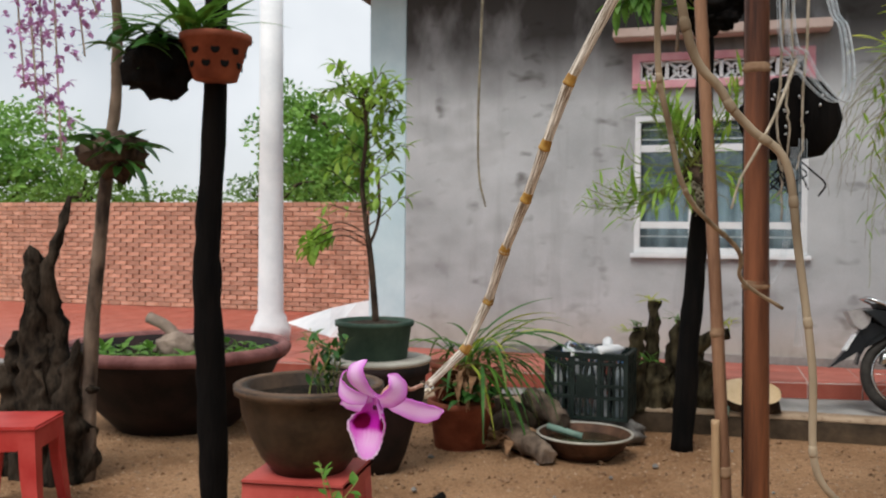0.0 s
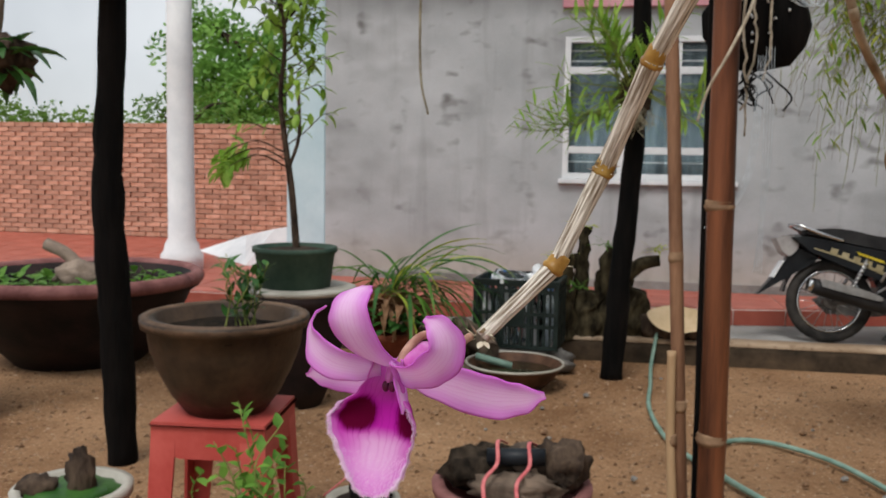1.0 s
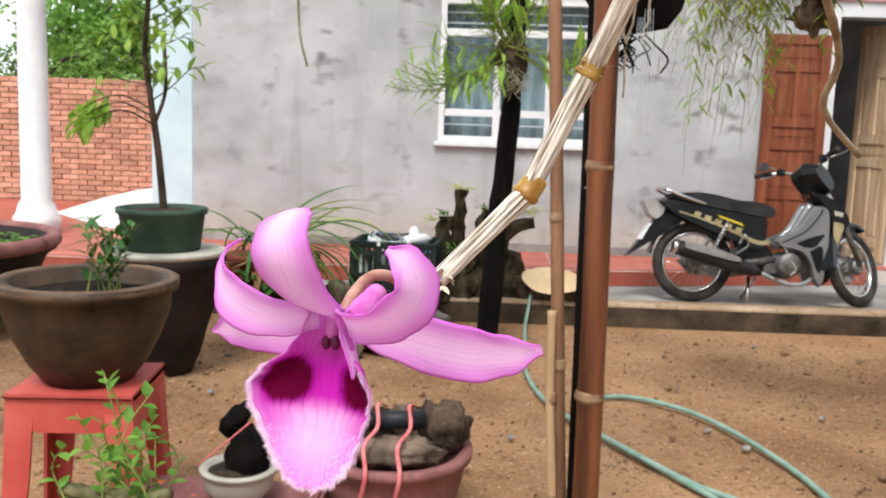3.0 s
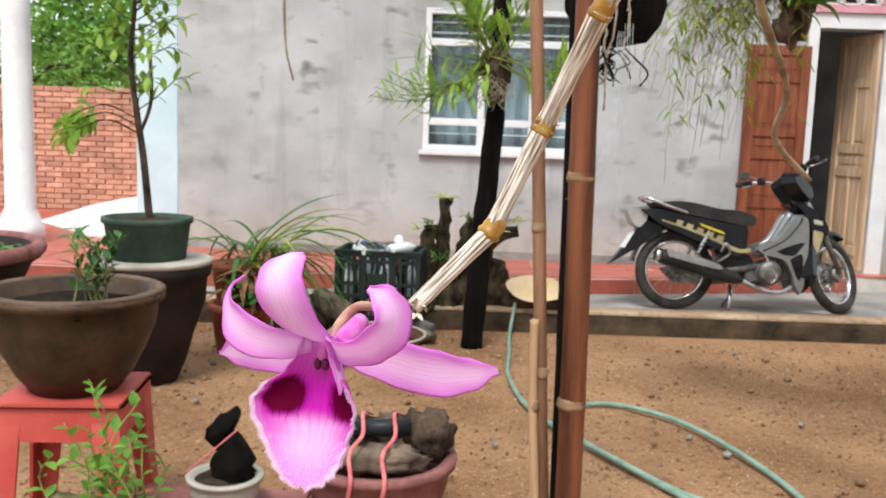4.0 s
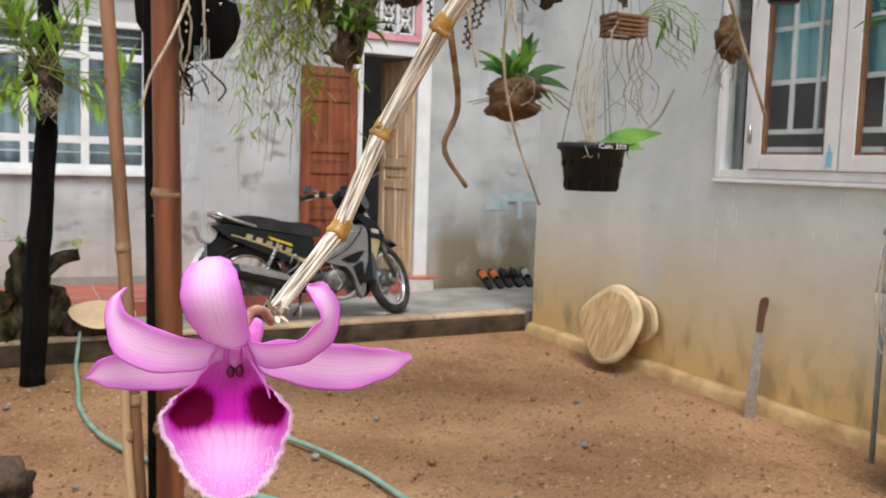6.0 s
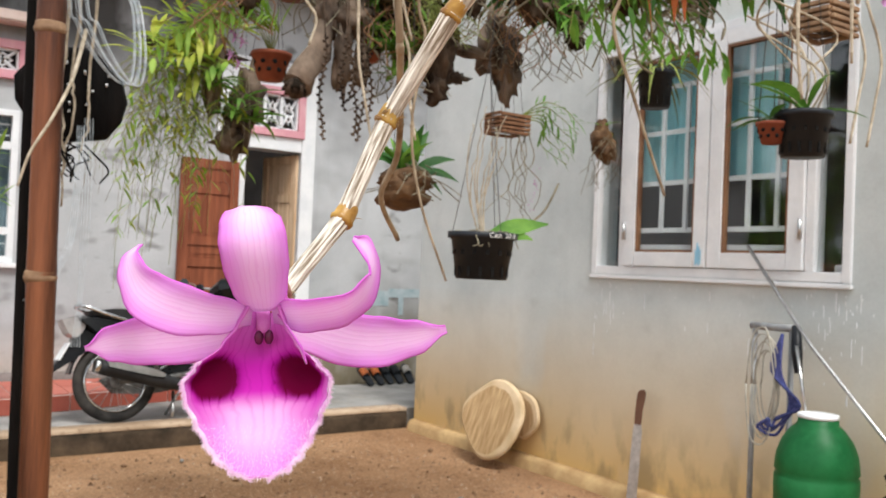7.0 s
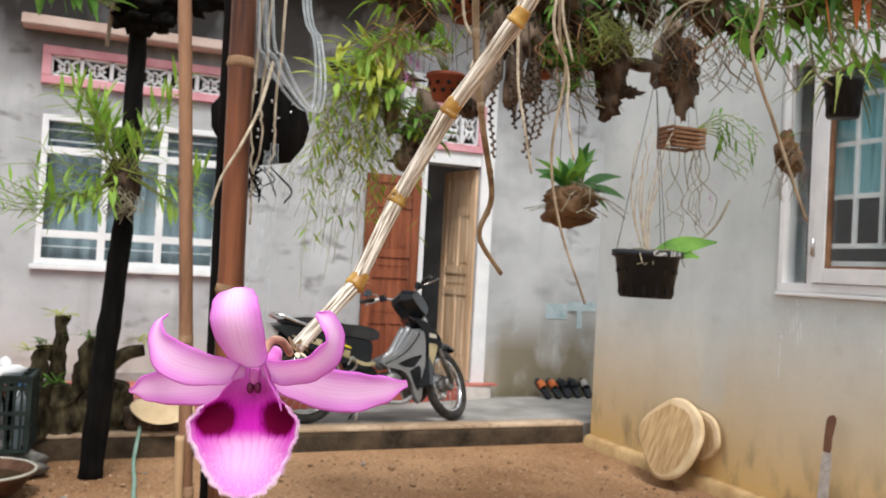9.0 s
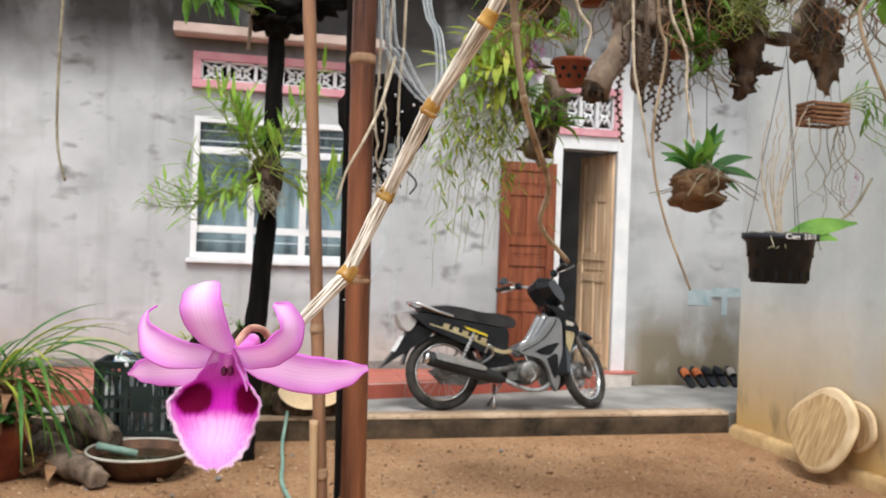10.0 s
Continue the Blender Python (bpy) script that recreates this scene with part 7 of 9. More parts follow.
hanging_cane([(1.60, 1.40, RAIL_Z), (1.60, 1.30, 2.4), (1.597, 1.18, 1.75), (1.613, 1.165, 1.551), (1.632, 1.170, 1.507), (1.645, 1.174, 1.490), (1.661, 1.177, 1.474), (1.667, 1.179, 1.434), (1.674, 1.180, 1.38), (1.677, 1.181, 1.33), (1.70, 1.19, 1.305), (1.72, 1.20, 1.27)], 0.0024, CANE_DULL, "stout bare cane hanging close by", knots=9)

# ---- things on the ground ----
def ringed_bowl(bm, c, r, h, foot=0.6, thick=0.03, seg=40):
    x, y, z = c
    lathe(bm, [(0.001, z), (r * foot, z), (r * (foot + 0.17), z + h * 0.18), (r * (foot + 0.32), z + h * 0.42), (r * 0.94, z + h * 0.68), (r * 0.97, z + h * 0.88), (r * 1.04, z + h * 0.90), (r * 1.05, z + h), (r - thick, z + h), (r - thick * 1.3, z + h * 0.80), (0.001, z + h * 0.72)], seg, (x, y, 0))


def soil_disc(bm, c, r, amp=0.012):
    x, y, z = c
    blob(bm, (x, y, z - 0.01), (r, r, 0.03), 0.25, 4, 3)


def plastic_stool(c, s, h, yaw, label, mat):
    """A moulded stool: square seat with a rim, four splayed legs, aprons."""
    t = thing("plastic_stool", label, "stool", pose(*c, 0, 0, yaw), group="red plastic stools")
    bm = bmesh.new()
    box(bm, (-s / 2, -s / 2, h - 0.022), (s / 2, s / 2, h))
    part("seat", bm, mat, t, bevel=0.012)
    for k in range(4):
        m = Matrix.Rotation(k * math.pi / 2, 4, "Z")
        bm = bmesh.new()
        plate(bm, [(-s * 0.46, h - 0.02), (s * 0.46, h - 0.02), (s * 0.42, h - 0.09), (s * 0.24, h - 0.12), (-s * 0.24, h - 0.12), (-s * 0.42, h - 0.09)], -s * 0.475, -s * 0.455)
        part("apron", bm, mat, t, m=m, bevel=0.003)
        bm = bmesh.new()
        rings = []
        for q, (o, w) in enumerate(((0.47, 0.085), (0.50, 0.078), (0.55, 0.065))):
            z = (h - 0.015) * (1 - q / 2)
            e = s * o
            rings.append([bm.verts.new(p) for p in ((-e, -e, z), (-e + w, -e, z), (-e + w, -e + 0.012, z), (-e + 0.012, -e + 0.012, z), (-e + 0.012, -e + w, z), (-e, -e + w, z))])
        for a, b in zip(rings, rings[1:]):
            for q in range(6):
                bm.faces.new((a[q], a[(q + 1) % 6], b[(q + 1) % 6], b[q]))
        bm.faces.new(rings[0])
        bm.faces.new(rings[-1][::-1])
        part("leg", bm, mat, t, m=m)
    return t


plastic_stool((0.20, 3.80, -0.012), 0.40, 0.545, 6, "faded red plastic stool under a clay bowl", RED_FADED)
plastic_stool((-1.72, 4.40, -0.012), 0.40, 0.48, 20, "bright red plastic stool standing on soil", RED_PLASTIC)

# brown bowl on the stool
t = thing("bonsai_bowl", "brown glazed clay bowl with a seedling, on a red stool", "pot")
bm = bmesh.new()
ringed_bowl(bm, (0.20, 3.80, 0.533), 0.268, 0.325, 0.5, 0.035)
part("bowl", bm, CLAY_BROWN, t)
bm = bmesh.new()
tube(bm, [Vector((0.20 + 0.263 * math.cos(a), 3.80 + 0.263 * math.sin(a), 0.846)) for a in (k * math.tau / 48 for k in range(49))], 0.019, 12)
part("rim", bm, CLAY_RIM, t, "worn paler rim")
bm = bmesh.new()
soil_disc(bm, (0.20, 3.80, 0.806), 0.236)
part("soil", bm, WET_SOIL, t, "dark damp soil")
bs, bl = bmesh.new(), bmesh.new()
for k in range(9):
    o = Vector((0.25 + rnd(-.04, .05), 3.80 + rnd(-.05, .05), 0.82))
    leafy_stem(bs, bl, [o, o + Vector((rnd(-.03, .03), 0, 0.07)), o + Vector((rnd(-.07, .05), rnd(-.04, .04), 0.14)), o + Vector((rnd(-.1, .06), rnd(-.05, .05), rnd(0.16, 0.24)))], 0.003, 9, 0.055, 0.026, 800 + k, 0.2)
part("stem", bs, ROOTS_GREEN, t)
part("leaves", bl, LEAF_DARK, t)

# great tub with water plants
t = thing("water_tub", "large dull-red round tub with water plants", "tub")
TUB = Vector((-2.1, 6.45, 0.0))
bm = bmesh.new()
lathe(bm, [(0.001, -0.012), (0.42, -0.012), (0.62, 0.20), (0.74, 0.46), (0.80, 0.50), (0.82, 0.56), (0.78, 0.58), (0.72, 0.565), (0.66, 0.46), (0.001, 0.46)], 48, TUB, 0.01)
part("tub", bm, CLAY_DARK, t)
bm = bmesh.new()
tube(bm, [TUB + Vector((0.785 * math.cos(a), 0.785 * math.sin(a), 0.555)) for a in (k * math.tau / 48 for k in range(49))], 0.047, 10)
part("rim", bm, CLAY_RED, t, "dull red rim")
bm = bmesh.new()
lathe(bm, [(0.001, 0.50), (0.69, 0.50), (0.69, 0.495), (0.001, 0.49)], 40, TUB)
part("water", bm, WATER, t, "still murky water")
bm = bmesh.new()
g = random.Random(6)
for k in range(220):
    a, r = g.uniform(0, math.tau), 0.66 * math.sqrt(g.random())
    blade(bm, TUB + Vector((r * math.cos(a), r * math.sin(a), 0.51)), (g.uniform(-1, 1), g.uniform(-1, 1), g.uniform(0.1, 0.9)), g.uniform(0.07, 0.15), 0.06, 0.8, 4)
part("leaves", bm, LEAF, t)
bm = bmesh.new()
blob(bm, TUB + Vector((0.0, 0.0, 0.56)), (0.17, 0.13, 0.10), 0.4, 3, 3, 3)
tube(bm, smooth_line([TUB + Vector((0.0, 0.05, 0.58)), TUB + Vector((-0.12, 0.05, 0.70)), TUB + Vector((-0.28, 0.06, 0.76))], 5), 0.045, 8)
part("driftwood", bm, BARK_LIGHT, t)

# sapling in stacked pots
t = thing("sapling_pot", "young fruit tree in a green pot stood on a grey-rimmed bowl", "potted tree")
SP = Vector((-0.27, 5.72, 0.0))
bm = bmesh.new()
ringed_bowl(bm, (SP.x + 0.02, SP.y, -0.012), 0.30, 0.665, 0.42, 0.03)
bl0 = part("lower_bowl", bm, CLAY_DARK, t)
bm = bmesh.new()
lathe(bm, [(0.27, 0.645), (0.315, 0.645), (0.325, 0.668), (0.30, 0.675), (0.27, 0.67)], 40, (SP.x + 0.02, SP.y, 0))
part("rim", bm, GREY_RIM, bl0, "pale grey rim")
bm = bmesh.new()
lathe(bm, [(0.001, 0.66), (0.195, 0.66), (0.222, 0.86), (0.237, 0.865), (0.237, 0.893), (0.213, 0.893), (0.203, 0.868), (0.001, 0.858)], 36, SP)
part("pot", bm, GREEN_POT, t, "dark green plastic pot")
bm = bmesh.new()
soil_disc(bm, (SP.x, SP.y, 0.870), 0.20)
part("soil", bm, POT_SOIL, t)
bm = bmesh.new()
trunk = smooth_line([(SP.x + 0.01, SP.y, 0.86), (SP.x - 0.02, SP.y, 1.20), (SP.x - 0.055, SP.y, 1.45), (SP.x - 0.085, SP.y, 1.72), (SP.x - 0.06, SP.y, 2.0), (SP.x - 0.08, SP.y, 2.25)], 6)
tube(bm, trunk, [0.021 * (1 - 0.6 * i / len(trunk)) for i in range(len(trunk))], 10)
part("trunk", bm, BARK, t)
bm = bmesh.new()
tube(bm, smooth_line([trunk[9], trunk[9] + Vector((0.06, 0, 0.18)), trunk[9] + Vector((0.055, 0, 0.45))], 5), 0.010, 8)
part("branch", bm, BARK, t)
bs, bl = bmesh.new(), bmesh.new()
g = random.Random(15)
for k in range(44):
    i = g.randint(12, len(trunk) - 1)
    o = trunk[i]
    a = g.uniform(0, math.tau)
    L = g.uniform(0.12, 0.30)
    d = Vector((math.cos(a), math.sin(a), g.uniform(0.1, 0.9)))
    leafy_stem(bs, bl, [o, o + d * L * 0.4, o + d * L * 0.8 + Vector((0, 0, 0.02)), o + d * L + Vector((0, 0, -0.02))], 0.004, 9, 0.095, 0.038, 900 + k, 0.3, 1.0)
for k in range(7):
    o = trunk[9 + k % 3]
    d = Vector((-0.28 - 0.03 * k, -0.1 + 0.06 * k, 0.02))
    leafy_stem(bs, bl, [o, o + d * 0.5 + Vector((0, 0, 0.06)), o + d, o + d * 1.2 + Vector((0, 0, -0.07))], 0.004, 10, 0.12, 0.05, 960 + k, 0.45, 1.3)
part("stem", bs, BARK, t)
part("crown", bl, LEAF_LIGHT, t, "bright green drooping leaves")

# spider lily in a terracotta pot
t = thing("lily_pot", "terracotta pot with arching strap leaves and withered ones", "potted plant")
LP = Vector((0.08, 6.42, 0.0))
bm = bmesh.new()
lathe(bm, [(0.001, -0.012), (0.17, -0.012), (0.21, 0.26), (0.225, 0.27), (0.225, 0.31), (0.195, 0.31), (0.18, 0.27), (0.001, 0.27)], 32, LP)
part("pot", bm, TERRACOTTA, t)
bm = bmesh.new()
lathe(bm, [(0.001, 0.30), (0.13, 0.30), (0.16, 0.50), (0.175, 0.51), (0.175, 0.54), (0.15, 0.54), (0.001, 0.51)], 28, LP + Vector((-0.08, 0.12, 0)))
part("inner_pot", bm, TERRACOTTA, t)
for nm, mt, n, L, w, seed, cone in (("leaves", LEAF_DARK, 34, 0.95, 0.026, 3, (-1.4, 2.6)), ("upper_leaves", LEAF, 26, 0.85, 0.026, 4, (-1.3, 3.2)), ("yellow_leaves", LEAF_YELLOW, 12, 0.90, 0.022, 5, (-1.0, 1.4)), ("rusty_leaves", LEAF_DRY, 60, 0.36, 0.05, 6, (0, 6.3))):
    bm = bmesh.new()
    foliage(bm, LP + Vector((0.06, 0.0, 0.54 if "rusty" not in nm else 0.44)), n, L * 0.98, w, 0.80, 1.5, 2.5, seed, 0.10, cone, 10)
    part(nm, bm, mt, t)
bm = bmesh.new()
foliage(bm, LP + Vector((0.10, -0.12, 0.38)), 60, 0.20, 0.06, 0.9, 0.7, 1.0, 8, 0.16)
part("small_leaves", bm, LEAF_DARK, t)

# crate on a stone slab, basin, logs
t = thing("stone_slab", "grey flat stone lying by the basin", "stone")
bm = bmesh.new()
blob(bm, (0.88, 6.93, 0.055), (0.36, 0.22, 0.115), 0.25, 2.5, 3, 2)
part("stone", bm, STONE, t)
crate = thing("plastic_crate", "dark slotted plastic crate filled with bottles, on a stone", "crate", pose(0.87, 6.98, 0.155, 0, 0, -4))
CW, CD, CH = 0.54, 0.36, 0.43


def crate_wall(w, m):
    """One lattice side: each moulded bar a part."""
    bars = [((-w / 2, -0.012, z), (w / 2, 0.012, z + 0.022), "rail") for z in (0.0, 0.14, 0.22, CH - 0.06, CH - 0.02)]
    bars += [((-w / 2 + w * k / 14 - 0.007, -0.010, 0.0), (-w / 2 + w * k / 14 + 0.007, 0.010, CH), "slat") for k in range(1, 14) if k not in (5, 9)]
    bars += [((x - 0.014, -0.016, 0.0), (x + 0.014, 0.013, CH), "rib") for x in (-w / 2, -w / 6, w / 6, w / 2)]
    bars.append(((-w * 0.12, -0.015, 0.15), (w * 0.12, 0.012, 0.30), "name_panel"))
    for lo, hi, nm in bars:
        bm = bmesh.new()
        box(bm, lo, hi)
        part(nm, bm, CRATE_PLASTIC, crate, m=m)


crate_wall(CW, pose(0, -CD / 2, 0))
crate_wall(CW, pose(0, CD / 2, 0))
crate_wall(CD, pose(-CW / 2, 0, 0, 0, 0, 90))
crate_wall(CD, pose(CW / 2, 0, 0, 0, 0, 90))
bm = bmesh.new()
box(bm, (-CW / 2, -CD / 2, 0.0), (CW / 2, CD / 2, 0.012))
part("crate_bottom", bm, CRATE_PLASTIC, crate)
bm = bmesh.new()
for s in (-1, 1):
    box(bm, (-CW / 2 - 0.02, s * (CD / 2 + 0.004) - 0.014, CH), (CW / 2 + 0.02, s * (CD / 2 + 0.004) + 0.014, CH + 0.025))
    box(bm, (s * (CW / 2 + 0.004) - 0.014, -CD / 2, CH), (s * (CW / 2 + 0.004) + 0.014, CD / 2, CH + 0.025))
part("crate_rim", bm, CRATE_PLASTIC, crate, bevel=0.004)
BOTTLE = glass("clear_plastic", (0.85, 0.92, 0.96), 0.12)
for k in range(15):
    x, y = -0.21 + 0.105 * (k % 5) + rnd(-.01, .01), -0.11 + 0.11 * (k // 5)
    b = thing("water_bottle", "crumpled clear plastic bottle lying in the crate", "bottle", crate.matrix_basis @ pose(x, y, 0.014, rnd(-6, 6), rnd(-6, 6), rnd(0, 360)), group="bottles in the crate")
    bm = bmesh.new()
    h = rnd(0.36, 0.41)
    lathe(bm, [(0.001, 0), (0.034, 0), (0.037, 0.02), (0.034, h * 0.45), (0.037, h * 0.5), (0.036, h * 0.72), (0.015, h * 0.9), (0.014, h)], 14, wob=0.06)
    part("bottle", bm, BOTTLE if k % 3 else PAINT_WHITE, b)
    bm = bmesh.new()
    lathe(bm, [(0.016, h - 0.002), (0.017, h + 0.016), (0.001, h + 0.018)], 12)
    part("cap", bm, surface("blue_cap", (0.05, 0.16, 0.42), (0.08, 0.22, 0.5), 9, 0.4, 0) if k == 0 else bpy.data.materials["blue_cap"], b)
for k, (x, y, yaw) in enumerate(((-0.14, -0.06, 20), (0.02, 0.05, 95), (0.14, -0.08, 150), (-0.05, -0.12, 60), (0.10, 0.09, 10))):
    b = thing("water_bottle", "crumpled clear plastic bottle lying on top of the crate", "bottle", crate.matrix_basis @ pose(x, y, 0.44 + 0.012 * k, 90, 0, yaw), group="bottles in the crate")
    bm = bmesh.new()
    lathe(bm, [(0.001, -0.12), (0.034, -0.12), (0.037, -0.10), (0.032, 0.0), (0.037, 0.03), (0.034, 0.09), (0.015, 0.13), (0.014, 0.15)], 14, wob=0.10)
    part("bottle", bm, BOTTLE if k % 2 else PAINT_WHITE, b)
t = thing("metal_basin", "shallow dull metal basin holding dark water", "basin")
BA = Vector((0.90, 6.44, 0.0))
bm = bmesh.new()
lathe(bm, [(0.001, -0.012), (0.17, -0.012), (0.25, 0.06), (0.29, 0.125), (0.305, 0.135), (0.30, 0.145), (0.28, 0.135), (0.235, 0.08), (0.16, 0.03), (0.001, 0.03)], 40, BA)
part("basin", bm, surface("rusty_old_metal", (0.045, 0.022, 0.013), (0.15, 0.075, 0.045), 9, 0.6, 0.3, 50, metal=0.2), t)
bm = bmesh.new()
tube(bm, [BA + Vector((0.302 * math.cos(a), 0.302 * math.sin(a), 0.141)) for a in (k * math.tau / 40 for k in range(41))], 0.0085, 8)
part("rim", bm, GREY_RIM, t, "pale worn metal rim")
bm = bmesh.new()
lathe(bm, [(0.001, 0.095), (0.245, 0.095), (0.245, 0.09), (0.001, 0.088)], 36, BA)
part("water", bm, WATER, t, "dark still water")
bm = bmesh.new()
tube(bm, [BA + Vector((-0.25, 0.04, 0.16)), BA + Vector((-0.02, 0.03, 0.11))], 0.022, 10)
solid("hose_piece", bm, HOSE_MAT, "short piece of green hose lying in the basin", "hose")


def log(pts, radii, label, mat=BARK, name="log", end=True):
    t = thing(name, label, "log")
    bm = bmesh.new()
    line = smooth_line(pts, 6)
    rr = []
    for i in range(len(line)):
        k = i / (len(line) - 1) * (len(radii) - 1)
        a = min(int(k), len(radii) - 2)
        rr.append(radii[a] * (1 - k + a) + radii[a + 1] * (k - a))
    tube(bm, line, rr, 18)
    for v in bm.verts:
        v.co += Vector((noise.noise(v.co * 13), noise.noise(v.co * 13 + Vector((3, 3, 3))), noise.noise(v.co * 13 + Vector((6, 1, 3))))) * radii[0] * 0.34
        v.co += Vector((noise.noise(v.co * 34), noise.noise(v.co * 34 + Vector((3, 3, 3))), noise.noise(v.co * 34 + Vector((6, 1, 3))))) * radii[0] * 0.16
    part("bark", bm, mat, t)
    if end:
        d = (line[-1] - line[-2]).normalized()
        m = Matrix.Translation(line[-1] + d * 0.004) @ d.to_track_quat("Z", "Y").to_matrix().to_4x4()
        bm = bmesh.new()
        lathe(bm, [(rr[-1] * 0.98, -0.004), (rr[-1] * 0.95, 0.006), (0.001, 0.010)], 18, m=m, wob=0.1)
        part("cut_end", bm, CUT_WOOD, t, "pale sawn end")
    return t


log([(0.30, 6.75, 0.10), (0.42, 6.52, 0.09), (0.58, 6.28, 0.075), (0.72, 6.10, 0.055)], [0.10, 0.085, 0.075, 0.05], "rough barked log lying on the soil", mat=BARK_MID, end=False)
log([(0.46, 6.86, 0.27), (0.60, 6.74, 0.22), (0.74, 6.60, 0.165)], [0.075, 0.085, 0.05], "grey driftwood piece leaning into the basin", mat=BARK_MID, end=False)
log([(0.10, 6.80, 0.20), (0.35, 6.85, 0.16), (0.60, 6.80, 0.11)], [0.07, 0.075, 0.06], "dark barked log lying across another", end=False)
t = log([(1.70, 7.40, 0.25), (1.92, 7.37, 0.255), (2.14, 7.34, 0.25)], [0.095, 0.10, 0.085], "short split log with a pale cut face, lying on the kerb", end=False)
bm = bmesh.new()
n = 30
top, low = [], []
for k in range(n):
    a = k * math.tau / n
    q = 1 + 0.16 * noise.noise((math.cos(a) * 1.3, math.sin(a) * 1.3, 7))
    u, v = 0.205 * q * math.cos(a), 0.115 * q * math.sin(a)
    top.append(bm.verts.new((1.935 + u, 7.262 - u * 0.14 + v * 0.66, 0.325 + v * 0.74)))
    low.append(bm.verts.new((1.935 + u * 0.92, 7.315 - u * 0.13 + v * 0.55, 0.285 + v * 0.5)))
for k in range(n):
    bm.faces.new((top[k], top[(k + 1) % n], low[(k + 1) % n], low[k])).smooth = True
bm.faces.new(top)
bm.faces.new(low[::-1])
part("cut_face", bm, CUT_WOOD, t, "pale split face")
t = thing("dry_husks", "pile of dry brown leaf husks on the soil", "husk pile", kind="stuff")
bm = bmesh.new()
foliage(bm, (0.36, 6.40, 0.06), 26, 0.22, 0.07, 0.9, 0.7, 0.8, 44, 0.09)
part("leaves", bm, LEAF_DRY, t)

# stump cluster behind the charred post
t = thing("stump_cluster", "mossy dark stumps grouped on the kerb with small tufts", "stump")
for k, (x, y, h, r, l) in enumerate(((1.10, 7.40, 0.60, 0.050, 0.04), (1.24, 7.46, 0.80, 0.050, 0.02), (1.36, 7.42, 0.66, 0.055, 0.06), (1.52, 7.44, 0.50, 0.060, 0.05), (1.18, 7.36, 0.36, 0.085, -0.03), (1.32, 7.38, 0.34, 0.095, 0.0), (1.48, 7.40, 0.30, 0.09, 0.0), (1.62, 7.42, 0.36, 0.07, 0.04))):
    bm = bmesh.new()
    tube(bm, smooth_line([(x, y, 0.13), (x + l * 0.4, y, 0.13 + h * 0.35), (x + l, y, 0.13 + h * 0.7), (x + l * 1.4, y, 0.13 + h)], 6), [r * (1.3 - 0.5 * i / 18) for i in range(19)], 14)
    for v in bm.verts:
        v.co += Vector((noise.noise(v.co * 11), noise.noise(v.co * 11 + Vector((3, 3, 3))), noise.noise(v.co * 11 + Vector((6, 1, 3))) * 0.4)) * 0.05
    part("stump", bm, STUMP_MOSSY, t)
bm = bmesh.new()
tube(bm, smooth_line([(1.56, 7.43, 0.58), (1.68, 7.41, 0.68), (1.80, 7.40, 0.71)], 5), [0.06 - 0.002 * i for i in range(11)], 10)
part("limb", bm, STUMP_MOSSY, t)
for k, p in enumerate(((1.26, 7.42, 0.93), (1.16, 7.38, 0.74), (1.79, 7.40, 0.77), (1.24, 7.30, 0.50), (1.10, 7.36, 0.70), (1.44, 7.40, 0.80))):
    bm = bmesh.new()
    foliage(bm, p, 16, 0.14, 0.014, 0.9, 0.9, 0.8, 600 + k, 0.03)
    part("leaves", bm, LEAF if k % 2 else LEAF_YELLOW, t)

# orchid tied to the charred post
t = thing("post_orchid", "light green bamboo-leaved orchid tied to the charred post", "orchid")
bm = bmesh.new()
blob(bm, (1.575, 6.73, 1.80), (0.10, 0.09, 0.13), 0.4, 4, 3, 5)
part("root_ball", bm, BARK, t)
bs, bl = bmesh.new(), bmesh.new()
g = random.Random(23)
for k in range(36):
    o = Vector((1.56 + g.uniform(-.06, .06), 6.70 + g.uniform(-.06, .06), 1.84 + g.uniform(-.06, .06)))
    up = g.random() < 0.65
    a = g.uniform(2.0, 4.4) if g.random() < 0.65 else g.uniform(-1, 1)
    if up:
        d = Vector((math.cos(a) * 0.48, -0.25 + g.uniform(-.2, .2), g.uniform(0.55, 1.0)))
        L = g.uniform(0.35, 0.72)
        pts = [o, o + d * L * 0.4, o + d * L * 0.75, o + d * L + Vector((math.cos(a) * 0.05, 0, 0))]
    else:
        d = Vector((math.cos(a) * 0.9, -0.3, g.uniform(-0.5, 0.3)))
        L = g.uniform(0.3, 0.62)
        pts = [o, o + d * L * 0.45 + Vector((0, 0, -0.04)), o + d * L * 0.8 + Vector((0, 0, -0.07)), o + d * L]
    leafy_stem(bs, bl, pts, 0.005, 9, 0.165, 0.027, 1300 + k, 0.25, 0.5)
for k in range(8):
    o = Vector((1.54, 6.68, 1.80))
    d = Vector((-0.42 - 0.035 * k, -0.08 + 0.03 * k, -0.06 - 0.045 * (k % 4)))
    leafy_stem(bs, bl, [o, o + d * 0.4 + Vector((0, 0, -0.07)), o + d * 0.8 + Vector((0, 0, -0.06)), o + d * 1.15 + Vector((0, 0, 0.04))], 0.005, 11, 0.125, 0.022, 1350 + k, 0.4, 0.5)
part("stem", bs, ROOTS_GREEN, t)
part("leaves", bl, LEAF_LIGHT, t)
moss_roots(t, (1.57, 6.66, 1.74), 40, 0.16, 0.09, ROOTS, 24, 0.003)
t = thing("bark_orchid", "dark lumpy bark mount with orchids at the post's head", "orchid")
bm = bmesh.new()
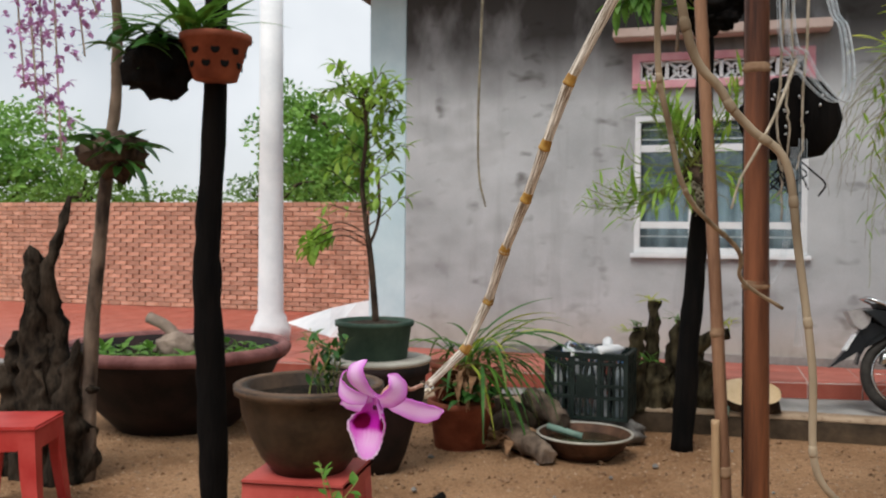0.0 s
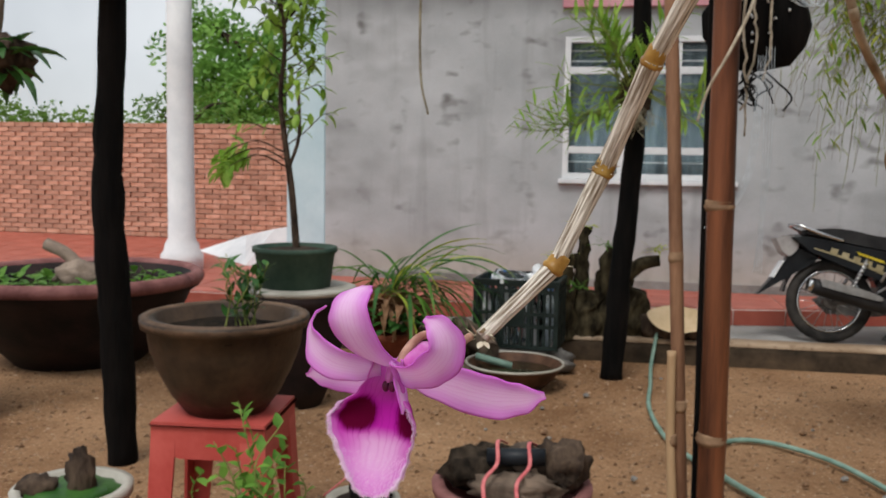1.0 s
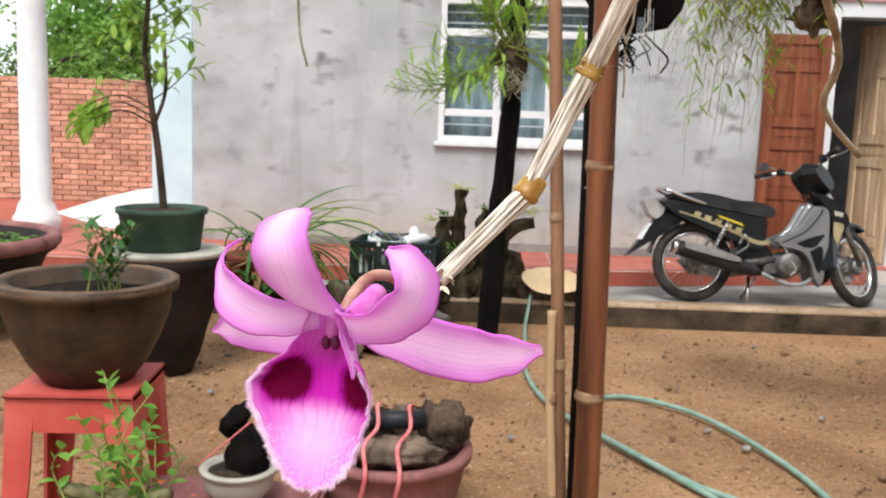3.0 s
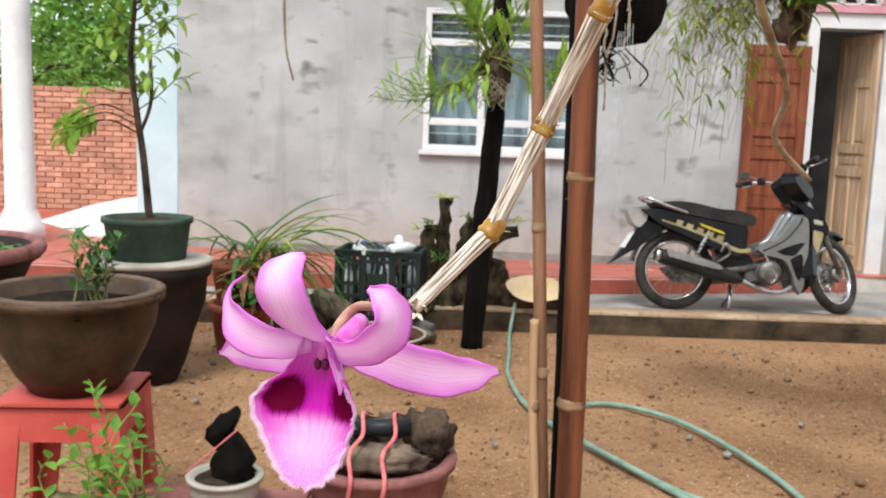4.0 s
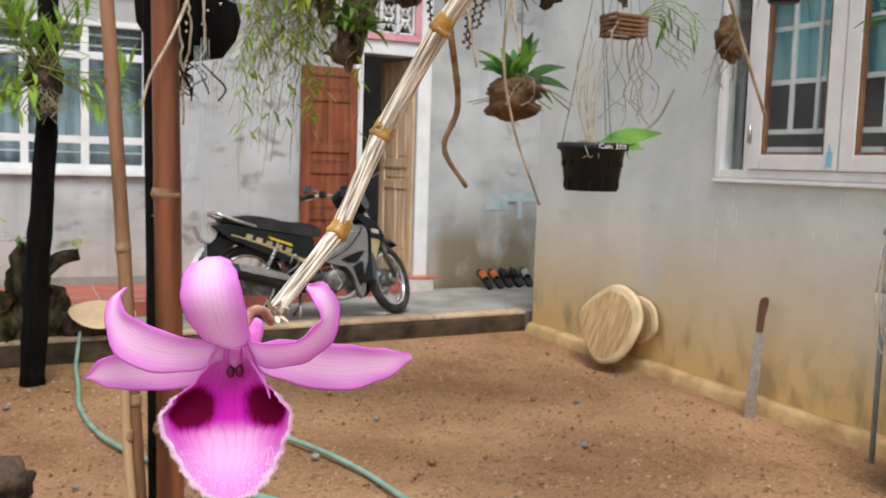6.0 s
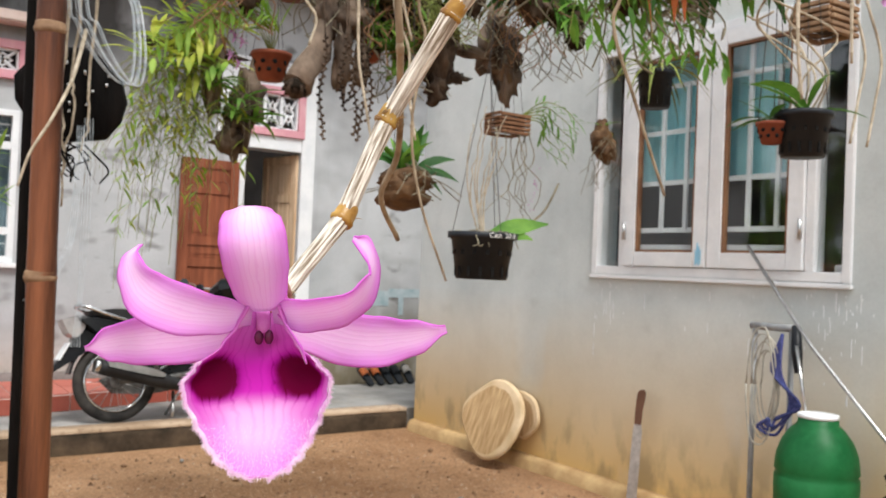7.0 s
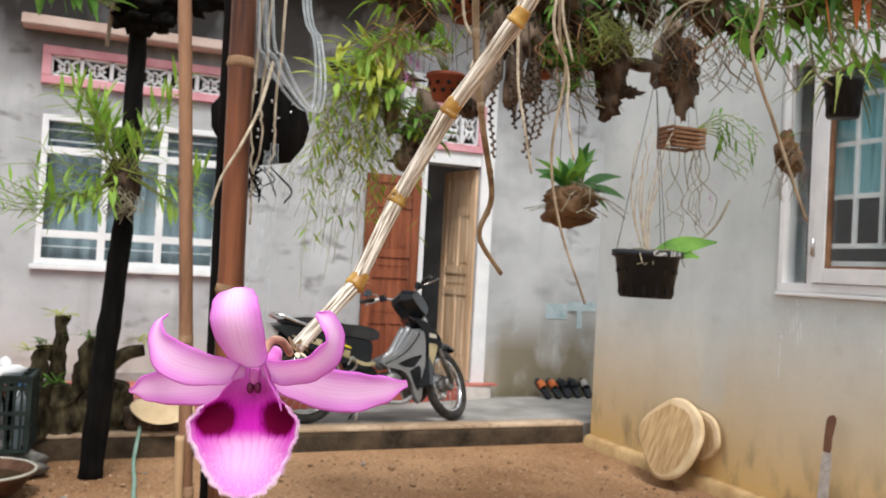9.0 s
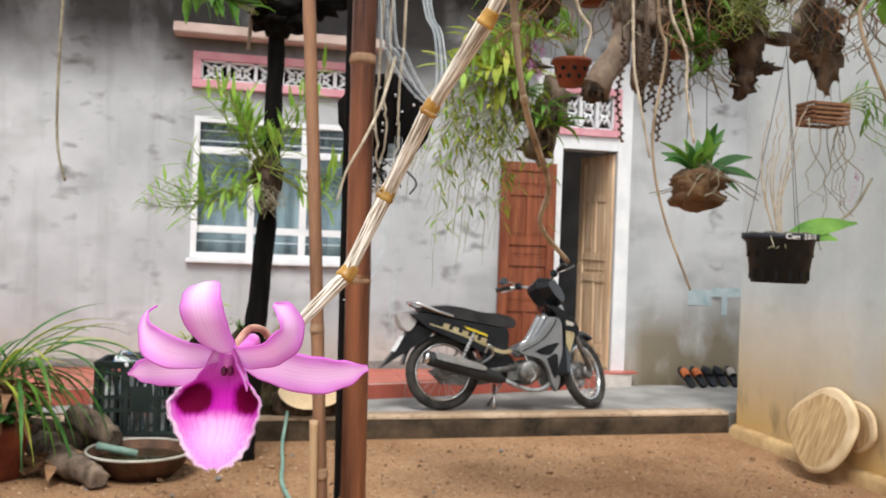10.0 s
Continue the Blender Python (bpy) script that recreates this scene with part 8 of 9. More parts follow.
for k, (p, r) in enumerate((((1.66, 6.72, 2.90), (0.20, 0.12, 0.11)), ((1.84, 6.72, 2.93), (0.16, 0.10, 0.08)), ((1.60, 6.72, 2.80), (0.13, 0.10, 0.09)), ((2.04, 6.72, 2.98), (0.16, 0.08, 0.06)), ((1.72, 6.70, 2.80), (0.09, 0.08, 0.07)))):
    blob(bm, p, r, 0.7, 3, 3, 30 + k)
part("bark", bm, BLACK_WOOD, t)
bs, bl = bmesh.new(), bmesh.new()
for k in range(9):
    o = Vector((1.55 + rnd(-.05, .1), 6.68, 2.88))
    leafy_stem(bs, bl, [o, o + Vector((-0.15, -0.1, 0.12)), o + Vector((-0.32 - 0.03 * k, -0.12, 0.10)), o + Vector((-0.48 + 0.05 * k, -0.14, -0.02 - 0.01 * k))], 0.005, 11, 0.20, 0.055, 1400 + k, 0.2, 0.9)
part("stem", bs, ROOTS_GREEN, t)
part("leaves", bl, LEAF, t)
bm = bmesh.new()
tube(bm, smooth_line([(1.45, 6.70, 2.88), (1.44, 6.70, 2.75), (1.43, 6.70, 2.6)], 6), 0.012, 8)
part("hanging_root", bm, BARK_LIGHT, t)

# clay bowl with driftwood
t = thing("driftwood_bowl", "dull red clay bowl full of driftwood tied with pink string", "pot")
DB = Vector((1.16, 4.05, 0.0))
bm = bmesh.new()
ringed_bowl(bm, (DB.x, DB.y, -0.012), 0.27, 0.275, 0.55, 0.03)
part("bowl", bm, CLAY_RED, t)
for k, (x, y, z, rx, ry, rz) in enumerate(((-0.12, 0.0, 0.30, 0.13, 0.10, 0.07), (0.06, 0.03, 0.31, 0.13, 0.08, 0.08), (0.17, 0.02, 0.33, 0.10, 0.09, 0.09), (0.02, -0.10, 0.28, 0.16, 0.08, 0.05), (-0.05, 0.12, 0.29, 0.15, 0.08, 0.06))):
    bm = bmesh.new()
    blob(bm, DB + Vector((x, y, z)), (rx, ry, rz), 0.55, 3, 3, 50 + k)
    part("wood_chunk", bm, (STUMP_DARK, BARK_MID, BARK, BARK_MID, STUMP_DARK)[k], t)
bm = bmesh.new()
tube(bm, [DB + Vector((-0.08, -0.06, 0.37)), DB + Vector((0.12, -0.05, 0.38))], 0.03, 10)
part("black_piece", bm, BLACK_PLASTIC, t, "black plastic tube piece")
for x in (-0.06, 0.05):
    bm = bmesh.new()
    tube(bm, smooth_line([DB + Vector((x + 0.03, 0.10, 0.37)), DB + Vector((x + 0.01, -0.02, 0.415)), DB + Vector((x + 0.022, -0.12, 0.37)), DB + Vector((x - 0.012, -0.20, 0.33)), DB + Vector((x + 0.006, -0.292, 0.26)), DB + Vector((x - 0.03, -0.24, 0.10))], 5), 0.0075, 6, flat=0.35)
    part("string", bm, PINK_STRING, t, "pink plastic string")

# bonsai pot on a block
bm = bmesh.new()
box(bm, (0.38, 3.55, -0.02), (0.96, 3.92, 0.17))
solid("concrete_block", bm, CLAY_RED, "dull reddish concrete block under a bonsai pot", "block", bevel=0.012)
t = thing("bonsai_pot", "grey glazed pot with a charred stump and pink string", "pot")
BP = Vector((0.70, 3.76, 0.172))
bm = bmesh.new()
ringed_bowl(bm, (BP.x, BP.y, BP.z), 0.118, 0.105, 0.6, 0.018, 32)
part("pot", bm, GREY_RIM, t)
bm = bmesh.new()
soil_disc(bm, (BP.x, BP.y, BP.z + 0.092), 0.095)
part("soil", bm, POT_SOIL, t)
bm = bmesh.new()
tube(bm, smooth_line([BP + Vector((0.03, 0, 0.10)), BP + Vector((0.02, 0, 0.19)), BP + Vector((-0.02, 0, 0.25)), BP + Vector((0.03, 0, 0.30))], 6), [0.066 - 0.0026 * i for i in range(19)], 14)
for v in bm.verts:
    v.co += Vector((noise.noise(v.co * 22), noise.noise(v.co * 22 + Vector((3, 3, 3))), noise.noise(v.co * 22 + Vector((6, 1, 3))))) * 0.030
part("stump", bm, BLACK_WOOD, t, "charred stump")
bm = bmesh.new()
tube(bm, smooth_line([BP + Vector((-0.11, -0.08, 0.13)), BP + Vector((-0.03, -0.07, 0.20)), BP + Vector((0.05, -0.05, 0.27))], 5), 0.003, 6)
part("string", bm, PINK_STRING, t, "pink plastic string")

# mossy succulents and stones before the stool
t = thing("succulent_patch", "mossy stones and small-leaved succulents in a clay pot", "potted plant")
SU = Vector((0.50, 3.35, 0.0))
bm = bmesh.new()
ringed_bowl(bm, (SU.x, SU.y, -0.012), 0.17, 0.24, 0.6, 0.02, 30)
part("pot", bm, TERRACOTTA, t)
bm = bmesh.new()
for k in range(9):
    a = rnd(0, 6.3)
    blob(bm, SU + Vector((rnd(-.14, .14), rnd(-.12, .12), rnd(0.22, 0.30))), (0.05, 0.045, 0.035), 0.4, 3, 2, k)
part("stones", bm, STONE, t)
bm = bmesh.new()
for k in range(4):
    tube(bm, smooth_line([SU + Vector((rnd(-.12, .1), rnd(-.1, .0), 0.20)), SU + Vector((rnd(-.12, .12), -0.08, 0.32)), SU + Vector((rnd(-.16, .16), -0.06, 0.38)), SU + Vector((rnd(-.18, .2), -0.04, 0.34))], 6), 0.019, 8)
part("fat_stem", bm, FAT_STEM, t, "fat olive-green stems")
bs, bl = bmesh.new(), bmesh.new()
for k in range(17):
    o = SU + Vector((rnd(-.13, .13), rnd(-.12, .10), 0.24))
    up = rnd(0.16, 0.44)
    leafy_stem(bs, bl, [o, o + Vector((rnd(-.03, .03), rnd(-.03, .03), up * 0.35)), o + Vector((rnd(-.06, .06), rnd(-.05, .05), up * 0.7)), o + Vector((rnd(-.1, .10), rnd(-.06, .06), up))], 0.003, 9, 0.046, 0.030, 1600 + k, 0.2)
part("stem", bs, ROOTS_GREEN, t)
part("leaves", bl, LEAF, t)
bm = bmesh.new()
for k in range(10):
    blade(bm, SU + Vector((rnd(-.1, .17), rnd(-.1, .1), rnd(0.28, 0.45))), (rnd(-1, 1), rnd(-1, 1), rnd(0, 1)), 0.03, 0.024, 0.4, 3)
part("blossom", bm, ORANGE, t, "small orange-red blossoms")
t = thing("white_pot", "pale glazed pot with moss and a small stump", "pot")
WP = Vector((-0.26, 3.60, 0.0))
bm = bmesh.new()
ringed_bowl(bm, (WP.x, WP.y, -0.012), 0.185, 0.30, 0.62, 0.025, 32)
part("pot", bm, GREY_RIM, t)
bm = bmesh.new()
soil_disc(bm, (WP.x, WP.y, 0.275), 0.15)
part("moss", bm, LEAF_DARK, t)
bm = bmesh.new()
blob(bm, WP + Vector((0.03, 0, 0.32)), (0.05, 0.04, 0.10), 0.4, 3, 3, 4)
blob(bm, WP + Vector((-0.10, -0.04, 0.29)), (0.07, 0.05, 0.045), 0.3, 3, 3, 5)
part("stump", bm, BARK, t)

# left yard: driftwood stump, climber pole, hanging pot
t = thing("driftwood_stump", "tall weathered driftwood stump standing on the soil", "stump")
g = random.Random(12)
for k in range(15):
    x, y = -2.12 + g.uniform(-0.20, 0.30), 5.0 + g.uniform(-0.10, 0.10)
    h = g.choice((0.5, 0.75, 0.95, 1.2)) * g.uniform(0.8, 1.1) if k else 1.62
    lean = g.uniform(-0.14, 0.16) if k else 0.22
    line = smooth_line([(x, y, -0.03), (x + lean * 0.5 + g.uniform(-.05, .05), y, h * 0.4), (x + lean * 0.4, y + g.uniform(-.05, .05), h * 0.7), (x + lean, y, h)], 7)
    r0 = g.uniform(0.07, 0.12)
    bm = bmesh.new()
    tube(bm, line, [r0 * (1 - 0.72 * i / len(line)) for i in range(len(line))], 12)
    for v in bm.verts:
        v.co += Vector((noise.noise(v.co * 12), noise.noise(v.co * 12 + Vector((3, 3, 3))), noise.noise(v.co * 12 + Vector((6, 1, 3))) * 0.5)) * 0.055
    part("limb", bm, STUMP_DARK, t)
rough_post("climber_pole", "crooked grey pole with an orchid mount tied on", [(-1.74, 5.0, -0.03), (-1.72, 5.0, 0.7), (-1.66, 5.0, 1.3), (-1.61, 5.0, 1.73), (-1.54, 5.0, 2.27), (-1.50, 4.9, 2.9), (-1.49, 4.62, RAIL_Z)], [0.045, 0.042, 0.04, 0.036, 0.03, 0.026, 0.024], BARK_MID)
t = thing("mounted_orchid", "dark leafy orchid clump tied to the crooked pole", "orchid")
bm = bmesh.new()
blob(bm, (-1.52, 4.94, 1.84), (0.19, 0.12, 0.12), 0.5, 3, 3, 9)
part("root_ball", bm, BARK, t)
bm = bmesh.new()
foliage(bm, (-1.48, 4.92, 1.88), 40, 0.30, 0.06, 1.0, 0.8, 1.0, 61, 0.10)
foliage(bm, (-1.40, 4.90, 1.80), 10, 0.26, 0.05, 0.9, -0.3, 1.0, 62, 0.06)
part("leaves", bm, LEAF_DARK, t)
t = hole_pot((-0.62, 4.50, 2.14), 0.165, 0.21, "terracotta pot with bromeliads and a dark clump, on the charred post")
bm = bmesh.new()
foliage(bm, (-0.70, 4.46, 2.36), 60, 0.42, 0.035, 0.9, 1.3, 1.0, 63, 0.08)
part("leaves", bm, LEAF, t)
bm = bmesh.new()
blob(bm, (-0.93, 4.50, 2.22), (0.18, 0.12, 0.15), 0.5, 3, 3, 19)
part("dark_clump", bm, BLACK_WOOD, t, "dark bark clump")
bm = bmesh.new()
foliage(bm, (-0.95, 4.46, 2.32), 40, 0.30, 0.05, 1.0, 0.9, 1.2, 64, 0.12)
part("upper_leaves", bm, LEAF_DARK, t)
# lilac cascade
t = thing("lilac_orchid", "cascade of lilac orchid blossoms hanging from the frame", "orchid")
bs, bf = bmesh.new(), bmesh.new()
g = random.Random(3)
for x, y, zb in ((-0.95, 3.62, 2.0), (-0.88, 3.66, 1.85), (-0.76, 3.60, 1.70), (-0.70, 3.66, 2.1), (-0.84, 3.56, 1.95), (-0.60, 3.6, 2.25)):
    pts = smooth_line([rail_over((x, y)), (x + 0.02, y, 2.9), (x - 0.02, y, 2.4), (x + 0.01, y, zb)], 6)
    tube(bs, pts, 0.004, 5)
    for k in range(46):
        z = g.uniform(zb, 2.75)
        o = Vector((x + g.uniform(-.05, .05), y + g.uniform(-.05, .05), z))
        for q in range(5):
            blade(bf, o, (g.uniform(-1, 1), g.uniform(-1, 1), g.uniform(-1, 1)), g.uniform(0.02, 0.035), 0.02, 0.3, 3)
part("stem", bs, CANE_THIN, t)
part("blossom", bf, FLOWER_PINK, t, "pale lilac blossoms")

# shoes, slabs, machete, rack, jug
def sandal(m, strap, label):
    t = thing("sandal", label, "sandal", m, group="sandals on the apron")
    bm = bmesh.new()
    sole = curve2([(0.0, -0.03), (0.08, -0.042), (0.20, -0.045), (0.26, -0.02), (0.26, 0.02), (0.20, 0.045), (0.08, 0.036), (0.0, 0.03), (-0.01, 0.0)], 4)
    a = [bm.verts.new((x, y, 0.0)) for x, y in sole]
    b = [bm.verts.new((x, y, 0.028)) for x, y in sole]
    bm.faces.new(a[::-1])
    bm.faces.new(b)
    for i in range(len(sole)):
        bm.faces.new((a[i], a[(i + 1) % len(sole)], b[(i + 1) % len(sole)], b[i]))
    part("sole", bm, BLACK_PLASTIC, t, bevel=0.004)
    bm = bmesh.new()
    for i, x in enumerate((0.12, 0.15, 0.18)):
        rows = [[bm.verts.new((x + dx, 0.046 * math.cos(k * math.pi / 8), 0.02 + 0.05 * math.sin(k * math.pi / 8))) for dx in (0, 0.024)] for k in range(9)]
        for p, q in zip(rows, rows[1:]):
            bm.faces.new((p[0], p[1], q[1], q[0])).smooth = True
    sp = part("strap", bm, strap, t)
    s = sp.modifiers.new("thickness", "SOLIDIFY")
    s.thickness = 0.004
    return t


for k, (x, y, a, st, lab) in enumerate(((5.70, 8.72, 100, ORANGE, "black sandal with orange-striped straps, leaned on the wall"), (5.83, 8.74, 97, ORANGE, "black sandal with orange-striped straps, leaned on the wall"), (5.96, 8.78, 92, BLACK_PLASTIC, "plain black sandal leaned on the wall"), (6.08, 8.79, 88, BLACK_PLASTIC, "plain black sandal leaned on the wall"), (6.20, 8.78, 85, STONE, "grey sandal leaned on the wall"))):
    sandal(pose(x, y, APRON_Z + 0.004, 0, -36, a), st, lab)


HEARTWOOD = surface("fibrous_heartwood", (0.36, 0.22, 0.10), (0.62, 0.43, 0.23), 10, 0.85, 0.6, 60, mapping=(0.7, 6, 1))


def slab(c, r, th, m, label):
    t = thing("wood_slab", label, "wood slab", m, group="tree slices against the wall")
    bm = bmesh.new()
    n = 72
    ring = []
    for k in range(n):
        a = k * math.tau / n
        rr = r * (1 + 0.16 * noise.noise((math.cos(a) * 1.2, math.sin(a) * 1.2, r * 9)) + 0.10 * max(0, math.cos(a - 1.25)) ** 4 - 0.16 * max(0, math.cos(a - 2.6)) ** 3)
        ring.append((rr * math.cos(a), rr * math.sin(a) * 1.12))
    rows = []
    for s, z in ((0.90, 0.0), (1.0, 0.010), (1.0, th - 0.012), (0.93, th)):
        rows.append([bm.verts.new((x * s, y * s, z)) for x, y in ring])
    for p, q in zip(rows, rows[1:]):
        for k in range(n):
            bm.faces.new((p[k], p[(k + 1) % n], q[(k + 1) % n], q[k])).smooth = True
    bm.faces.new(rows[0][::-1])
    bm.faces.new(rows[-1])
    body = part("rim", bm, CUT_WOOD, t)
    bm = bmesh.new()
    o = bm.verts.new((0, 0, th + 0.003))
    inner = [bm.verts.new((x * (0.84 + 0.06 * noise.noise((x * 9, y * 9, 2))) - 0.05 * r, y * 0.84 + 0.07 * r, th + 0.002)) for x, y in ring]
    for k in range(n):
        bm.faces.new((o, inner[k], inner[(k + 1) % n]))
    part("heartwood", bm, HEARTWOOD, body, "tan fibrous heart")
    return t


slab(None, 0.285, 0.034, pose(5.165, 6.04, 0.30, 0, -68, 0), "round pale tree slice leaning on the wing wall")
slab(None, 0.165, 0.03, pose(5.272, 5.84, 0.345, 0, -86, 0), "smaller pale tree slice leaning behind another")
mach = thing("machete", "machete stuck in the soil with a dark wooden handle", "machete", pose(5.17, 4.72, 0.0, 0, 4, 0))
bm = bmesh.new()
plate(bm, [(-0.028, -0.03), (0.032, -0.03), (0.030, 0.45), (0.022, 0.50), (-0.018, 0.50), (-0.022, 0.45)], -0.002, 0.002)
part("blade", bm, STEEL, mach, m=pose(0, 0, 0, 0, 0, -48))
bm = bmesh.new()
plate(bm, curve2([(-0.018, 0.49), (0.02, 0.49), (0.024, 0.57), (0.035, 0.66), (0.02, 0.69), (-0.012, 0.67), (-0.018, 0.58)], 4), -0.014, 0.014)
part("handle", bm, HANDLE_WOOD, mach, "dark wooden handle", 0.006, m=pose(0, 0, 0, 0, 0, -48))
rack = thing("metal_rack", "galvanised pipe stand carrying coiled tubing and rope", "stand")
for a, b in (((5.15, 3.90, -0.02), (5.15, 3.90, 1.13)), ((5.15, 3.69, -0.02), (5.15, 3.69, 1.13))):
    bm = bmesh.new()
    tube(bm, [a, b], 0.017, 4)
    part("leg", bm, GALV, rack)
bm = bmesh.new()
tube(bm, [(5.14, 3.66, 1.14), (5.12, 3.64, 1.02), (5.11, 3.62, 0.92)], [0.022, 0.026, 0.018], 10)
part("valve", bm, BLACK_PLASTIC, rack, "black plastic sprayer valve")
bm = bmesh.new()
tube(bm, [(5.15, 3.92, 1.125), (5.15, 3.67, 1.125)], 0.019, 12)
part("crossbar", bm, GALV, rack)
bm = bmesh.new()
for k in range(6):
    r = 0.10 + 0.012 * k
    tube(bm, [(5.10 - 0.008 * k, 3.77 + 0.012 * (k % 3) + r * (0.50 + 0.12 * noise.noise((k * 2.3, 1, 0))) * math.cos(a) + 0.025 * noise.noise((math.cos(a), math.sin(a) + k, k)), 0.84 + r * (1.7 + 0.5 * noise.noise((k * 1.7, 4, 0))) * math.sin(a) + 0.02 * noise.noise((math.cos(a) + k, math.sin(a), 3))) for a in (q * math.tau / 24 for q in range(25))], 0.0038, 6)
tubing = part("cord", bm, TUBE_PALE, rack, "coiled pale plastic tubing")
bm = bmesh.new()
for k in range(5):
    tube(bm, smooth_line([(5.09, 3.70, 1.10), (5.07, 3.69 + 0.012 * k, 0.92), (5.08 - 0.01 * k, 3.64 - 0.02 * k, 0.78), (5.07, 3.70 + 0.02 * (k % 2), 0.62 + 0.02 * k), (5.06, 3.80 - 0.02 * k, 0.64 + 0.012 * (k % 3)), (5.06, 3.74, 0.69)], 6), 0.0075, 8)
part("rope", bm, ROPE_BLUE, rack, "faded blue rope")
bm = bmesh.new()
tube(bm, [(5.25, 4.036, 1.527), (5.05, 3.52, 1.06), (4.98, 3.15, 0.74), (4.95, 2.88, 0.5)], 0.009, 10)
tube(bm, [(5.06, 3.60, 1.05), (4.99, 3.49, 0.72)], 0.008, 8)
solid("spray_lance", bm, STEEL, "steel spray lance leaning from window sill to jug", "sprayer")
jug = thing("water_jug", "big translucent green plastic water jug with ribs", "jug", pose(4.97, 3.42, -0.012, 0, 0, 0))
bm = bmesh.new()
lathe(bm, [(0.001, 0.0), (0.15, 0.0), (0.173, 0.03), (0.178, 0.16), (0.166, 0.18), (0.178, 0.20), (0.178, 0.34), (0.166, 0.36), (0.178, 0.38), (0.180, 0.50), (0.170, 0.515), (0.180, 0.53), (0.172, 0.60), (0.150, 0.66), (0.115, 0.71), (0.088, 0.735), (0.083, 0.775), (0.072, 0.775), (0.072, 0.70), (0.001, 0.69)], 40)
part("jug", bm, JUG_GREEN, jug)
bm = bmesh.new()
lathe(bm, [(0.080, 0.760), (0.088, 0.762), (0.088, 0.778), (0.080, 0.780), (0.070, 0.779)], 30)
part("rim", bm, PAINT_WHITE, jug, "white plastic rim")

# dark twisted stump by the jug
bm = bmesh.new()
line = smooth_line([(4.86, 2.98, -0.03), (4.85, 2.97, 0.25), (4.84, 2.96, 0.50), (4.85, 2.96, 0.74)], 8)
tube(bm, line, [0.075 - 0.001 * i for i in range(len(line))], 18)
for v in bm.verts:
    a = math.atan2(v.co.y - 2.97, v.co.x - 4.85)
    v.co += Vector((math.cos(a), math.sin(a), 0)) * (0.014 * math.sin(v.co.z * 70 + a * 2) + 0.014 * noise.noise(v.co * 18))
solid("twisted_stump", bm, STUMP_DARK, "dark ridged stump standing beside the green jug", "stump")

# hose on the ground
bm = bmesh.new()
tube(bm, smooth_line([(1.80, 7.42, 0.19), (1.795, 7.30, 0.20), (1.775, 7.22, 0.10), (1.755, 7.1, 0.012), (1.735, 6.6, 0.012), (1.71, 6.1, 0.012), (1.76, 5.6, 0.012), (1.87, 5.25, 0.012), (2.06, 4.88, 0.012), (2.26, 4.52, 0.012), (2.42, 4.2, 0.012), (2.55, 3.75, 0.012), (2.75, 3.3, 0.012), (3.0, 3.15, 0.012), (3.15, 3.45, 0.012), (3.0, 3.85, 0.012), (2.83, 4.15, 0.02), (2.78, 4.6, 0.012), (2.68, 5.0, 0.012), (2.52, 5.36, 0.012), (2.30, 5.56, 0.012), (2.12, 5.57, 0.012), (1.98, 5.4, 0.012), (1.97, 5.1, 0.012), (2.12, 4.72, 0.03), (2.32, 4.45, 0.012), (2.52, 4.22, 0.012), (2.65, 3.8, 0.012), (2.6, 3.2, 0.012), (2.3, 2.6, 0.012), (1.8, 2.0, 0.012)], 6), 0.013, 8)
solid("garden_hose", bm, HOSE_MAT, "faded green garden hose lying in loops on soil", "hose")
bm = bmesh.new()
tube(bm, smooth_line([(1.80, 7.50, 0.19), (1.80, 7.42, 0.19), (1.796, 7.33, 0.20)], 4), 0.019, 10)
solid("hose_fitting", bm, GREY_RIM, "pale hose fitting on the kerb", "fitting")

# loose stones and grit
bm = bmesh.new()
g = random.Random(12)
for k in range(14000):
    x, y = g.uniform(-2.5, 5.1), g.uniform(3.2, 7.25)
    s = 0.0035 + 0.018 * g.random() ** 4
    z = 0.022 * noise.noise((x * 0.9, y * 0.9, 0)) + 0.012 * noise.noise((x * 3.7, y * 3.7, 5)) - 0.012
    v = [bm.verts.new((x + s * math.cos(a), y + s * math.sin(a) * 0.8, z)) for a in (g.uniform(0, 1), 2.1, 4.2)]
    t = bm.verts.new((x + g.uniform(-.3, .3) * s, y, z + s * g.uniform(0.5, 1.0)))
    for i in range(3):
        bm.faces.new((v[i], v[(i + 1) % 3], t))
GRIT = surface("soil_grit", (0.15, 0.08, 0.042), (0.46, 0.32, 0.21), 14.0, 0.95, 0.0, 300, contrast=(0.42, 0.60))
solid("gravel", bm, GRIT, "small stones and grit strewn over the soil", "gravel", kind="stuff")
for k in range(60):
    x, y = rnd(-0.2, 5.0), rnd(4.4, 7.2)
    bm = bmesh.new()
    s = rnd(0.010, 0.024)
    blob(bm, (0, 0, 0), (s, s * 0.8, s * 0.6), 0.4, 2, 2, k)
    solid("stone", bm, (SOIL_CLOD, STONE, SOIL_CLOD)[k % 3], "small loose stone on the soil", "stone", group="loose stones", m=pose(x, y, s * 0.25, 0, 0, rnd(0, 360)))

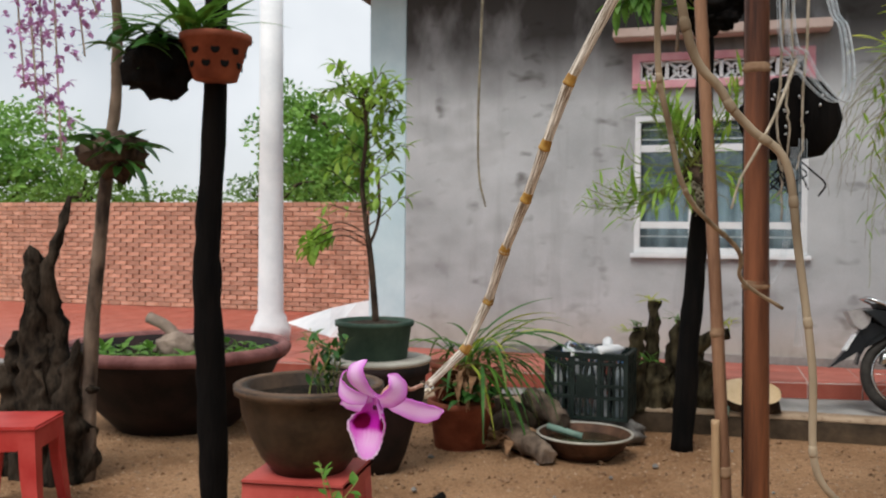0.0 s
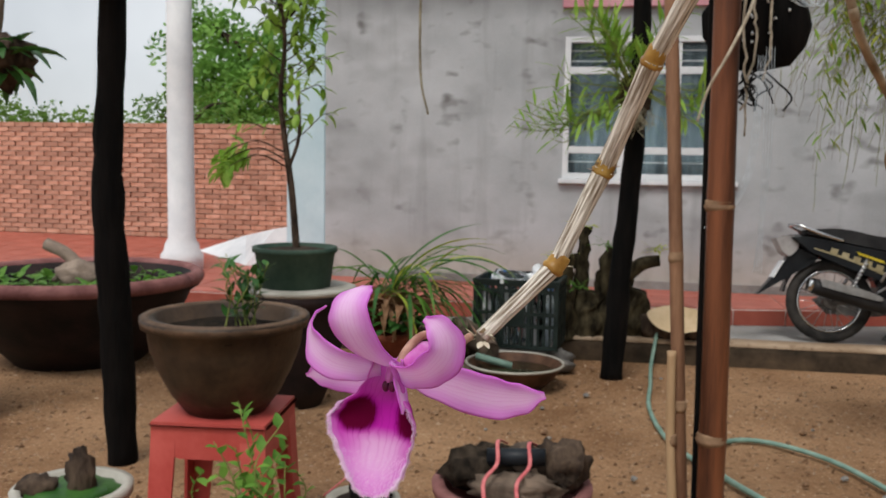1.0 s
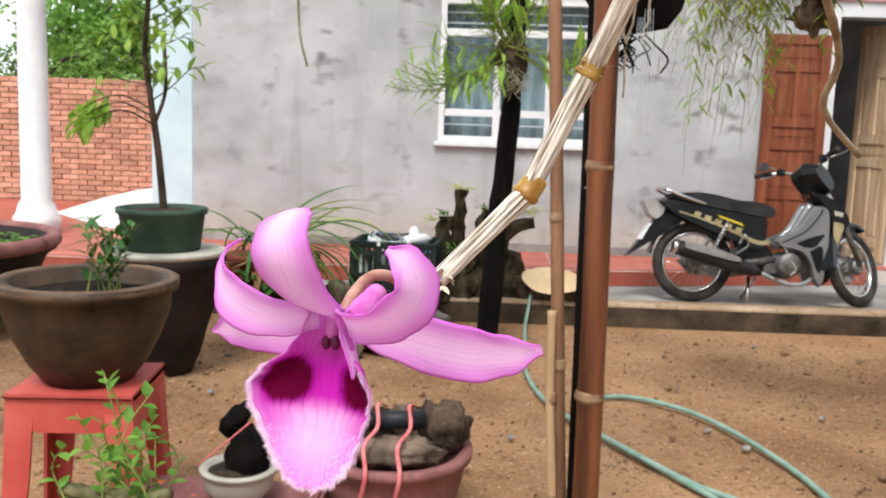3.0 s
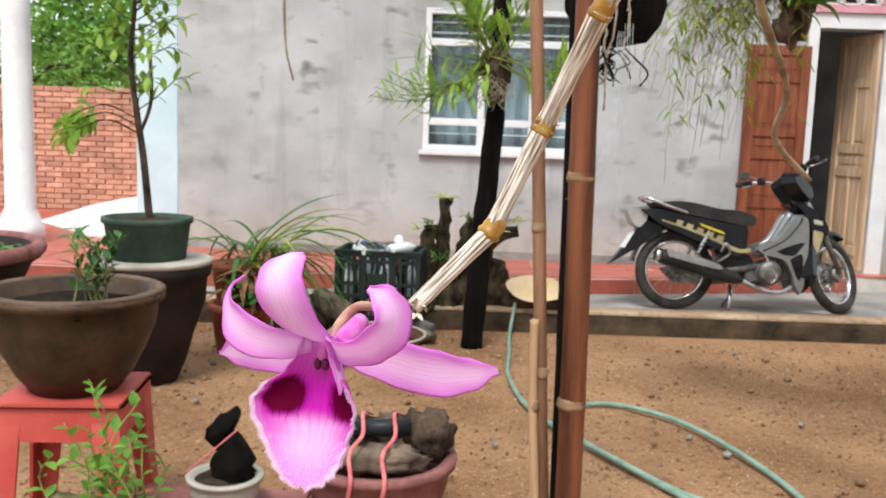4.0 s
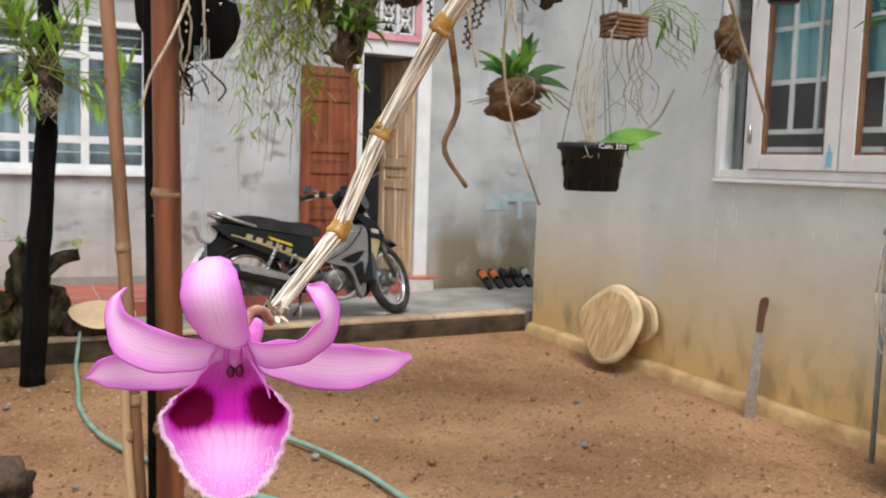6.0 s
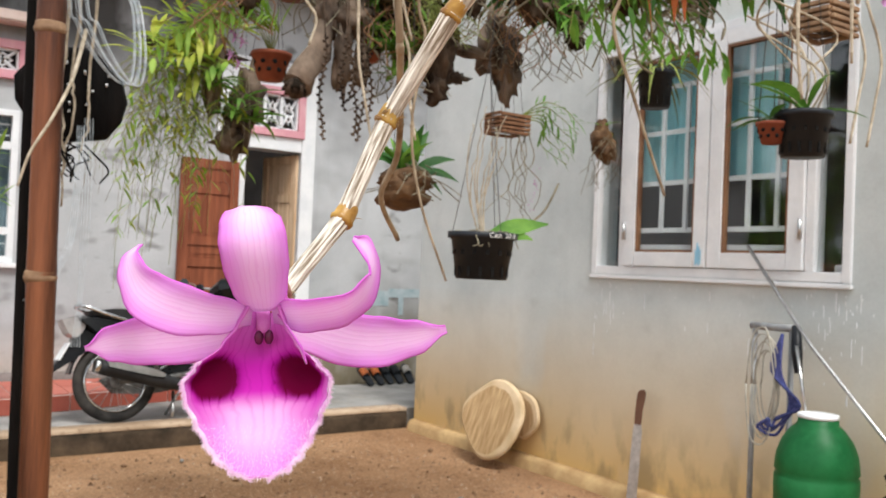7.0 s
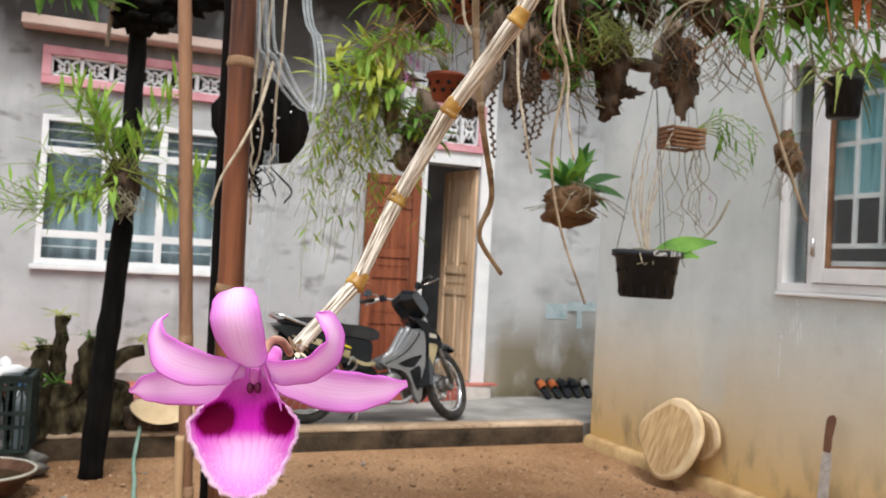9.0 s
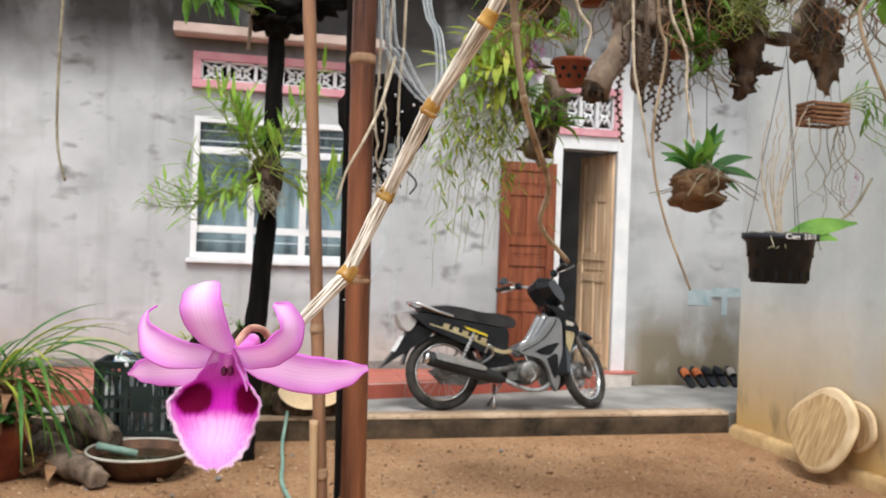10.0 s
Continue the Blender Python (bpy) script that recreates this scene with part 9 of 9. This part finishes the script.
# ---- trees and hills beyond the brick wall ----
def tree(name, label, base, h, crown, n, leaf, seed, mat):
    g = random.Random(seed)
    t = thing(name, label, "tree", Matrix.Translation(base))
    bm = bmesh.new()
    line = smooth_line([(0, 0, -0.1), (0.1, 0, h * 0.3), (0.0, 0.1, h * 0.6), (0.15, 0, h * 0.9)], 6)
    tube(bm, line, [0.14 * (1 - 0.8 * i / len(line)) * h / 4 for i in range(len(line))], 10)
    limbs = []
    for k in range(12):
        o = line[g.randint(5, len(line) - 2)]
        a = g.uniform(0, math.tau)
        e = o + Vector((math.cos(a) * crown[0] * g.uniform(0.5, 0.9), math.sin(a) * crown[1] * g.uniform(0.5, 0.9), crown[2] * g.uniform(0.1, 0.7)))
        limbs.append(e)
        tube(bm, smooth_line([o, (o + e) / 2 + Vector((0, 0, 0.1)), e], 5), [0.05 * (1 - 0.08 * i) for i in range(11)], 6)
    part("trunk", bm, BARK, t)
    bm = bmesh.new()
    centres = [(Vector((g.uniform(-1, 1) * crown[0], g.uniform(-1, 1) * crown[1], h * 0.72 + g.uniform(-0.8, 1) * crown[2])), g.uniform(0.3, 0.62) * crown[0]) for k in range(24)]
    centres = [(c, r) for c, r in centres if (c.x / crown[0]) ** 2 + (c.y / crown[1]) ** 2 + ((c.z - h * 0.72) / crown[2]) ** 2 < 1.3] + [(e, 0.4 * crown[0]) for e in limbs]
    for k in range(n):
        c, r = g.choice(centres)
        d = Vector((g.gauss(0, 1), g.gauss(0, 1), g.gauss(0, 1))).normalized() * r * g.uniform(0.5, 1.0) ** 0.5
        d.z *= 0.8
        o = c + d
        w = Vector((g.gauss(0, 1), g.gauss(0, 1), g.gauss(0, 0.6))).normalized() * leaf * g.uniform(0.7, 1.3)
        s = w.cross(Vector((g.gauss(0, 1), g.gauss(0, 1), g.gauss(0, 1)))).normalized() * leaf * 0.28
        bm.faces.new([bm.verts.new(p) for p in (o, o + w * 0.5 + s, o + w, o + w * 0.5 - s)])
    part("crown", bm, mat, t)
    return t


tree("tree", "leafy green tree behind the brick wall", (-6.6, 19.0, 0), 4.4, (1.3, 1.3, 1.3), 7000, 0.16, 1, TREE_LEAF)
tree("tree", "leafy green tree behind the brick wall", (-3.95, 20.5, 0), 5.0, (1.35, 1.3, 1.6), 8000, 0.16, 2, TREE_LEAF)
tree("tree", "leafy green tree behind the brick wall", (-16.5, 20.0, 0), 3.6, (2.4, 1.8, 1.6), 9000, 0.17, 3, TREE_LEAF)
for k in range(11):
    tree("shrub", "light green shrub showing over the brick wall", (-15 + 1.35 * k, 14.2 + (k * 7 % 3) * 0.5, 0), 1.9 + 0.25 * (k * 5 % 3), (0.9, 0.7, 0.55), 1700, 0.10, 20 + k, BUSH_LEAF)
bm = bmesh.new()
n = 80
rows = [[], [], []]
for i in range(n + 1):
    a = radians(-70 + 110 * i / n)
    h = 18 + 26 * (0.5 + 0.5 * noise.noise((i * 0.09, 2, 0))) + 6 * noise.noise((i * 0.4, 5, 0))
    x, y = math.sin(a), math.cos(a)
    rows[0].append(bm.verts.new((x * 1500, y * 1500, -2)))
    rows[1].append(bm.verts.new((x * 1620, y * 1620, h)))
    rows[2].append(bm.verts.new((x * 2000, y * 2000, -2)))
for p, q in zip(rows, rows[1:]):
    for i in range(n):
        bm.faces.new((p[i], p[i + 1], q[i + 1], q[i])).smooth = True
structure("backdrop", bm, HILL, "low hazy blue hills at the horizon", category="hills")

PATCH_BLUE = surface("faded_blue_paint", (0.30, 0.41, 0.45), (0.46, 0.54, 0.57), 9, 0.9, 0.2, 40, contrast=(0.3, 0.6))
# white paint runs below the wing window, faded blue paint on the porch wall
t = thing("paint_runs", "thin white paint runs on the cement below the window", "paint", kind="stuff")
bm = bmesh.new()
g = random.Random(90)
for k in range(80):
    y = g.choice((g.uniform(3.3, 5.25), g.uniform(5.05, 5.22), g.uniform(3.4, 3.7)))
    z, L, w = 1.31 - abs(g.gauss(0, 0.16)), g.choice((0.006, 0.01, 0.015, 0.025, 0.05, 0.09)), g.uniform(0.002, 0.0055)
    box(bm, (5.3072, y - w / 2, z - L), (5.3095, y + w / 2, z))
part("drip", bm, PAINT_WHITE, t)
t = thing("paint_patch", "faded blue-grey paint smear on the porch wall", "paint", kind="stuff")
for lo, hi in (((5.77, 0.93), (6.02, 1.085)), ((6.02, 1.02), (6.40, 1.11)), ((6.14, 0.84), (6.20, 1.02))):
    bm = bmesh.new()
    box(bm, (lo[0], 8.9955, lo[1]), (hi[0], 8.9975, hi[1]))
    part("smear", bm, PATCH_BLUE, t)

# ---- bricks and tiles: pieces of the wall and the floor ----
def shared_mesh(name, size, mat, bevel):
    bm = bmesh.new()
    x, y, z = size
    box(bm, (-x / 2, -y / 2, -z / 2), (x / 2, y / 2, z / 2))
    return finish(bm, name, mat, bevel)


def piece(name, me, parent, co, rot=0.0):
    ob = bpy.data.objects.new(name, me)
    scene.collection.objects.link(ob)
    ob.parent = parent
    ob.matrix_basis = Matrix.Translation(co) @ Matrix.Rotation(rot, 4, "Z")


rb = random.Random(9)
BL, BH = 0.215, 0.066
bricks = [shared_mesh("brick", (BL - 0.012 - 0.004 * k, 0.05, BH - 0.012), BRICK, 0.0) for k in range(3)]
count = 0
rest = bmesh.new()
for r in range(27):
    z = 0.02 + BH * (r + 0.5)
    for c in range(90):
        x = -20.0 + BL * (c + (0.5 if r % 2 else 0.0)) + 0.11
        if x > -1.0:
            continue
        y = 12.008 + rb.uniform(-0.005, 0.004)
        if -7.6 < x < -4.6 and r > 4 and count < 300:
            piece("brick", bricks[rb.randint(0, 2)], brick_wall, (x + rb.uniform(-.003, .003), y, z), rb.uniform(-0.012, 0.012))
            count += 1
        else:
            box(rest, (x - BL / 2 + 0.006, y - 0.025, z - BH / 2 + 0.006), (x + BL / 2 - 0.006, y + 0.025, z + BH / 2 - 0.006))
me = bpy.data.meshes.new("brickwork")
rest.to_mesh(me)
rest.free()
BRICK_REST = BRICK.copy()
BRICK_REST.name = "red_brick_rest"
nn, ll = BRICK_REST.node_tree.nodes, BRICK_REST.node_tree.links
geo = nn.new("ShaderNodeNewGeometry")
for q in nn:
    if q.bl_idname == "ShaderNodeMapRange" and q.inputs["To Max"].default_value > 1.0:
        ll.new(geo.outputs["Random Per Island"], q.inputs["Value"])
me.materials.append(BRICK_REST)
ob = new("brickwork", me)
ob.parent = brick_wall
tagged(ob, "rest of the brick courses", kind="stuff")

TS = 0.40
tile_me = shared_mesh("tile", (TS - 0.010, TS - 0.010, 0.012), TILE, 0.0015)


def front_y(x):
    """The veranda's front edge."""
    pts = [(-9.0, 7.9), (-1.2, 7.72), (2.57, 8.13), (5.12, 8.83)]
    for (a, ya), (b, yb) in zip(pts, pts[1:]):
        if x <= b:
            return ya + (yb - ya) * (x - a) / (b - a)
    return 8.83


for i in range(-22, 13):
    x = TS * i + 0.2
    for j in range(12):
        yb = 8.98 - TS * j if x > -1.56 else 11.96 - TS * j
        ya = yb - TS
        cut = max(front_y(x - TS / 2), front_y(x + TS / 2)) if x < 4.92 else 8.86
        if yb - cut < 0.05 or (x < -1.56 and ya > 12):
            continue
        if ya >= cut:
            piece("tile", tile_me, floor, (x, (ya + yb) / 2, FLOOR_Z - 0.004))
        else:
            bm = bmesh.new()
            a, b = front_y(x - TS / 2) + 0.004, front_y(x + TS / 2) + 0.004
            vs = [bm.verts.new(p) for z in (FLOOR_Z - 0.010, FLOOR_Z + 0.002) for p in ((x - TS / 2 + 0.005, a, z), (x + TS / 2 - 0.005, b, z), (x + TS / 2 - 0.005, yb - 0.005, z), (x - TS / 2 + 0.005, yb - 0.005, z))]
            for f in ((0, 1, 2, 3), (7, 6, 5, 4), (0, 1, 5, 4), (1, 2, 6, 5), (2, 3, 7, 6), (3, 0, 4, 7)):
                bm.faces.new([vs[q] for q in f])
            part("tile", bm, TILE, floor)
    # riser tile
    if x < 5.0:
        bm = bmesh.new()
        xa, xb = x - TS / 2 + 0.005, min(x + TS / 2 - 0.005, 5.11)
        a, b = front_y(xa), front_y(xb)
        vs = [bm.verts.new(p) for d in (-0.019, 0.002) for p in ((xa, a + d, APRON_Z + 0.004), (xb, b + d, APRON_Z + 0.004), (xb, b + d, FLOOR_Z - 0.012), (xa, a + d, FLOOR_Z - 0.012))]
        for f in ((0, 1, 2, 3), (7, 6, 5, 4), (0, 1, 5, 4), (1, 2, 6, 5), (2, 3, 7, 6), (3, 0, 4, 7)):
            bm.faces.new([vs[q] for q in f])
        part("tile", bm, TILE, floor)
